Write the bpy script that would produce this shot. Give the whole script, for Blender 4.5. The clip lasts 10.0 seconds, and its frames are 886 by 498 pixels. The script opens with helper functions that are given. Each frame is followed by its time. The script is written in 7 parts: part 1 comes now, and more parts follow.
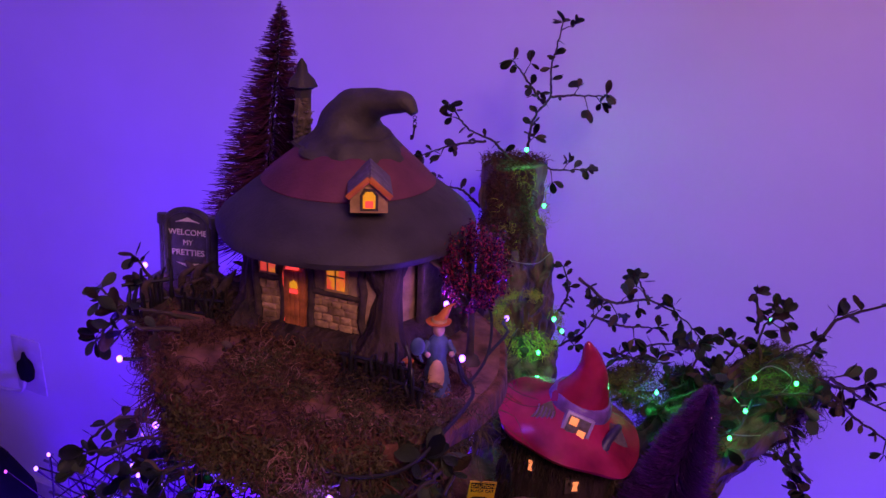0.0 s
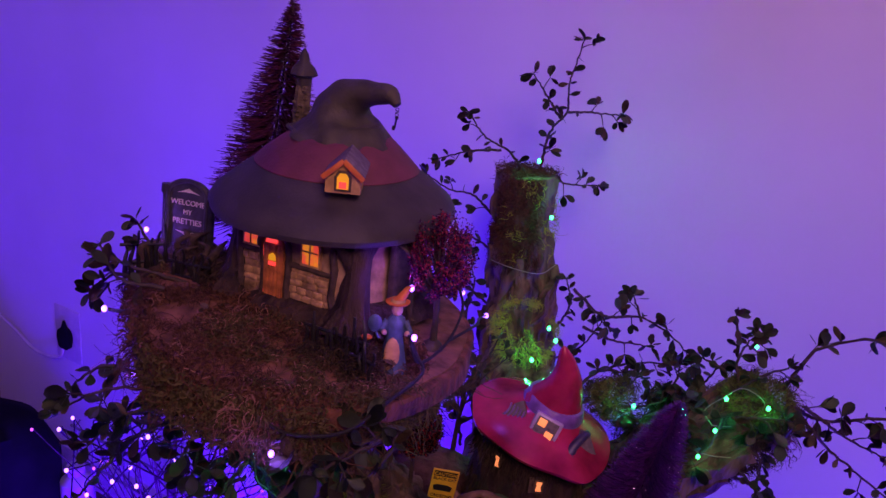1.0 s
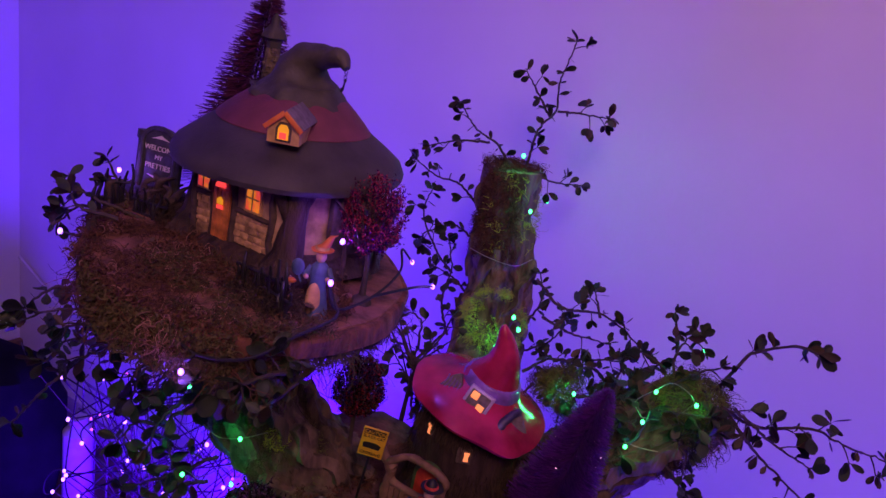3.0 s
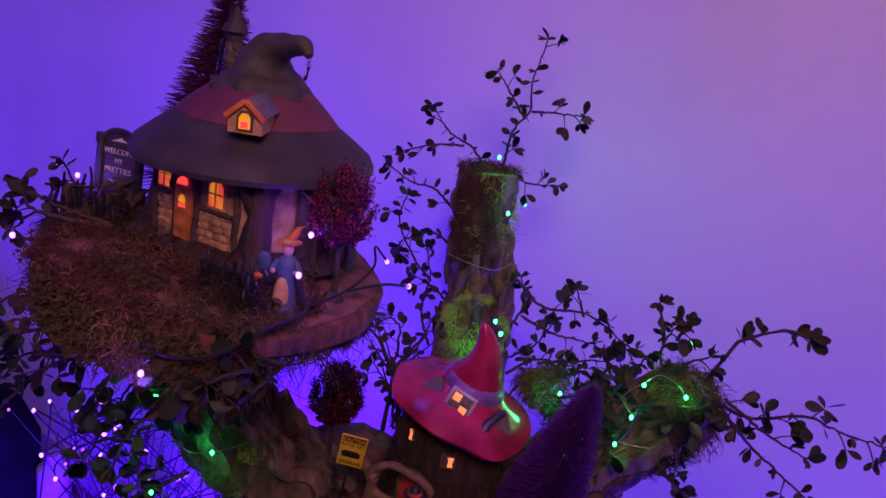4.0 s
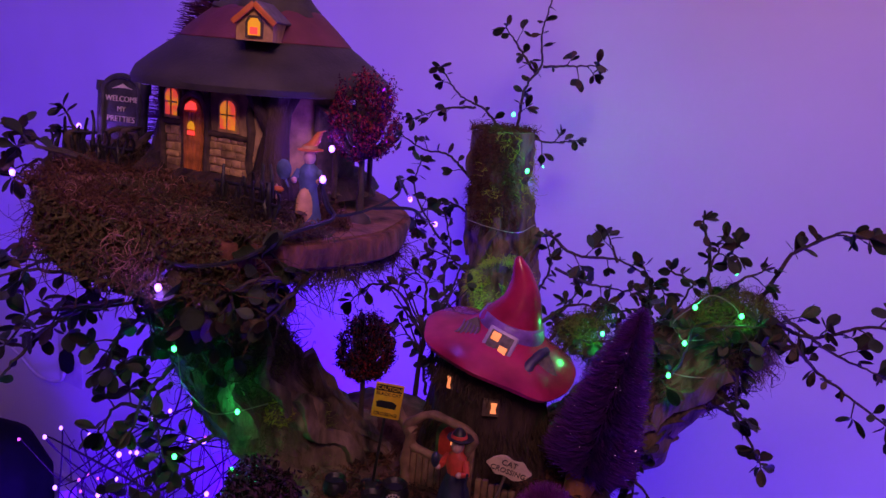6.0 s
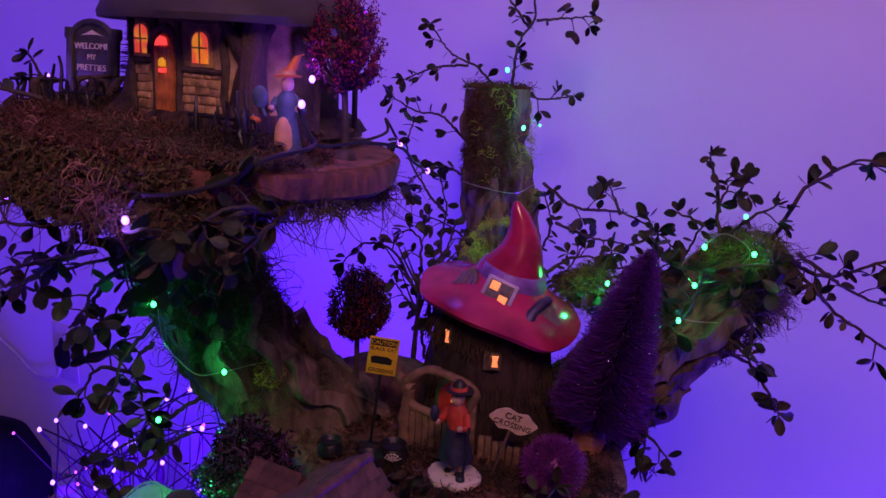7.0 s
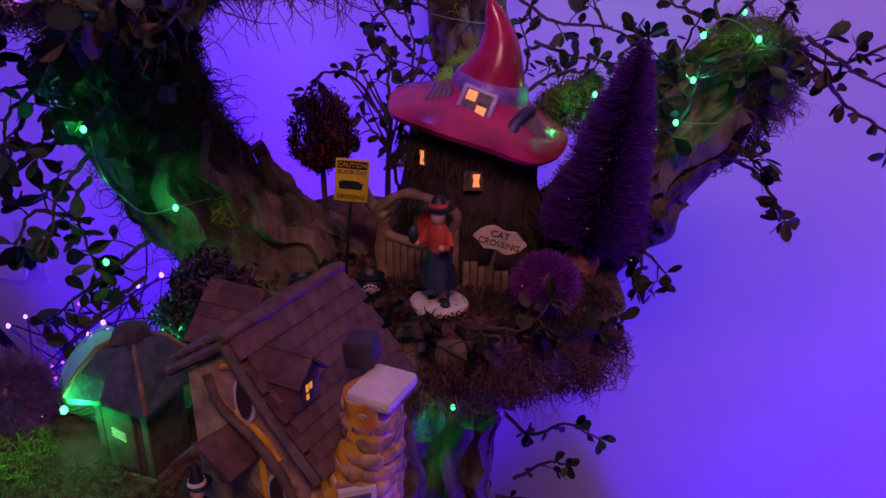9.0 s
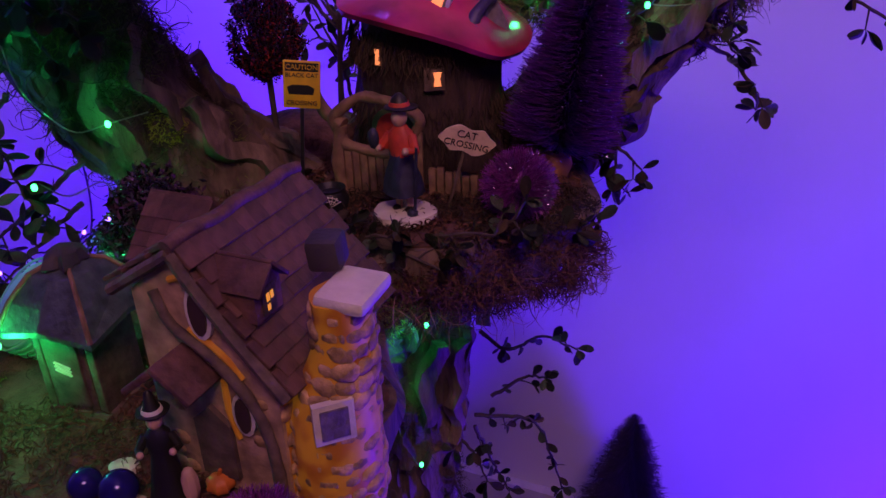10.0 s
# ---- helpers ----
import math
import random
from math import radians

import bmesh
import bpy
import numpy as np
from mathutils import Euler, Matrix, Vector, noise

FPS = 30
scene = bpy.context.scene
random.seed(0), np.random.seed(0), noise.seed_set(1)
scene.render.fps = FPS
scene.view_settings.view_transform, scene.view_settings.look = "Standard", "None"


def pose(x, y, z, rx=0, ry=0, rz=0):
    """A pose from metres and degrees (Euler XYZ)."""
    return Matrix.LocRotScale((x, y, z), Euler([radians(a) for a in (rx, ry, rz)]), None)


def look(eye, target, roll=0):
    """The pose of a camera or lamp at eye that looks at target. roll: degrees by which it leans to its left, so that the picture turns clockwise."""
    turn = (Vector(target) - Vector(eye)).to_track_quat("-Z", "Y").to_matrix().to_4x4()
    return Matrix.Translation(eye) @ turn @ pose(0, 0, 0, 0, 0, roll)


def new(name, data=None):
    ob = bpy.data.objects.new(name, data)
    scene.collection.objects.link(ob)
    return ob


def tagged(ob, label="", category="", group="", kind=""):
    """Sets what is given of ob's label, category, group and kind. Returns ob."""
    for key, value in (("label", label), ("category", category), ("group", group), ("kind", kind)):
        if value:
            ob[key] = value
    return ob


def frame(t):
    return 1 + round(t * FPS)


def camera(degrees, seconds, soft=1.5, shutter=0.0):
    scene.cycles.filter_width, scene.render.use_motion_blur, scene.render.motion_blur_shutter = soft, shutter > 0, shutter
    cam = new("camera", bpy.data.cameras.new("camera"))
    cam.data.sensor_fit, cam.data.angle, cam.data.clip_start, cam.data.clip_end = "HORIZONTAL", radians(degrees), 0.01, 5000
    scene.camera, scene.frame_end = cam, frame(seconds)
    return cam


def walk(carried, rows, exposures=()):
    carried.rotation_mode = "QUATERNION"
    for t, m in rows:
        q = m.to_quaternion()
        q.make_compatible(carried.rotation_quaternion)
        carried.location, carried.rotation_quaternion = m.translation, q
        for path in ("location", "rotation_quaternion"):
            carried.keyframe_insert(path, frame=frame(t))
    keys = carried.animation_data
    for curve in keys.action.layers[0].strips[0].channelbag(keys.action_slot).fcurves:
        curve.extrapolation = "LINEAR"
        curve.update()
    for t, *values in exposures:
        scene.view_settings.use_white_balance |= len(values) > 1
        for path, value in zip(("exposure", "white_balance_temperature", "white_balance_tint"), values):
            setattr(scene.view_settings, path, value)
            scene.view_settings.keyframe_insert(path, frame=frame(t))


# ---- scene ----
cam = camera(59.9, 10.0)
METRES, EYE, TILT, LEAN, TURN = 0.5, 1.55, -21.0, -2.5, 0.0
ROWS = [
    (0.0, 0.0, 0.0, 0.0, -0.0, 0.0, 0.0),
    (0.5, 0.0429, -0.0399, -0.0212, 2.05, 0.61, -2.7),
    (1.0, 0.1222, -0.0474, -0.0379, 4.03, 1.22, -5.32),
    (1.5, 0.1643, -0.0741, -0.0547, 6.54, 1.42, -7.95),
    (2.0, 0.1983, -0.0867, -0.0623, 9.06, 1.48, -9.93),
    (2.5, 0.2605, -0.0928, -0.0784, 9.0, 1.73, -11.01),
    (3.0, 0.308, -0.0857, -0.092, 7.38, 1.83, -11.26),
    (4.5, 0.3232, -0.0094, -0.1835, 6.21, 5.77, -7.97),
    (5.0, 0.2989, 0.0018, -0.2312, 6.7, 6.8, -7.07),
    (5.5, 0.2913, 0.0256, -0.278, 6.7, 7.04, -6.04),
    (7.0, 0.2988, 0.1378, -0.3911, 7.09, 6.92, -3.16),
    (7.5, 0.2973, 0.1679, -0.4235, 6.95, 5.99, -2.45),
    (8.0, 0.2965, 0.1951, -0.4509, 6.81, 4.21, -1.66),
    (8.5, 0.2922, 0.2274, -0.4751, 6.53, 1.87, -0.67),
    (9.0, 0.2903, 0.2626, -0.5015, 5.63, -0.57, 0.54),
    (9.5, 0.2849, 0.2929, -0.5218, 4.13, -3.11, 1.9),
    (10.0, 0.2722, 0.3301, -0.5439, 2.37, -5.32, 3.79),
]
walk(cam, [(t, pose(0, 0, EYE, TILT, LEAN, TURN) @ pose(METRES * x, METRES * y, METRES * z, 90 + pitch, roll, yaw)) for t, x, y, z, yaw, pitch, roll in ROWS])

# ---- world and lights ----
world = bpy.data.worlds.new("world")
scene.world = world
world.use_nodes = True
world.node_tree.nodes["Background"].inputs[0].default_value = (0.26, 0.10, 0.80, 1)
world.node_tree.nodes["Background"].inputs[1].default_value = 0.055


def lamp(name, kind, place, colour, power, size=0.1, target=None, spread=180):
    data = bpy.data.lights.new(name, kind)
    data.color, data.energy = colour, power
    if kind == "AREA":
        data.shape, data.size = "DISK", size
        data.spread = radians(spread)
    else:
        data.shadow_soft_size = size
    ob = new(name, data)
    ob.matrix_world = look(place, target) if target else Matrix.Translation(place)
    return ob


VIOLET = (0.060, 0.0, 1.0)
lamp("room_lamp", "AREA", (0.30, -0.46, 2.08), (1.0, 0.46, 0.50), 5.8, 0.45, (0.10, 0.95, 1.68), 140)
lamp("violet_flood_west", "AREA", (-0.38, 0.88, 0.33), VIOLET, 23.0, 0.18, (-0.70, 1.48, 0.90))
lamp("violet_flood_east", "AREA", (0.95, 0.35, 0.28), VIOLET, 19.0, 0.18, (0.60, 0.90, 0.85))

# ---- materials ----


def mat(name, colour, rough=0.6, metal=0.0, var=0.35, scale=60.0, bump=0.0, bscale=250.0, dark=None, spec=0.5, sheen=0.0, rand=0.0, trans=0.0, stretch=None, deep=0.002):
    m = bpy.data.materials.new(name)
    m.use_nodes = True
    nt = m.node_tree
    b = nt.nodes["Principled BSDF"]
    b.inputs["Roughness"].default_value = rough
    b.inputs["Metallic"].default_value = metal
    b.inputs["Specular IOR Level"].default_value = spec
    b.inputs["Transmission Weight"].default_value = trans
    co = nt.nodes.new("ShaderNodeTexCoord")
    where = co.outputs["Object"]
    if stretch:
        mp = nt.nodes.new("ShaderNodeMapping")
        mp.inputs["Scale"].default_value = stretch
        mp.inputs["Rotation"].default_value = (0, 0.35, 0)
        nt.links.new(where, mp.inputs["Vector"])
        where = mp.outputs[0]
    big = nt.nodes.new("ShaderNodeTexNoise")
    big.inputs["Scale"].default_value = scale
    big.inputs["Detail"].default_value = 5
    nt.links.new(where, big.inputs["Vector"])
    ramp = nt.nodes.new("ShaderNodeValToRGB")
    lo = dark if dark else tuple(c * (1 - var) for c in colour)
    hi = tuple(min(1, c * (1 + var * 0.6)) for c in colour)
    ramp.color_ramp.elements[0].position, ramp.color_ramp.elements[1].position = 0.32, 0.68
    ramp.color_ramp.elements[0].color = (*lo, 1)
    ramp.color_ramp.elements[1].color = (*hi, 1)
    nt.links.new(big.outputs[0], ramp.inputs[0])
    out = ramp.outputs[0]
    if rand:
        info = nt.nodes.new("ShaderNodeObjectInfo")
        hsv = nt.nodes.new("ShaderNodeHueSaturation")
        mr = nt.nodes.new("ShaderNodeMapRange")
        mr.inputs["To Min"].default_value, mr.inputs["To Max"].default_value = 1 - rand, 1 + rand
        nt.links.new(info.outputs["Random"], mr.inputs["Value"])
        nt.links.new(mr.outputs[0], hsv.inputs["Value"])
        nt.links.new(out, hsv.inputs["Color"])
        out = hsv.outputs[0]
    nt.links.new(out, b.inputs["Base Color"])
    if bump:
        fine = nt.nodes.new("ShaderNodeTexNoise")
        fine.inputs["Scale"].default_value = bscale
        fine.inputs["Detail"].default_value = 4
        nt.links.new(where, fine.inputs["Vector"])
        bp = nt.nodes.new("ShaderNodeBump")
        bp.inputs["Strength"].default_value = bump
        bp.inputs["Distance"].default_value = deep
        nt.links.new(fine.outputs[0], bp.inputs["Height"])
        nt.links.new(bp.outputs[0], b.inputs["Normal"])
    return m


def strand_mat(name, a, b_, rough=0.8, spec=0.3, metal=0.0, low=0.0):
    """Fibres whose tint changes from strand to strand."""
    m = bpy.data.materials.new(name)
    m.use_nodes = True
    nt = m.node_tree
    b = nt.nodes["Principled BSDF"]
    b.inputs["Roughness"].default_value = rough
    b.inputs["Specular IOR Level"].default_value = spec
    b.inputs["Metallic"].default_value = metal
    geo = nt.nodes.new("ShaderNodeNewGeometry")
    ramp = nt.nodes.new("ShaderNodeValToRGB")
    ramp.color_ramp.elements[0].position = low
    ramp.color_ramp.elements[0].color = (*a, 1)
    ramp.color_ramp.elements[1].color = (*b_, 1)
    nt.links.new(geo.outputs["Random Per Island"], ramp.inputs[0])
    nt.links.new(ramp.outputs[0], b.inputs["Base Color"])
    return m


def glow(name, colour, strength, second=None, scale=120.0):
    m = bpy.data.materials.new(name)
    m.use_nodes = True
    nt = m.node_tree
    b = nt.nodes["Principled BSDF"]
    b.inputs["Base Color"].default_value = (*[c * 0.5 for c in colour], 1)
    b.inputs["Emission Color"].default_value = (*colour, 1)
    b.inputs["Emission Strength"].default_value = strength
    if second:
        co = nt.nodes.new("ShaderNodeTexCoord")
        n = nt.nodes.new("ShaderNodeTexNoise")
        n.inputs["Scale"].default_value = scale
        r = nt.nodes.new("ShaderNodeValToRGB")
        r.color_ramp.elements[0].position, r.color_ramp.elements[1].position = 0.42, 0.58
        r.color_ramp.elements[0].color, r.color_ramp.elements[1].color = (*colour, 1), (*second, 1)
        nt.links.new(co.outputs["Object"], n.inputs["Vector"])
        nt.links.new(n.outputs[0], r.inputs[0])
        nt.links.new(r.outputs[0], b.inputs["Emission Color"])
    return m


WALL = mat("wall_paint", (0.74, 0.72, 0.72), 0.75, var=0.05, scale=4, bump=0.12, bscale=90)
CEIL = mat("ceiling_paint", (0.78, 0.77, 0.75), 0.85, var=0.03, scale=3)
FLOORM = mat("floor_boards", (0.16, 0.10, 0.06), 0.45, var=0.4, scale=6, bump=0.1)
CLOTH = mat("table_cloth", (0.03, 0.03, 0.035), 0.9, var=0.3, scale=30, bump=0.3)
BLACKBAG = mat("black_fabric", (0.008, 0.008, 0.01), 0.95, var=0.3, scale=20, bump=0.3, spec=0.1)
BARK = mat("bark", (0.15, 0.105, 0.07), 0.88, var=0.85, scale=70, bump=1.0, bscale=120, stretch=(1, 1, 0.22), deep=0.006)
BARKRED = mat("slab_bark", (0.16, 0.06, 0.038), 0.85, var=0.75, scale=90, bump=1.0, bscale=180, stretch=(1, 1, 0.5), deep=0.004)
SLABTOP = mat("cut_wood", (0.22, 0.10, 0.065), 0.8, var=0.6, scale=60, bump=0.8, bscale=200)
SOIL = mat("brown_soil", (0.12, 0.06, 0.045), 0.95, var=0.6, scale=70, bump=1.0, bscale=300)
PLASTER = mat("white_plaster", (0.62, 0.60, 0.58), 0.7, var=0.15, scale=30, bump=0.2)
STEM = mat("twig", (0.055, 0.04, 0.03), 0.7, var=0.5, scale=80, bump=0.4)
LEAF = mat("leaf", (0.045, 0.065, 0.028), 0.42, var=0.5, scale=70, bump=0.25, rand=0.4)
LEAFB = mat("leaf_brown", (0.085, 0.06, 0.028), 0.45, var=0.5, scale=70, bump=0.25, rand=0.4)
MOSSBROWN = strand_mat("moss_brown", (0.035, 0.015, 0.010), (0.15, 0.068, 0.038))
MOSSGREEN = strand_mat("moss_green", (0.06, 0.08, 0.015), (0.20, 0.24, 0.05))
MOSSOLIVE = strand_mat("moss_olive", (0.035, 0.03, 0.012), (0.13, 0.105, 0.045))
MOSSDARK = strand_mat("moss_dark", (0.012, 0.010, 0.008), (0.07, 0.045, 0.025))
MOSSPINK = strand_mat("moss_pink", (0.20, 0.10, 0.085), (0.36, 0.19, 0.15))
MOSSYELLOW = strand_mat("moss_yellow", (0.24, 0.28, 0.02), (0.46, 0.48, 0.07))
BRISTLE = strand_mat("bristle_plum", (0.035, 0.008, 0.025), (0.12, 0.025, 0.075), 0.5, 0.5)
BRISTLEPURPLE = strand_mat("bristle_purple", (0.03, 0.008, 0.10), (0.20, 0.03, 0.36), 0.35, 0.6, 0.2)
BRISTLEPINK = strand_mat("bristle_magenta", (0.10, 0.012, 0.12), (0.36, 0.05, 0.36), 0.35, 0.6, 0.3)
BRISTLEDARK = strand_mat("bristle_dark", (0.012, 0.012, 0.016), (0.05, 0.03, 0.06), 0.5)
GLITTERRED = strand_mat("glitter_red", (0.07, 0.006, 0.06), (0.80, 0.10, 0.14), 0.2, 0.8, 0.5, 0.50)
GLITTERDUSK = strand_mat("glitter_dusk", (0.03, 0.006, 0.014), (0.55, 0.07, 0.05), 0.25, 0.8, 0.4, 0.70)
GLITTERDARK = strand_mat("glitter_dark", (0.02, 0.02, 0.02), (0.20, 0.08, 0.16), 0.2, 0.8, 0.5, 0.4)
HATBLACK = mat("hat_charcoal", (0.042, 0.036, 0.038), 0.65, var=0.4, scale=40, bump=0.25, bscale=500)
CHIMNEYSTONE = mat("chimney_stone", (0.13, 0.10, 0.065), 0.8, var=0.6, scale=160, bump=0.9, bscale=300)
HATBAND = mat("hat_plum", (0.145, 0.034, 0.055), 0.65, var=0.3, scale=40, bump=0.25, bscale=500)
HATCROWN = mat("hat_crown_olive", (0.058, 0.052, 0.038), 0.65, var=0.45, scale=60, bump=0.3, bscale=400)
TIMBER = mat("dark_timber", (0.075, 0.05, 0.04), 0.8, var=0.5, scale=150, bump=0.5)
STONETAN = mat("stone_tan", (0.45, 0.29, 0.13), 0.8, var=0.55, scale=140, bump=0.7, bscale=300, rand=0.25)
WALLTAN = mat("render_tan", (0.42, 0.28, 0.16), 0.85, var=0.5, scale=90, bump=0.5)
DOORWOOD = mat("door_orange", (0.58, 0.20, 0.05), 0.6, var=0.5, scale=110, bump=0.4)
ORANGE = mat("orange_paint", (0.62, 0.17, 0.03), 0.55, var=0.25, scale=150)
YELLOWPAINT = mat("yellow_paint", (0.55, 0.34, 0.12), 0.6, var=0.3, scale=120)
GRAVE = mat("grave_resin", (0.045, 0.045, 0.05), 0.5, var=0.5, scale=120, bump=0.5)
CREAM = mat("cream_letter", (0.72, 0.66, 0.55), 0.7, var=0.2, scale=100)
IRON = mat("black_iron", (0.012, 0.012, 0.014), 0.45, var=0.4, scale=100, bump=0.3)
WIRE = mat("black_cable", (0.008, 0.008, 0.010), 0.75, var=0.2, scale=100)
COPPER = mat("fairy_wire", (0.45, 0.40, 0.30), 0.3, 0.9, var=0.2, scale=100)
REDHAT = mat("red_hat_glaze", (0.44, 0.020, 0.085), 0.20, var=0.5, scale=28, bump=0.12, bscale=90, spec=0.7)
PURPLEPAINT = mat("purple_glaze", (0.22, 0.10, 0.42), 0.35, var=0.4, scale=120, bump=0.3)
SLATE = mat("slate_grey", (0.16, 0.13, 0.15), 0.6, var=0.4, scale=200, bump=0.6)
STUMP = mat("stump_brown", (0.048, 0.027, 0.022), 0.8, var=0.7, scale=80, bump=1.0, bscale=220, stretch=(1, 1, 0.35), deep=0.004)
GATETAN = mat("gate_tan", (0.21, 0.125, 0.07), 0.7, var=0.5, scale=90, bump=0.6)
SIGNYELLOW = mat("sign_yellow", (0.72, 0.48, 0.02), 0.45, var=0.15, scale=120)
SIGNBLACK = mat("sign_black", (0.012, 0.012, 0.010), 0.5, var=0.2, scale=120)
SIGNCREAM = mat("sign_cream", (0.62, 0.48, 0.30), 0.6, var=0.25, scale=120, bump=0.2)
SNOW = mat("snow_base", (0.66, 0.62, 0.50), 0.6, var=0.15, scale=90, bump=0.4)
SKIN = mat("figurine_flesh", (0.55, 0.34, 0.24), 0.5, var=0.15, scale=100)
NAVY = mat("figurine_navy", (0.025, 0.028, 0.06), 0.55, var=0.5, scale=120, bump=0.4)
BLUEDRESS = mat("figurine_blue", (0.07, 0.12, 0.17), 0.55, var=0.4, scale=120, bump=0.4)
REDCLOTH = mat("figurine_red", (0.52, 0.06, 0.03), 0.55, var=0.3, scale=120)
TERRA = mat("terracotta", (0.45, 0.20, 0.08), 0.7, var=0.3, scale=80, bump=0.3)
LILAC = mat("lilac_frame", (0.50, 0.38, 0.68), 0.35, var=0.25, scale=120, bump=0.2)
ROOFBROWN = mat("roof_brown", (0.10, 0.048, 0.036), 0.7, var=0.5, scale=120, bump=0.6, rand=0.3)
ROOFTEAL = mat("roof_teal", (0.055, 0.075, 0.085), 0.5, var=0.5, scale=120, bump=0.5)
GREYWOOD = mat("grey_wood", (0.12, 0.085, 0.065), 0.75, var=0.5, scale=130, bump=0.6)
GREENCAP = mat("green_cap", (0.20, 0.72, 0.42), 0.35, var=0.2, scale=60, trans=0.0)
BLUEBALL = mat("blue_bauble", (0.02, 0.015, 0.16), 0.15, 0.3, var=0.2, scale=60)
GREENPAINT = mat("green_paint", (0.07, 0.14, 0.05), 0.6, var=0.4, scale=120)
RACKGREY = mat("rack_grey", (0.20, 0.19, 0.20), 0.5, var=0.3, scale=40)
BROWNGLASS = mat("dark_pane", (0.05, 0.03, 0.02), 0.4, var=0.3, scale=80)
PAVE = mat("path_grit", (0.13, 0.09, 0.11), 0.9, var=0.5, scale=300, bump=1.0, bscale=600)
WINORANGE = glow("window_orange", (1.0, 0.30, 0.02), 0.6, (1.0, 0.07, 0.05), 140)
WINRED = glow("window_red", (1.0, 0.06, 0.05), 1.1)
WINYELLOW = glow("window_yellow", (1.0, 0.40, 0.02), 0.6)
WINPEACH = glow("window_peach", (1.0, 0.28, 0.10), 1.1)
# emission stands in for bulb light leaking through the cottage's mortar
MORTARGLOW = glow("glowing_mortar", (1.0, 0.40, 0.03), 0.07, (0.06, 0.02, 0.004), 90)
GLITTER = mat("glitter_flake", (0.75, 0.65, 0.9), 0.12, 0.9, var=0.2, scale=200)
LEDGREEN = glow("led_green", (0.07, 1.0, 0.26), 4.5)
LEDVIOLET = glow("led_violet", (0.42, 0.16, 1.0), 4.5)
LEDPINK = glow("led_pink", (0.9, 0.12, 0.8), 1.6)

# ---- mesh helpers ----
rng = random.Random(5)


def mesh_of(name, bm, material):
    me = bpy.data.meshes.new(name)
    bmesh.ops.recalc_face_normals(bm, faces=bm.faces[:])
    bm.to_mesh(me)
    bm.free()
    for m in (material if isinstance(material, (list, tuple)) else [material]):
        me.materials.append(m)
    return me


def shade(me, angle=40):
    me.polygons.foreach_set("use_smooth", [True] * len(me.polygons))
    me.set_sharp_from_angle(angle=radians(angle))
    return me


def part(name, bm, material, parent=None, label="", smooth=True):
    """Links a bmesh, whose vertices are in the parent's space, as one mesh object."""
    me = mesh_of(name, bm, material)
    if smooth:
        shade(me)
    ob = new(name, me)
    if parent:
        ob.parent = parent
    if label:
        tagged(ob, label)
    return ob


def thing(name, place, label, category, group="", turn=0.0, kind="", lean=0.0, leany=0.0):
    ob = new(name)
    ob.empty_display_size = 0.01
    ob.matrix_world = pose(*place, leany, lean, turn)
    return tagged(ob, label, category, group, kind)


def raw(name, verts, faces, material, parent=None, label="", smooth=False):
    me = bpy.data.meshes.new(name)
    me.from_pydata(verts, [], faces)
    me.materials.append(material)
    if smooth:
        shade(me)
    ob = new(name, me)
    if parent:
        ob.parent = parent
    if label:
        tagged(ob, label)
    return ob


def box(bm, x0, x1, y0, y1, z0, z1, bev=0.0, m=None, slot=0):
    r = bmesh.ops.create_cube(bm, size=1)
    bmesh.ops.transform(bm, verts=r["verts"], matrix=Matrix.Translation(((x0 + x1) / 2, (y0 + y1) / 2, (z0 + z1) / 2)) @ Matrix.Diagonal((x1 - x0, y1 - y0, z1 - z0, 1)))
    vs = r["verts"]
    fs = set(f for v in vs for f in v.link_faces)
    if bev:
        es = list(set(e for v in vs for e in v.link_edges))
        g = bmesh.ops.bevel(bm, geom=es, offset=bev, segments=2, profile=0.5, affect="EDGES")
        vs = list(set(v for f in g["faces"] for v in f.verts))
        seen = set(vs)
        fs = set(f for v in vs for f in v.link_faces)
        vs = list(seen | set(v for f in fs for v in f.verts))
    for f in fs:
        f.material_index = slot
    if m:
        bmesh.ops.transform(bm, verts=vs, matrix=m)
    return vs


def rings(bm, rows, seg=32, cap=True, wob=0.0, wfreq=3.0, slot=0):
    """A skin over rings: rows of (x, y, z, rx, ry)."""
    loops = []
    for x, y, z, rx, ry in rows:
        loop = []
        for i in range(seg):
            a = 2 * math.pi * i / seg
            k = 1 + wob * noise.noise((math.cos(a) * wfreq + x * 9, math.sin(a) * wfreq + y * 9, z * 40))
            loop.append(bm.verts.new((x + rx * k * math.cos(a), y + ry * k * math.sin(a), z)))
        loops.append(loop)
    for a, b in zip(loops, loops[1:]):
        for i in range(seg):
            bm.faces.new((a[i], a[(i + 1) % seg], b[(i + 1) % seg], b[i])).material_index = slot
    if cap:
        bm.faces.new(loops[0][::-1]).material_index = slot
        bm.faces.new(loops[-1]).material_index = slot
    return [v for l in loops for v in l]


def smooth_line(pts, step):
    """Catmull-Rom points along a polyline."""
    p = [Vector(q) for q in pts]
    p = [2 * p[0] - p[1]] + p + [2 * p[-1] - p[-2]]
    out = []
    for i in range(1, len(p) - 2):
        n = max(2, int((p[i + 1] - p[i]).length / step))
        for k in range(n):
            t = k / n
            a, b, c, d = p[i - 1], p[i], p[i + 1], p[i + 2]
            out.append(0.5 * (2 * b + (c - a) * t + (2 * a - 5 * b + 4 * c - d) * t * t + (3 * b - a - 3 * c + d) * t ** 3))
    out.append(p[-2])
    return out


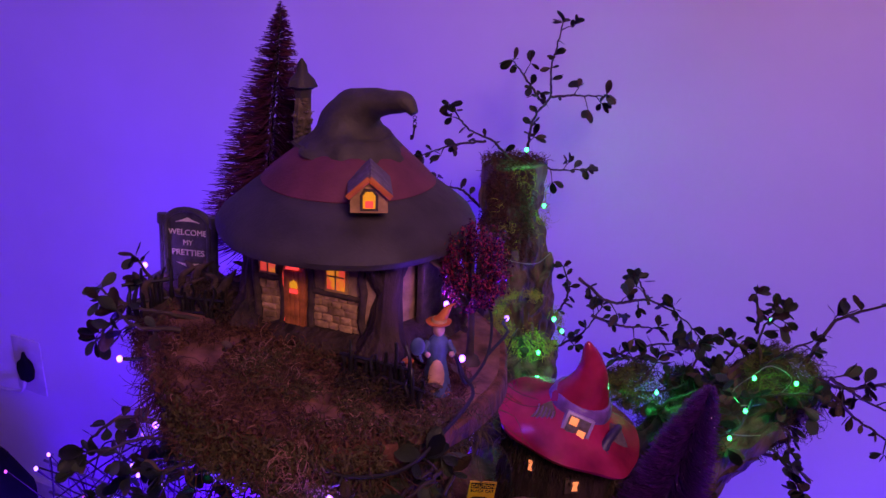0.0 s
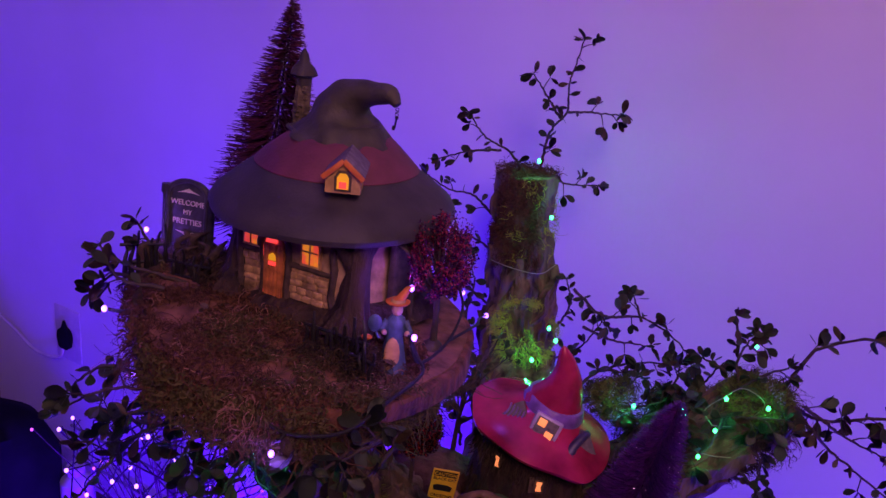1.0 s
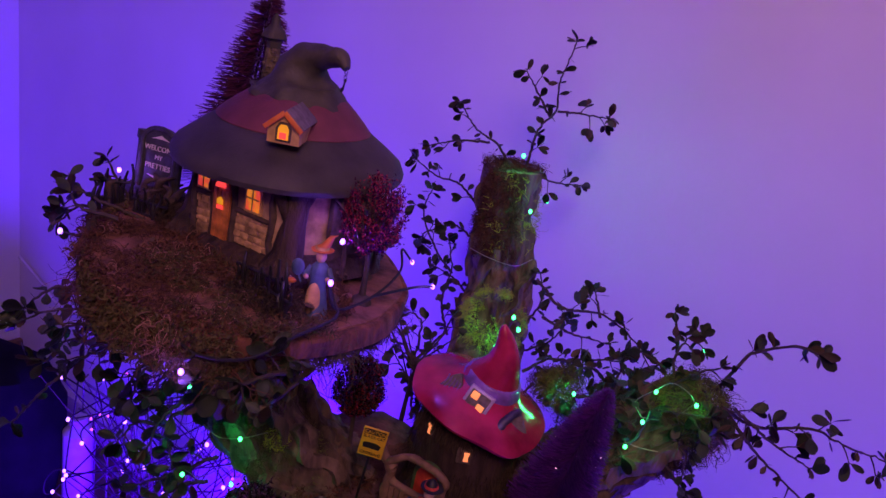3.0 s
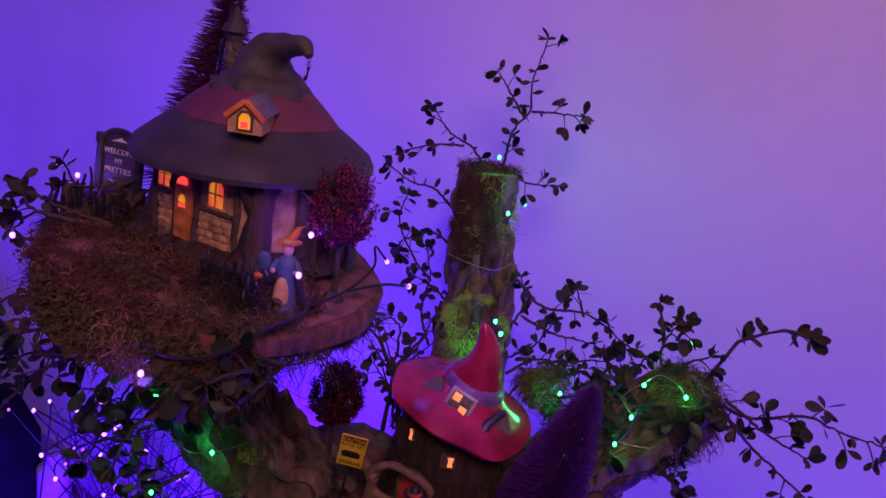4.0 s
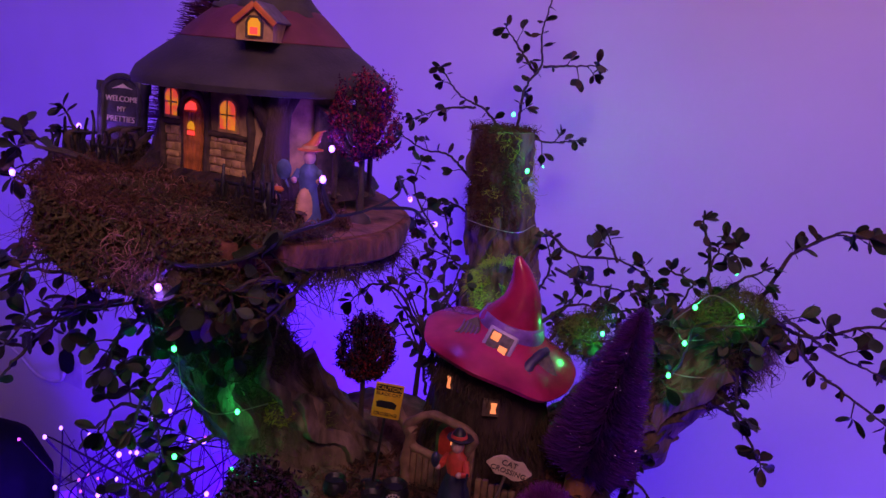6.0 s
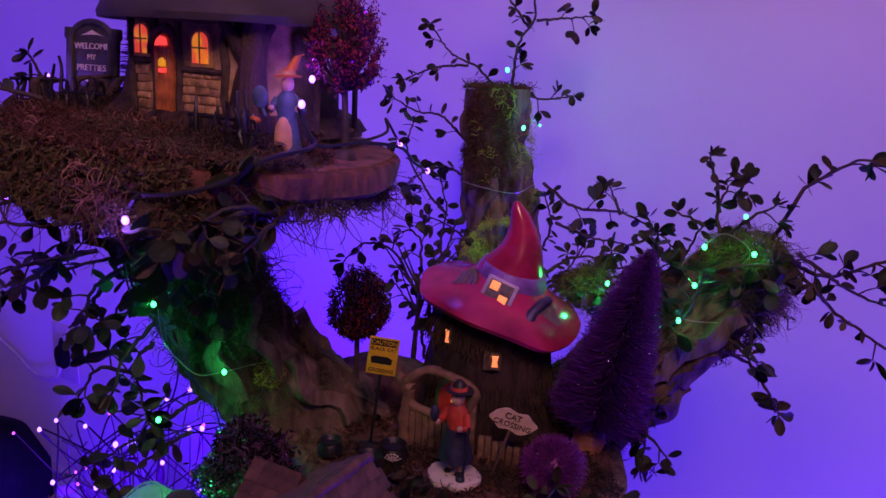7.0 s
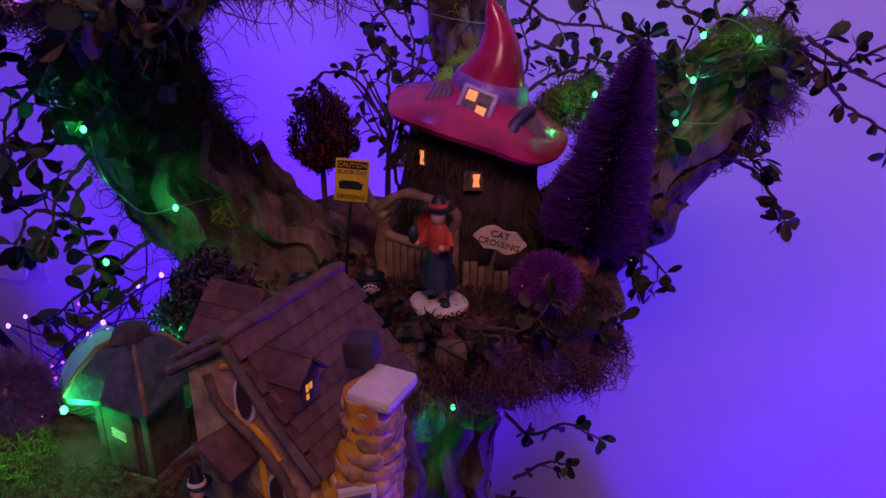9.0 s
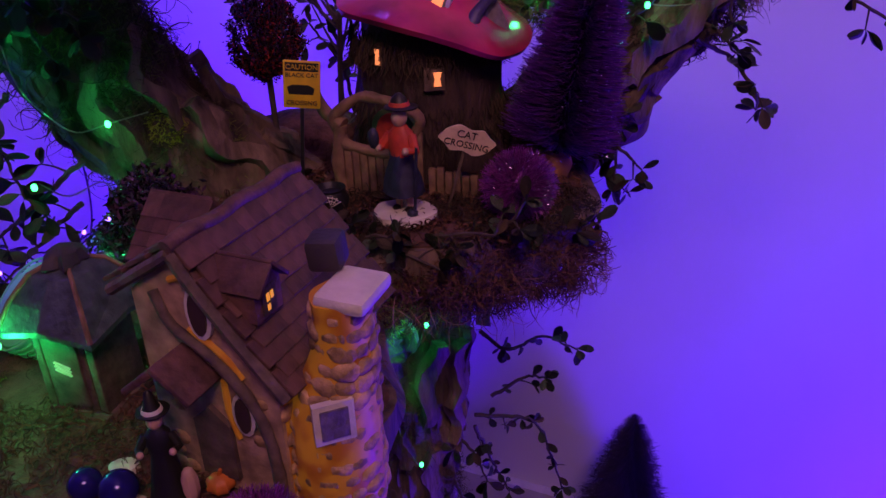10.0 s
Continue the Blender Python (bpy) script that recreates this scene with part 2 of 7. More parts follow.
def tube(bm, pts, radii, seg=8, wob=0.0, freq=30.0, furrow=0.0, slot=0):
    """A tube along points; radii: one for each point, or two ends."""
    n = len(pts)
    pts = [Vector(p) for p in pts]
    if len(radii) != n:
        radii = [radii[0] + (radii[-1] - radii[0]) * i / max(1, n - 1) for i in range(n)]
    up = Vector((0.31, 0.2, 0.93))
    loops = []
    for i, p in enumerate(pts):
        d = (pts[min(i + 1, n - 1)] - pts[max(i - 1, 0)]).normalized()
        s = d.cross(up)
        if s.length < 1e-3:
            s = d.cross(Vector((1, 0, 0)))
        s.normalize()
        up = s.cross(d).normalized()
        loop = []
        for k in range(seg):
            a = 2 * math.pi * k / seg
            r = radii[i]
            if wob:
                q = p + (s * math.cos(a) + up * math.sin(a)) * r
                r *= 1 + wob * noise.noise(q * freq)
            if furrow:
                r *= 1 + furrow * abs(noise.noise(Vector((math.cos(a) * 5, math.sin(a) * 5, i * 0.12)))) - furrow * 0.4
            loop.append(bm.verts.new(p + (s * math.cos(a) + up * math.sin(a)) * r))
        loops.append(loop)
    for a, b in zip(loops, loops[1:]):
        for k in range(seg):
            bm.faces.new((a[k], a[(k + 1) % seg], b[(k + 1) % seg], b[k])).material_index = slot
    bm.faces.new(loops[0][::-1]).material_index = slot
    bm.faces.new(loops[-1]).material_index = slot


def tapered(bm, pts, rad, step, seg, wob=0.0, freq=30.0, furrow=0.0):
    """A smooth tube through points with a radius at each. Returns its middle line."""
    line = smooth_line(pts, step)
    ends = [0]
    for a, b in zip(pts, pts[1:]):
        ends.append(ends[-1] + max(2, int((Vector(b) - Vector(a)).length / step)))
    rr = np.interp(range(len(line)), ends, rad)
    tube(bm, line, [float(r) for r in rr], seg, wob, freq, furrow)
    return line


def ball(bm, place, r, seg=12, scale=(1, 1, 1), slot=0):
    g = bmesh.ops.create_uvsphere(bm, u_segments=seg, v_segments=max(4, seg // 2 + 1), radius=r)
    bmesh.ops.transform(bm, verts=g["verts"], matrix=Matrix.Translation(place) @ Matrix.Diagonal((*scale, 1)))
    for f in set(f for v in g["verts"] for f in v.link_faces):
        f.material_index = slot
    return g["verts"]


def prism(bm, outline, depth, m=None, slot=0):
    """A flat outline in the xz plane, thickened along +y."""
    a = [bm.verts.new((x, 0, z)) for x, z in outline]
    b = [bm.verts.new((x, depth, z)) for x, z in outline]
    n = len(a)
    fs = [bm.faces.new(a), bm.faces.new(b[::-1])]
    for i in range(n):
        fs.append(bm.faces.new((a[i], b[i], b[(i + 1) % n], a[(i + 1) % n])))
    for f in fs:
        f.material_index = slot
    if m:
        bmesh.ops.transform(bm, verts=a + b, matrix=m)
    return a + b


def lettering(text, size, material, parent, m, depth=0.0004):
    cu = bpy.data.curves.new("lettering", "FONT")
    cu.body, cu.size, cu.extrude = text, size, depth
    cu.align_x, cu.align_y = "CENTER", "CENTER"
    cu.resolution_u = 3
    tmp = bpy.data.objects.new("tmp", cu)
    scene.collection.objects.link(tmp)
    me = bpy.data.meshes.new_from_object(tmp.evaluated_get(bpy.context.evaluated_depsgraph_get()))
    bpy.data.objects.remove(tmp)
    bpy.data.curves.remove(cu)
    me.materials.clear()
    me.materials.append(material)
    ob = new("lettering", me)
    ob.parent = parent
    ob.matrix_basis = m
    return ob


def strands(seeds, length, width, curl=1.0, droop=0.3, nseg=6):
    """Fibres as thin three-sided tubes. seeds: (place, direction). Returns verts and faces."""
    vs, fs = [], []
    for p, d in seeds:
        p = Vector(p)
        d = Vector(d).normalized()
        ln = length * rng.uniform(0.5, 1.4)
        w = width * rng.uniform(0.6, 1.3)
        base = len(vs)
        ax = Vector((rng.gauss(0, 1), rng.gauss(0, 1), rng.gauss(0, 1))).normalized()
        for i in range(nseg + 1):
            s = d.orthogonal().normalized()
            t = d.cross(s)
            ww = w * (1 - 0.6 * i / nseg)
            for k in range(3):
                a = k * 2.0944
                vs.append(p + (s * math.cos(a) + t * math.sin(a)) * ww)
            if i < nseg:
                for k in range(3):
                    q = base + i * 3
                    fs.append((q + k, q + (k + 1) % 3, q + 3 + (k + 1) % 3, q + 3 + k))
            p = p + d * ln / nseg
            d = (d + ax.cross(d) * curl * rng.uniform(0.3, 1.1) + Vector((rng.gauss(0, 0.2), rng.gauss(0, 0.2), rng.gauss(0, 0.2) - droop * 0.4)) * curl).normalized()
    return vs, fs


def moss(label, material, seeds, length=0.014, width=0.00035, curl=1.0, droop=0.3, name="moss"):
    v, f = strands(seeds, length, width, curl, droop)
    ob = raw(name, v, f, material)
    return tagged(ob, label, "moss", kind="stuff")


def seeds_blob(centre, radii, n, up=0.0, clump=18.0, thresh=-0.2):
    out = []
    c = Vector(centre)
    while len(out) < n:
        d = Vector((rng.gauss(0, 1), rng.gauss(0, 1), rng.gauss(0, 1))).normalized()
        p = c + Vector((d.x * radii[0], d.y * radii[1], d.z * radii[2])) * rng.uniform(0.85, 1.0)
        if noise.noise(p * clump) < thresh:
            continue
        out.append((p, d + Vector((rng.gauss(0, 0.6), rng.gauss(0, 0.6), rng.gauss(0, 0.6) + up))))
    return out


def seeds_disc(centre, rx, ry, n, r0=0.0, clump=25.0, thresh=-0.25, flat=0.5):
    out = []
    while len(out) < n:
        a, r = rng.uniform(0, 6.2832), math.sqrt(rng.uniform(r0 * r0, 1))
        p = Vector((centre[0] + rx * r * math.cos(a), centre[1] + ry * r * math.sin(a), centre[2] + rng.uniform(0, 0.003)))
        if noise.noise(p * clump) < thresh:
            continue
        out.append((p, Vector((rng.gauss(0, 1), rng.gauss(0, 1), flat))))
    return out


def seeds_rim(centre, rx, ry, z0, z1, n, a0=0.0, a1=360.0, clump=20.0, thresh=-0.25):
    out = []
    while len(out) < n:
        a = radians(rng.uniform(a0, a1))
        d = Vector((math.cos(a), math.sin(a), 0))
        p = Vector((centre[0] + rx * d.x, centre[1] + ry * d.y, rng.uniform(z0, z1)))
        if noise.noise(p * clump) < thresh:
            continue
        out.append((p, d * 0.6 + Vector((rng.gauss(0, 1), rng.gauss(0, 1), rng.gauss(-0.2, 0.8)))))
    return out


def tilted(seeds):
    """Seeds on the leaning log slice, which drops to its right side."""
    return [(p + Vector((0, 0, -0.0875 * (p.x + 0.065) - 0.001)), d) for p, d in seeds]


def seeds_tube(pts, r, n, clump=22.0, thresh=-0.2, side=None):
    out = []
    pts = [Vector(p) for p in pts]
    while len(out) < n:
        i = rng.randrange(len(pts) - 1)
        p = pts[i].lerp(pts[i + 1], rng.random())
        d = Vector((rng.gauss(0, 1), rng.gauss(0, 1), rng.gauss(0, 1)))
        ax = (pts[i + 1] - pts[i]).normalized()
        d = (d - ax * d.dot(ax)).normalized()
        if side and d.dot(Vector(side)) < 0.1:
            continue
        q = p + d * r
        if noise.noise(q * clump) < thresh:
            continue
        out.append((q, d * 0.5 + Vector((rng.gauss(0, 1), rng.gauss(0, 1), rng.gauss(0, 1)))))
    return out


# ---- the room: its long wall runs obliquely behind the tree ----
ROOM = pose(-1.208, 1.684, 0, 0, 0, -23.5)
FLOORZ, CEILZ = 0.22, 2.45


def slab(name, x0, x1, y0, y1, z0, z1, material, label):
    bm = bmesh.new()
    box(bm, x0, x1, y0, y1, z0, z1)
    ob = part(name, bm, material, smooth=False)
    ob.matrix_world = ROOM
    return tagged(ob, label, name.split("_")[0], kind="structure")


slab("wall_north", 0, 3.6, 0, 0.1, FLOORZ, CEILZ, WALL, "plain white painted wall washed in violet light")
slab("wall_west", -0.1, 0, -3.6, 0.1, FLOORZ, CEILZ, WALL, "plain white painted side wall in deep violet light")
slab("wall_east", 3.6, 3.7, -3.6, 0.1, FLOORZ, CEILZ, WALL, "plain white painted wall")
slab("wall_south", -0.1, 3.7, -3.7, -3.6, FLOORZ, CEILZ, WALL, "plain white painted wall")
slab("floor", -0.1, 3.7, -3.7, 0.1, FLOORZ - 0.1, FLOORZ, FLOORM, "dark brown wooden floor")
slab("ceiling", -0.1, 3.7, -3.7, 0.1, CEILZ, CEILZ + 0.1, CEIL, "plain white ceiling")
slab("baseboard_north", 0.016, 3.6, -0.016, 0, FLOORZ, FLOORZ + 0.085, PLASTER, "white painted skirting board")
slab("baseboard_west", 0, 0.016, -3.6, 0, FLOORZ, FLOORZ + 0.14, GATETAN, "brown wooden skirting board")

# ---- what stands low ----
bag = thing("black_bag", (-0.99, 1.27, FLOORZ), "soft black fabric bag slumped on the floor in the corner", "bag")
bm = bmesh.new()
rings(bm, [(0, 0, 0.0, 0.19, 0.13), (0, 0, 0.12, 0.20, 0.14), (0.0, 0, 0.27, 0.19, 0.12), (0.0, 0.01, 0.33, 0.16, 0.09), (-0.01, 0.02, 0.355, 0.11, 0.05), (-0.01, 0.02, 0.36, 0.03, 0.02)], 40, True, 0.14, 1.5)
part("body", bm, BLACKBAG, bag)
bm = bmesh.new()
tube(bm, smooth_line([(-0.09, -0.06, 0.33), (-0.05, -0.10, 0.37), (0.04, -0.10, 0.37), (0.08, -0.06, 0.33)], 0.01), [0.008, 0.008], 8)
part("strap", bm, BLACKBAG, bag)

plug = thing("wall_plug", (-0.916, 1.545, 0.62), "dark oval plug on the wall with a white lead", "plug", turn=-23.5)
bm = bmesh.new()
rings(bm, [(0, 0, -0.030, 0.008, 0.006), (0, 0, -0.022, 0.019, 0.012), (0, 0, 0, 0.024, 0.014), (0, 0, 0.018, 0.020, 0.013), (0, 0, 0.028, 0.008, 0.007), (0, 0, 0.045, 0.003, 0.003)], 20)
part("casing", bm, BLACKBAG, plug)
bm = bmesh.new()
box(bm, -0.045, 0.045, 0.008, 0.016, -0.065, 0.075, 0.003)
part("plate", bm, PLASTER, plug, "white wall plate")

# ---- the tree: trunk and limbs ----
tree = thing("display_tree", (0, 0, 0), "rough bark tree with cut limbs that carry wooden platforms", "tree")
TREE_LIMBS = {
    "trunk": ([(0.13, 0.64, 0.215), (0.115, 0.62, 0.40), (0.10, 0.60, 0.70), (0.102, 0.595, 0.85), (0.115, 0.60, 0.96), (0.11, 0.61, 1.02)], [0.075, 0.05, 0.036, 0.036, 0.046, 0.06]),
    "limb": ([(0.05, 0.61, 0.97), (0.0, 0.60, 1.02), (-0.05, 0.575, 1.07), (-0.088, 0.555, 1.14), (-0.098, 0.53, 1.20), (-0.085, 0.51, 1.27)], [0.05, 0.052, 0.05, 0.041, 0.038, 0.045]),
    "back_limb": ([(0.11, 0.66, 0.95), (0.12, 0.78, 0.99), (0.118, 0.88, 1.06), (0.112, 0.925, 1.15), (0.103, 0.93, 1.24), (0.099, 0.93, 1.312)], [0.05, 0.052, 0.050, 0.043, 0.038, 0.036]),
    "side_limb": ([(0.16, 0.63, 1.0), (0.22, 0.635, 1.06), (0.27, 0.635, 1.12), (0.315, 0.63, 1.165), (0.35, 0.625, 1.19)], [0.05, 0.046, 0.042, 0.036, 0.030]),
    "low_limb": ([(0.09, 0.59, 0.90), (0.04, 0.50, 0.94), (0.0, 0.42, 0.965), (-0.01, 0.38, 0.98)], [0.036, 0.036, 0.04, 0.05]),
}
LINES = {}
for n, (pts, rad) in TREE_LIMBS.items():
    bm = bmesh.new()
    LINES[n] = tapered(bm, pts, rad, 0.004, 72, 0.28, 30.0, 0.32)
    part(n, bm, BARK, tree)
# loose plates of bark
pb = random.Random(8)


def bark_plate(line, rad, i0, n, angle, width, lift):
    bm = bmesh.new()
    rows = []
    for k in range(n + 1):
        i = min(i0 + k * 2, len(line) - 2)
        p, d = line[i], (line[i + 1] - line[max(0, i - 1)]).normalized()
        s = d.cross(Vector((0.31, 0.2, 0.93))).normalized()
        u = s.cross(d)
        a = angle + 0.10 * math.sin(k * 0.9 + angle)
        w = width * (0.55 + 0.45 * math.sin(math.pi * (k + 0.6) / (n + 1.2))) * pb.uniform(0.85, 1.1)
        r = rad * (1 + 0.10 * noise.noise(p * 60))
        row = []
        for da, dr in ((-w, -0.004), (-w * 0.8, lift), (w * 0.7, lift * pb.uniform(0.8, 1.2)), (w, -0.004)):
            q = a + da / r
            row.append(bm.verts.new(p + (s * math.cos(q) + u * math.sin(q)) * (r + dr)))
        rows.append(row)
    for a, b in zip(rows, rows[1:]):
        for k in range(4):
            bm.faces.new((a[k], a[(k + 1) % 4], b[(k + 1) % 4], b[k]))
    bm.faces.new(rows[0][::-1])
    bm.faces.new(rows[-1])
    part("bark_plate", bm, BARK, tree)


for n, r0, count, lo, hi in (("limb", 0.045, 34, 0.05, 0.62), ("side_limb", 0.038, 22, 0.15, 0.9), ("trunk", 0.037, 34, 0.45, 0.95), ("back_limb", 0.038, 18, 0.4, 0.85)):
    L = LINES[n]
    for i in range(count):
        i0 = int(len(L) * pb.uniform(lo, hi))
        r = float(np.interp(i0 / len(L) * (len(TREE_LIMBS[n][1]) - 1), range(len(TREE_LIMBS[n][1])), TREE_LIMBS[n][1]))
        bark_plate(L, r * 0.99, i0, pb.randint(5, 10), pb.uniform(0, 6.2832), pb.uniform(0.004, 0.010), pb.uniform(0.003, 0.008))
# a sawn pale slab on the rear of the limb
bm = bmesh.new()
tube(bm, smooth_line([(-0.063, 0.590, 1.143), (-0.050, 0.598, 1.122), (-0.034, 0.600, 1.098), (-0.028, 0.600, 1.082)], 0.004), [0.0055, 0.0045], 14, 0.2, 100)
part("cut_edge", bm, PLASTER, tree, "pale cut edge of bark")

# ---- platforms ----


def platform(place, rx, ry, thick, label, top_mat, rim_mat, seed, wob=0.10, lean=0.0):
    ob = thing("wood_platform", place, label, "platform", "platforms in the tree", lean=lean)
    bm = bmesh.new()
    rings(bm, [(seed, 0, -thick, rx * 0.93, ry * 0.93), (seed, 0, -thick * 0.7, rx, ry), (seed, 0, -thick * 0.15, rx, ry), (seed, 0, -0.0012, rx * 0.985, ry * 0.985)], 96, True, wob, 2.2)
    bmesh.ops.translate(bm, verts=bm.verts[:], vec=(-seed, 0, 0))
    part("bark_rim", bm, rim_mat, ob)
    bm = bmesh.new()
    rings(bm, [(seed, 0, -0.004, rx * 0.955, ry * 0.955), (seed, 0, 0.0, rx * 0.95, ry * 0.95)], 96, True, wob, 2.2)
    bmesh.ops.translate(bm, verts=bm.verts[:], vec=(-seed, 0, 0))
    part("top_face", bm, top_mat, ob)
    return ob


P1, P2, P3 = (-0.065, 0.50, 1.2885), (0.105, 0.578, 1.044), (-0.02, 0.375, 1.006)
platform(P1, 0.126, 0.136, 0.022, "round sawn log slice with bark edge under the black hat house", SLABTOP, BARKRED, 0.3, 0.05, 5.0)
platform(P2, 0.135, 0.118, 0.045, "mossy brown log slice under the red hat house", SOIL, BARK, 1.7, 0.16)
platform(P3, 0.135, 0.120, 0.030, "mossy log slice under the stone cottage", SOIL, BARK, 2.9, 0.14)
# rise at the rear of the middle platform
mound = thing("soil_mound", (0.03, 0.64, 1.040), "brown soil and moss mound behind the caution sign", "mound")
bm = bmesh.new()
rings(bm, [(0, 0, -0.02, 0.07, 0.055), (0, 0, 0.012, 0.055, 0.045), (0, 0, 0.03, 0.035, 0.03), (0, 0, 0.036, 0.012, 0.01)], 32, True, 0.35, 2.5)
part("soil", bm, SOIL, mound)

# ---- house with the black hat ----
H1 = Vector((-0.055, 0.54, 1.290))
h1 = thing("witch_hat_house", H1, "ceramic cottage with a charcoal and plum witch hat roof, lit windows", "model house")
bm = bmesh.new()
rings(bm, [(0, 0, 0, 0.083, 0.080), (0, 0, 0.008, 0.080, 0.077), (0, 0, 0.014, 0.070, 0.068)], 48, True, 0.12, 3)
part("base", bm, STUMP, h1)
bm = bmesh.new()
rings(bm, [(0, 0, 0.006, 0.060, 0.060), (0, 0, 0.04, 0.058, 0.058), (0, 0, 0.088, 0.062, 0.062)], 64, True)
part("wall", bm, WALLTAN, h1)


def on_wall(angle, z, r=0.066):
    """A pose on the round wall: x along it, y into it, z up. angle: degrees from the front, to the right."""
    a = radians(angle)
    return Matrix.Translation((r * math.sin(a), -r * math.cos(a), z)) @ pose(0, 0, 0, 0, 0, angle)


FACE = pose(0, 0, 0, 0, 0, -19.4)


def on_face(u, z, d=0.062):
    """A pose on the flat front wall: u metres to the right of its middle."""
    return FACE @ Matrix.Translation((u, -d, z))


bm = bmesh.new()
box(bm, -0.050, 0.045, 0.0, 0.030, 0.004, 0.080, 0.002, on_face(0, 0))
part("front_wall", bm, WALLTAN, h1)
# uneven stones in the lower wall, either side of the door
for u0, u1, top in ((-0.047, -0.028, 0.046), (-0.005, 0.036, 0.040)):
    z = 0.014
    while z < top - 0.004:
        hh = rng.uniform(0.0045, 0.0075)
        u = u0 + rng.uniform(0, 0.003)
        while u < u1 - 0.003:
            w = min(rng.uniform(0.006, 0.013), u1 - u)
            bm = bmesh.new()
            box(bm, 0.0004, w - 0.0004, -0.0016, 0.002, 0.0003, min(hh, top - z) - 0.0003, 0.0009, on_face(u, z) @ pose(0, 0, 0, 0, rng.uniform(-4, 4), 0))
            part("stone", bm, STONETAN, h1)
            u += w
        z += hh
# timbers
for u, z0, z1, w in ((-0.048, 0.010, 0.078, 0.0030), (-0.0275, 0.010, 0.078, 0.0026), (-0.0055, 0.010, 0.078, 0.0028), (0.0335, 0.014, 0.078, 0.0030)):
    bm = bmesh.new()
    tube(bm, [on_face(u + rng.uniform(-0.0012, 0.0012), z0 + (z1 - z0) * k / 6, 0.0630).translation for k in range(7)], [w, w * 0.85], 8, 0.35, 160.0)
    part("timber", bm, TIMBER, h1)
for u0, u1, z in ((-0.048, -0.027, 0.0455), (-0.006, 0.034, 0.0405), (-0.048, -0.027, 0.0745), (-0.006, 0.034, 0.0725)):
    bm = bmesh.new()
    tube(bm, [on_face(u0 + (u1 - u0) * k / 6, z + rng.uniform(-0.0007, 0.0007), 0.0632).translation for k in range(7)], [0.0022, 0.0020], 8, 0.35, 160.0)
    part("timber", bm, TIMBER, h1)
# dark hood over the door
bm = bmesh.new()
tube(bm, [on_face(-0.0165 + 0.0125 * math.cos(t), 0.050 + 0.0170 * math.sin(t), 0.0645).translation for t in np.linspace(0.0, math.pi, 14)], [0.0028, 0.0028], 8, 0.35, 160.0)
part("door_hood", bm, TIMBER, h1)


def lit_window(parent, m, w, h, glass, frame_mat, arch=0.0, bars=True):
    out = [(-w, 0), (w, 0), (w, h - arch)]
    if arch:
        out += [(w * math.cos(t), h - arch + arch * math.sin(t)) for t in np.linspace(0.3, math.pi - 0.3, 7)]
    out += [(-w, h - arch)]
    win = part("window", prism_bm([(x * 1.32, (z - h / 2) * 1.22 + h / 2) for x, z in out], 0.002, m @ Matrix.Translation((0, -0.0012, 0))), frame_mat, parent)
    part("pane", prism_bm(out, 0.0022, m @ Matrix.Translation((0, -0.0018, 0))), glass, win, "glowing pane")
    if bars:
        bm = bmesh.new()
        box(bm, -0.0005, 0.0005, -0.0024, 0, 0, h, 0, m)
        box(bm, -w, w, -0.0024, 0, h * 0.5 - 0.0005, h * 0.5 + 0.0005, 0, m)
        part("glazing_bar", bm, frame_mat, win)
    return win


def prism_bm(outline, depth, m):
    bm = bmesh.new()
    prism(bm, outline, depth, m)
    return bm


lit_window(h1, on_face(-0.0375, 0.0500, 0.0635), 0.0058, 0.0185, WINORANGE, YELLOWPAINT, 0.005)
lit_window(h1, on_face(0.0145, 0.0455, 0.0635), 0.0066, 0.0195, WINORANGE, YELLOWPAINT, 0.006)
# the door, ajar, with its red fan light
dm = on_face(-0.0165, 0.012, 0.0635) @ Matrix.Diagonal((1.0, 1.0, 1.14, 1))
arch = [(-0.0085, 0), (0.0085, 0), (0.0085, 0.036)] + [(0.0085 * math.cos(t), 0.036 + 0.009 * math.sin(t)) for t in np.linspace(0.2, 2.94, 9)] + [(-0.0085, 0.036)]
door = part("door", prism_bm(arch, 0.003, dm @ Matrix.Translation((0, -0.0025, 0))), DOORWOOD, h1, "orange plank door with a small lit pane")
for x in (-0.0055, -0.0018, 0.0018, 0.0055):
    bm = bmesh.new()
    box(bm, x - 0.0016, x + 0.0016, -0.0034, -0.001, 0.001, 0.037, 0.0004, dm)
    part("plank", bm, DOORWOOD, door)
part("fan_light", prism_bm([(-0.006, 0.038), (0.004, 0.0385), (0.003, 0.0425), (-0.001, 0.0435), (-0.005, 0.041)], 0.003, dm @ Matrix.Translation((0, -0.0042, 0))), WINRED, door, "red glowing fan light")
part("pane", prism_bm([(-0.003, 0.023), (0.003, 0.023), (0.003, 0.0255), (-0.003, 0.0255)], 0.003, dm @ Matrix.Translation((0, -0.0046, 0))), WINRED, door, "red glowing pane")
part("pane", prism_bm([(-0.003, 0.0265), (0.003, 0.0265), (0.0025, 0.030), (0, 0.0315), (-0.0025, 0.030)], 0.003, dm @ Matrix.Translation((0, -0.0046, 0))), WINYELLOW, door, "yellow glowing pane")
part("slit", prism_bm([(-0.0098, 0.0), (-0.0085, 0.0), (-0.0085, 0.036), (-0.0098, 0.034)], 0.002, dm @ Matrix.Translation((0, -0.0012, 0))), WINRED, door, "red light through the gap")
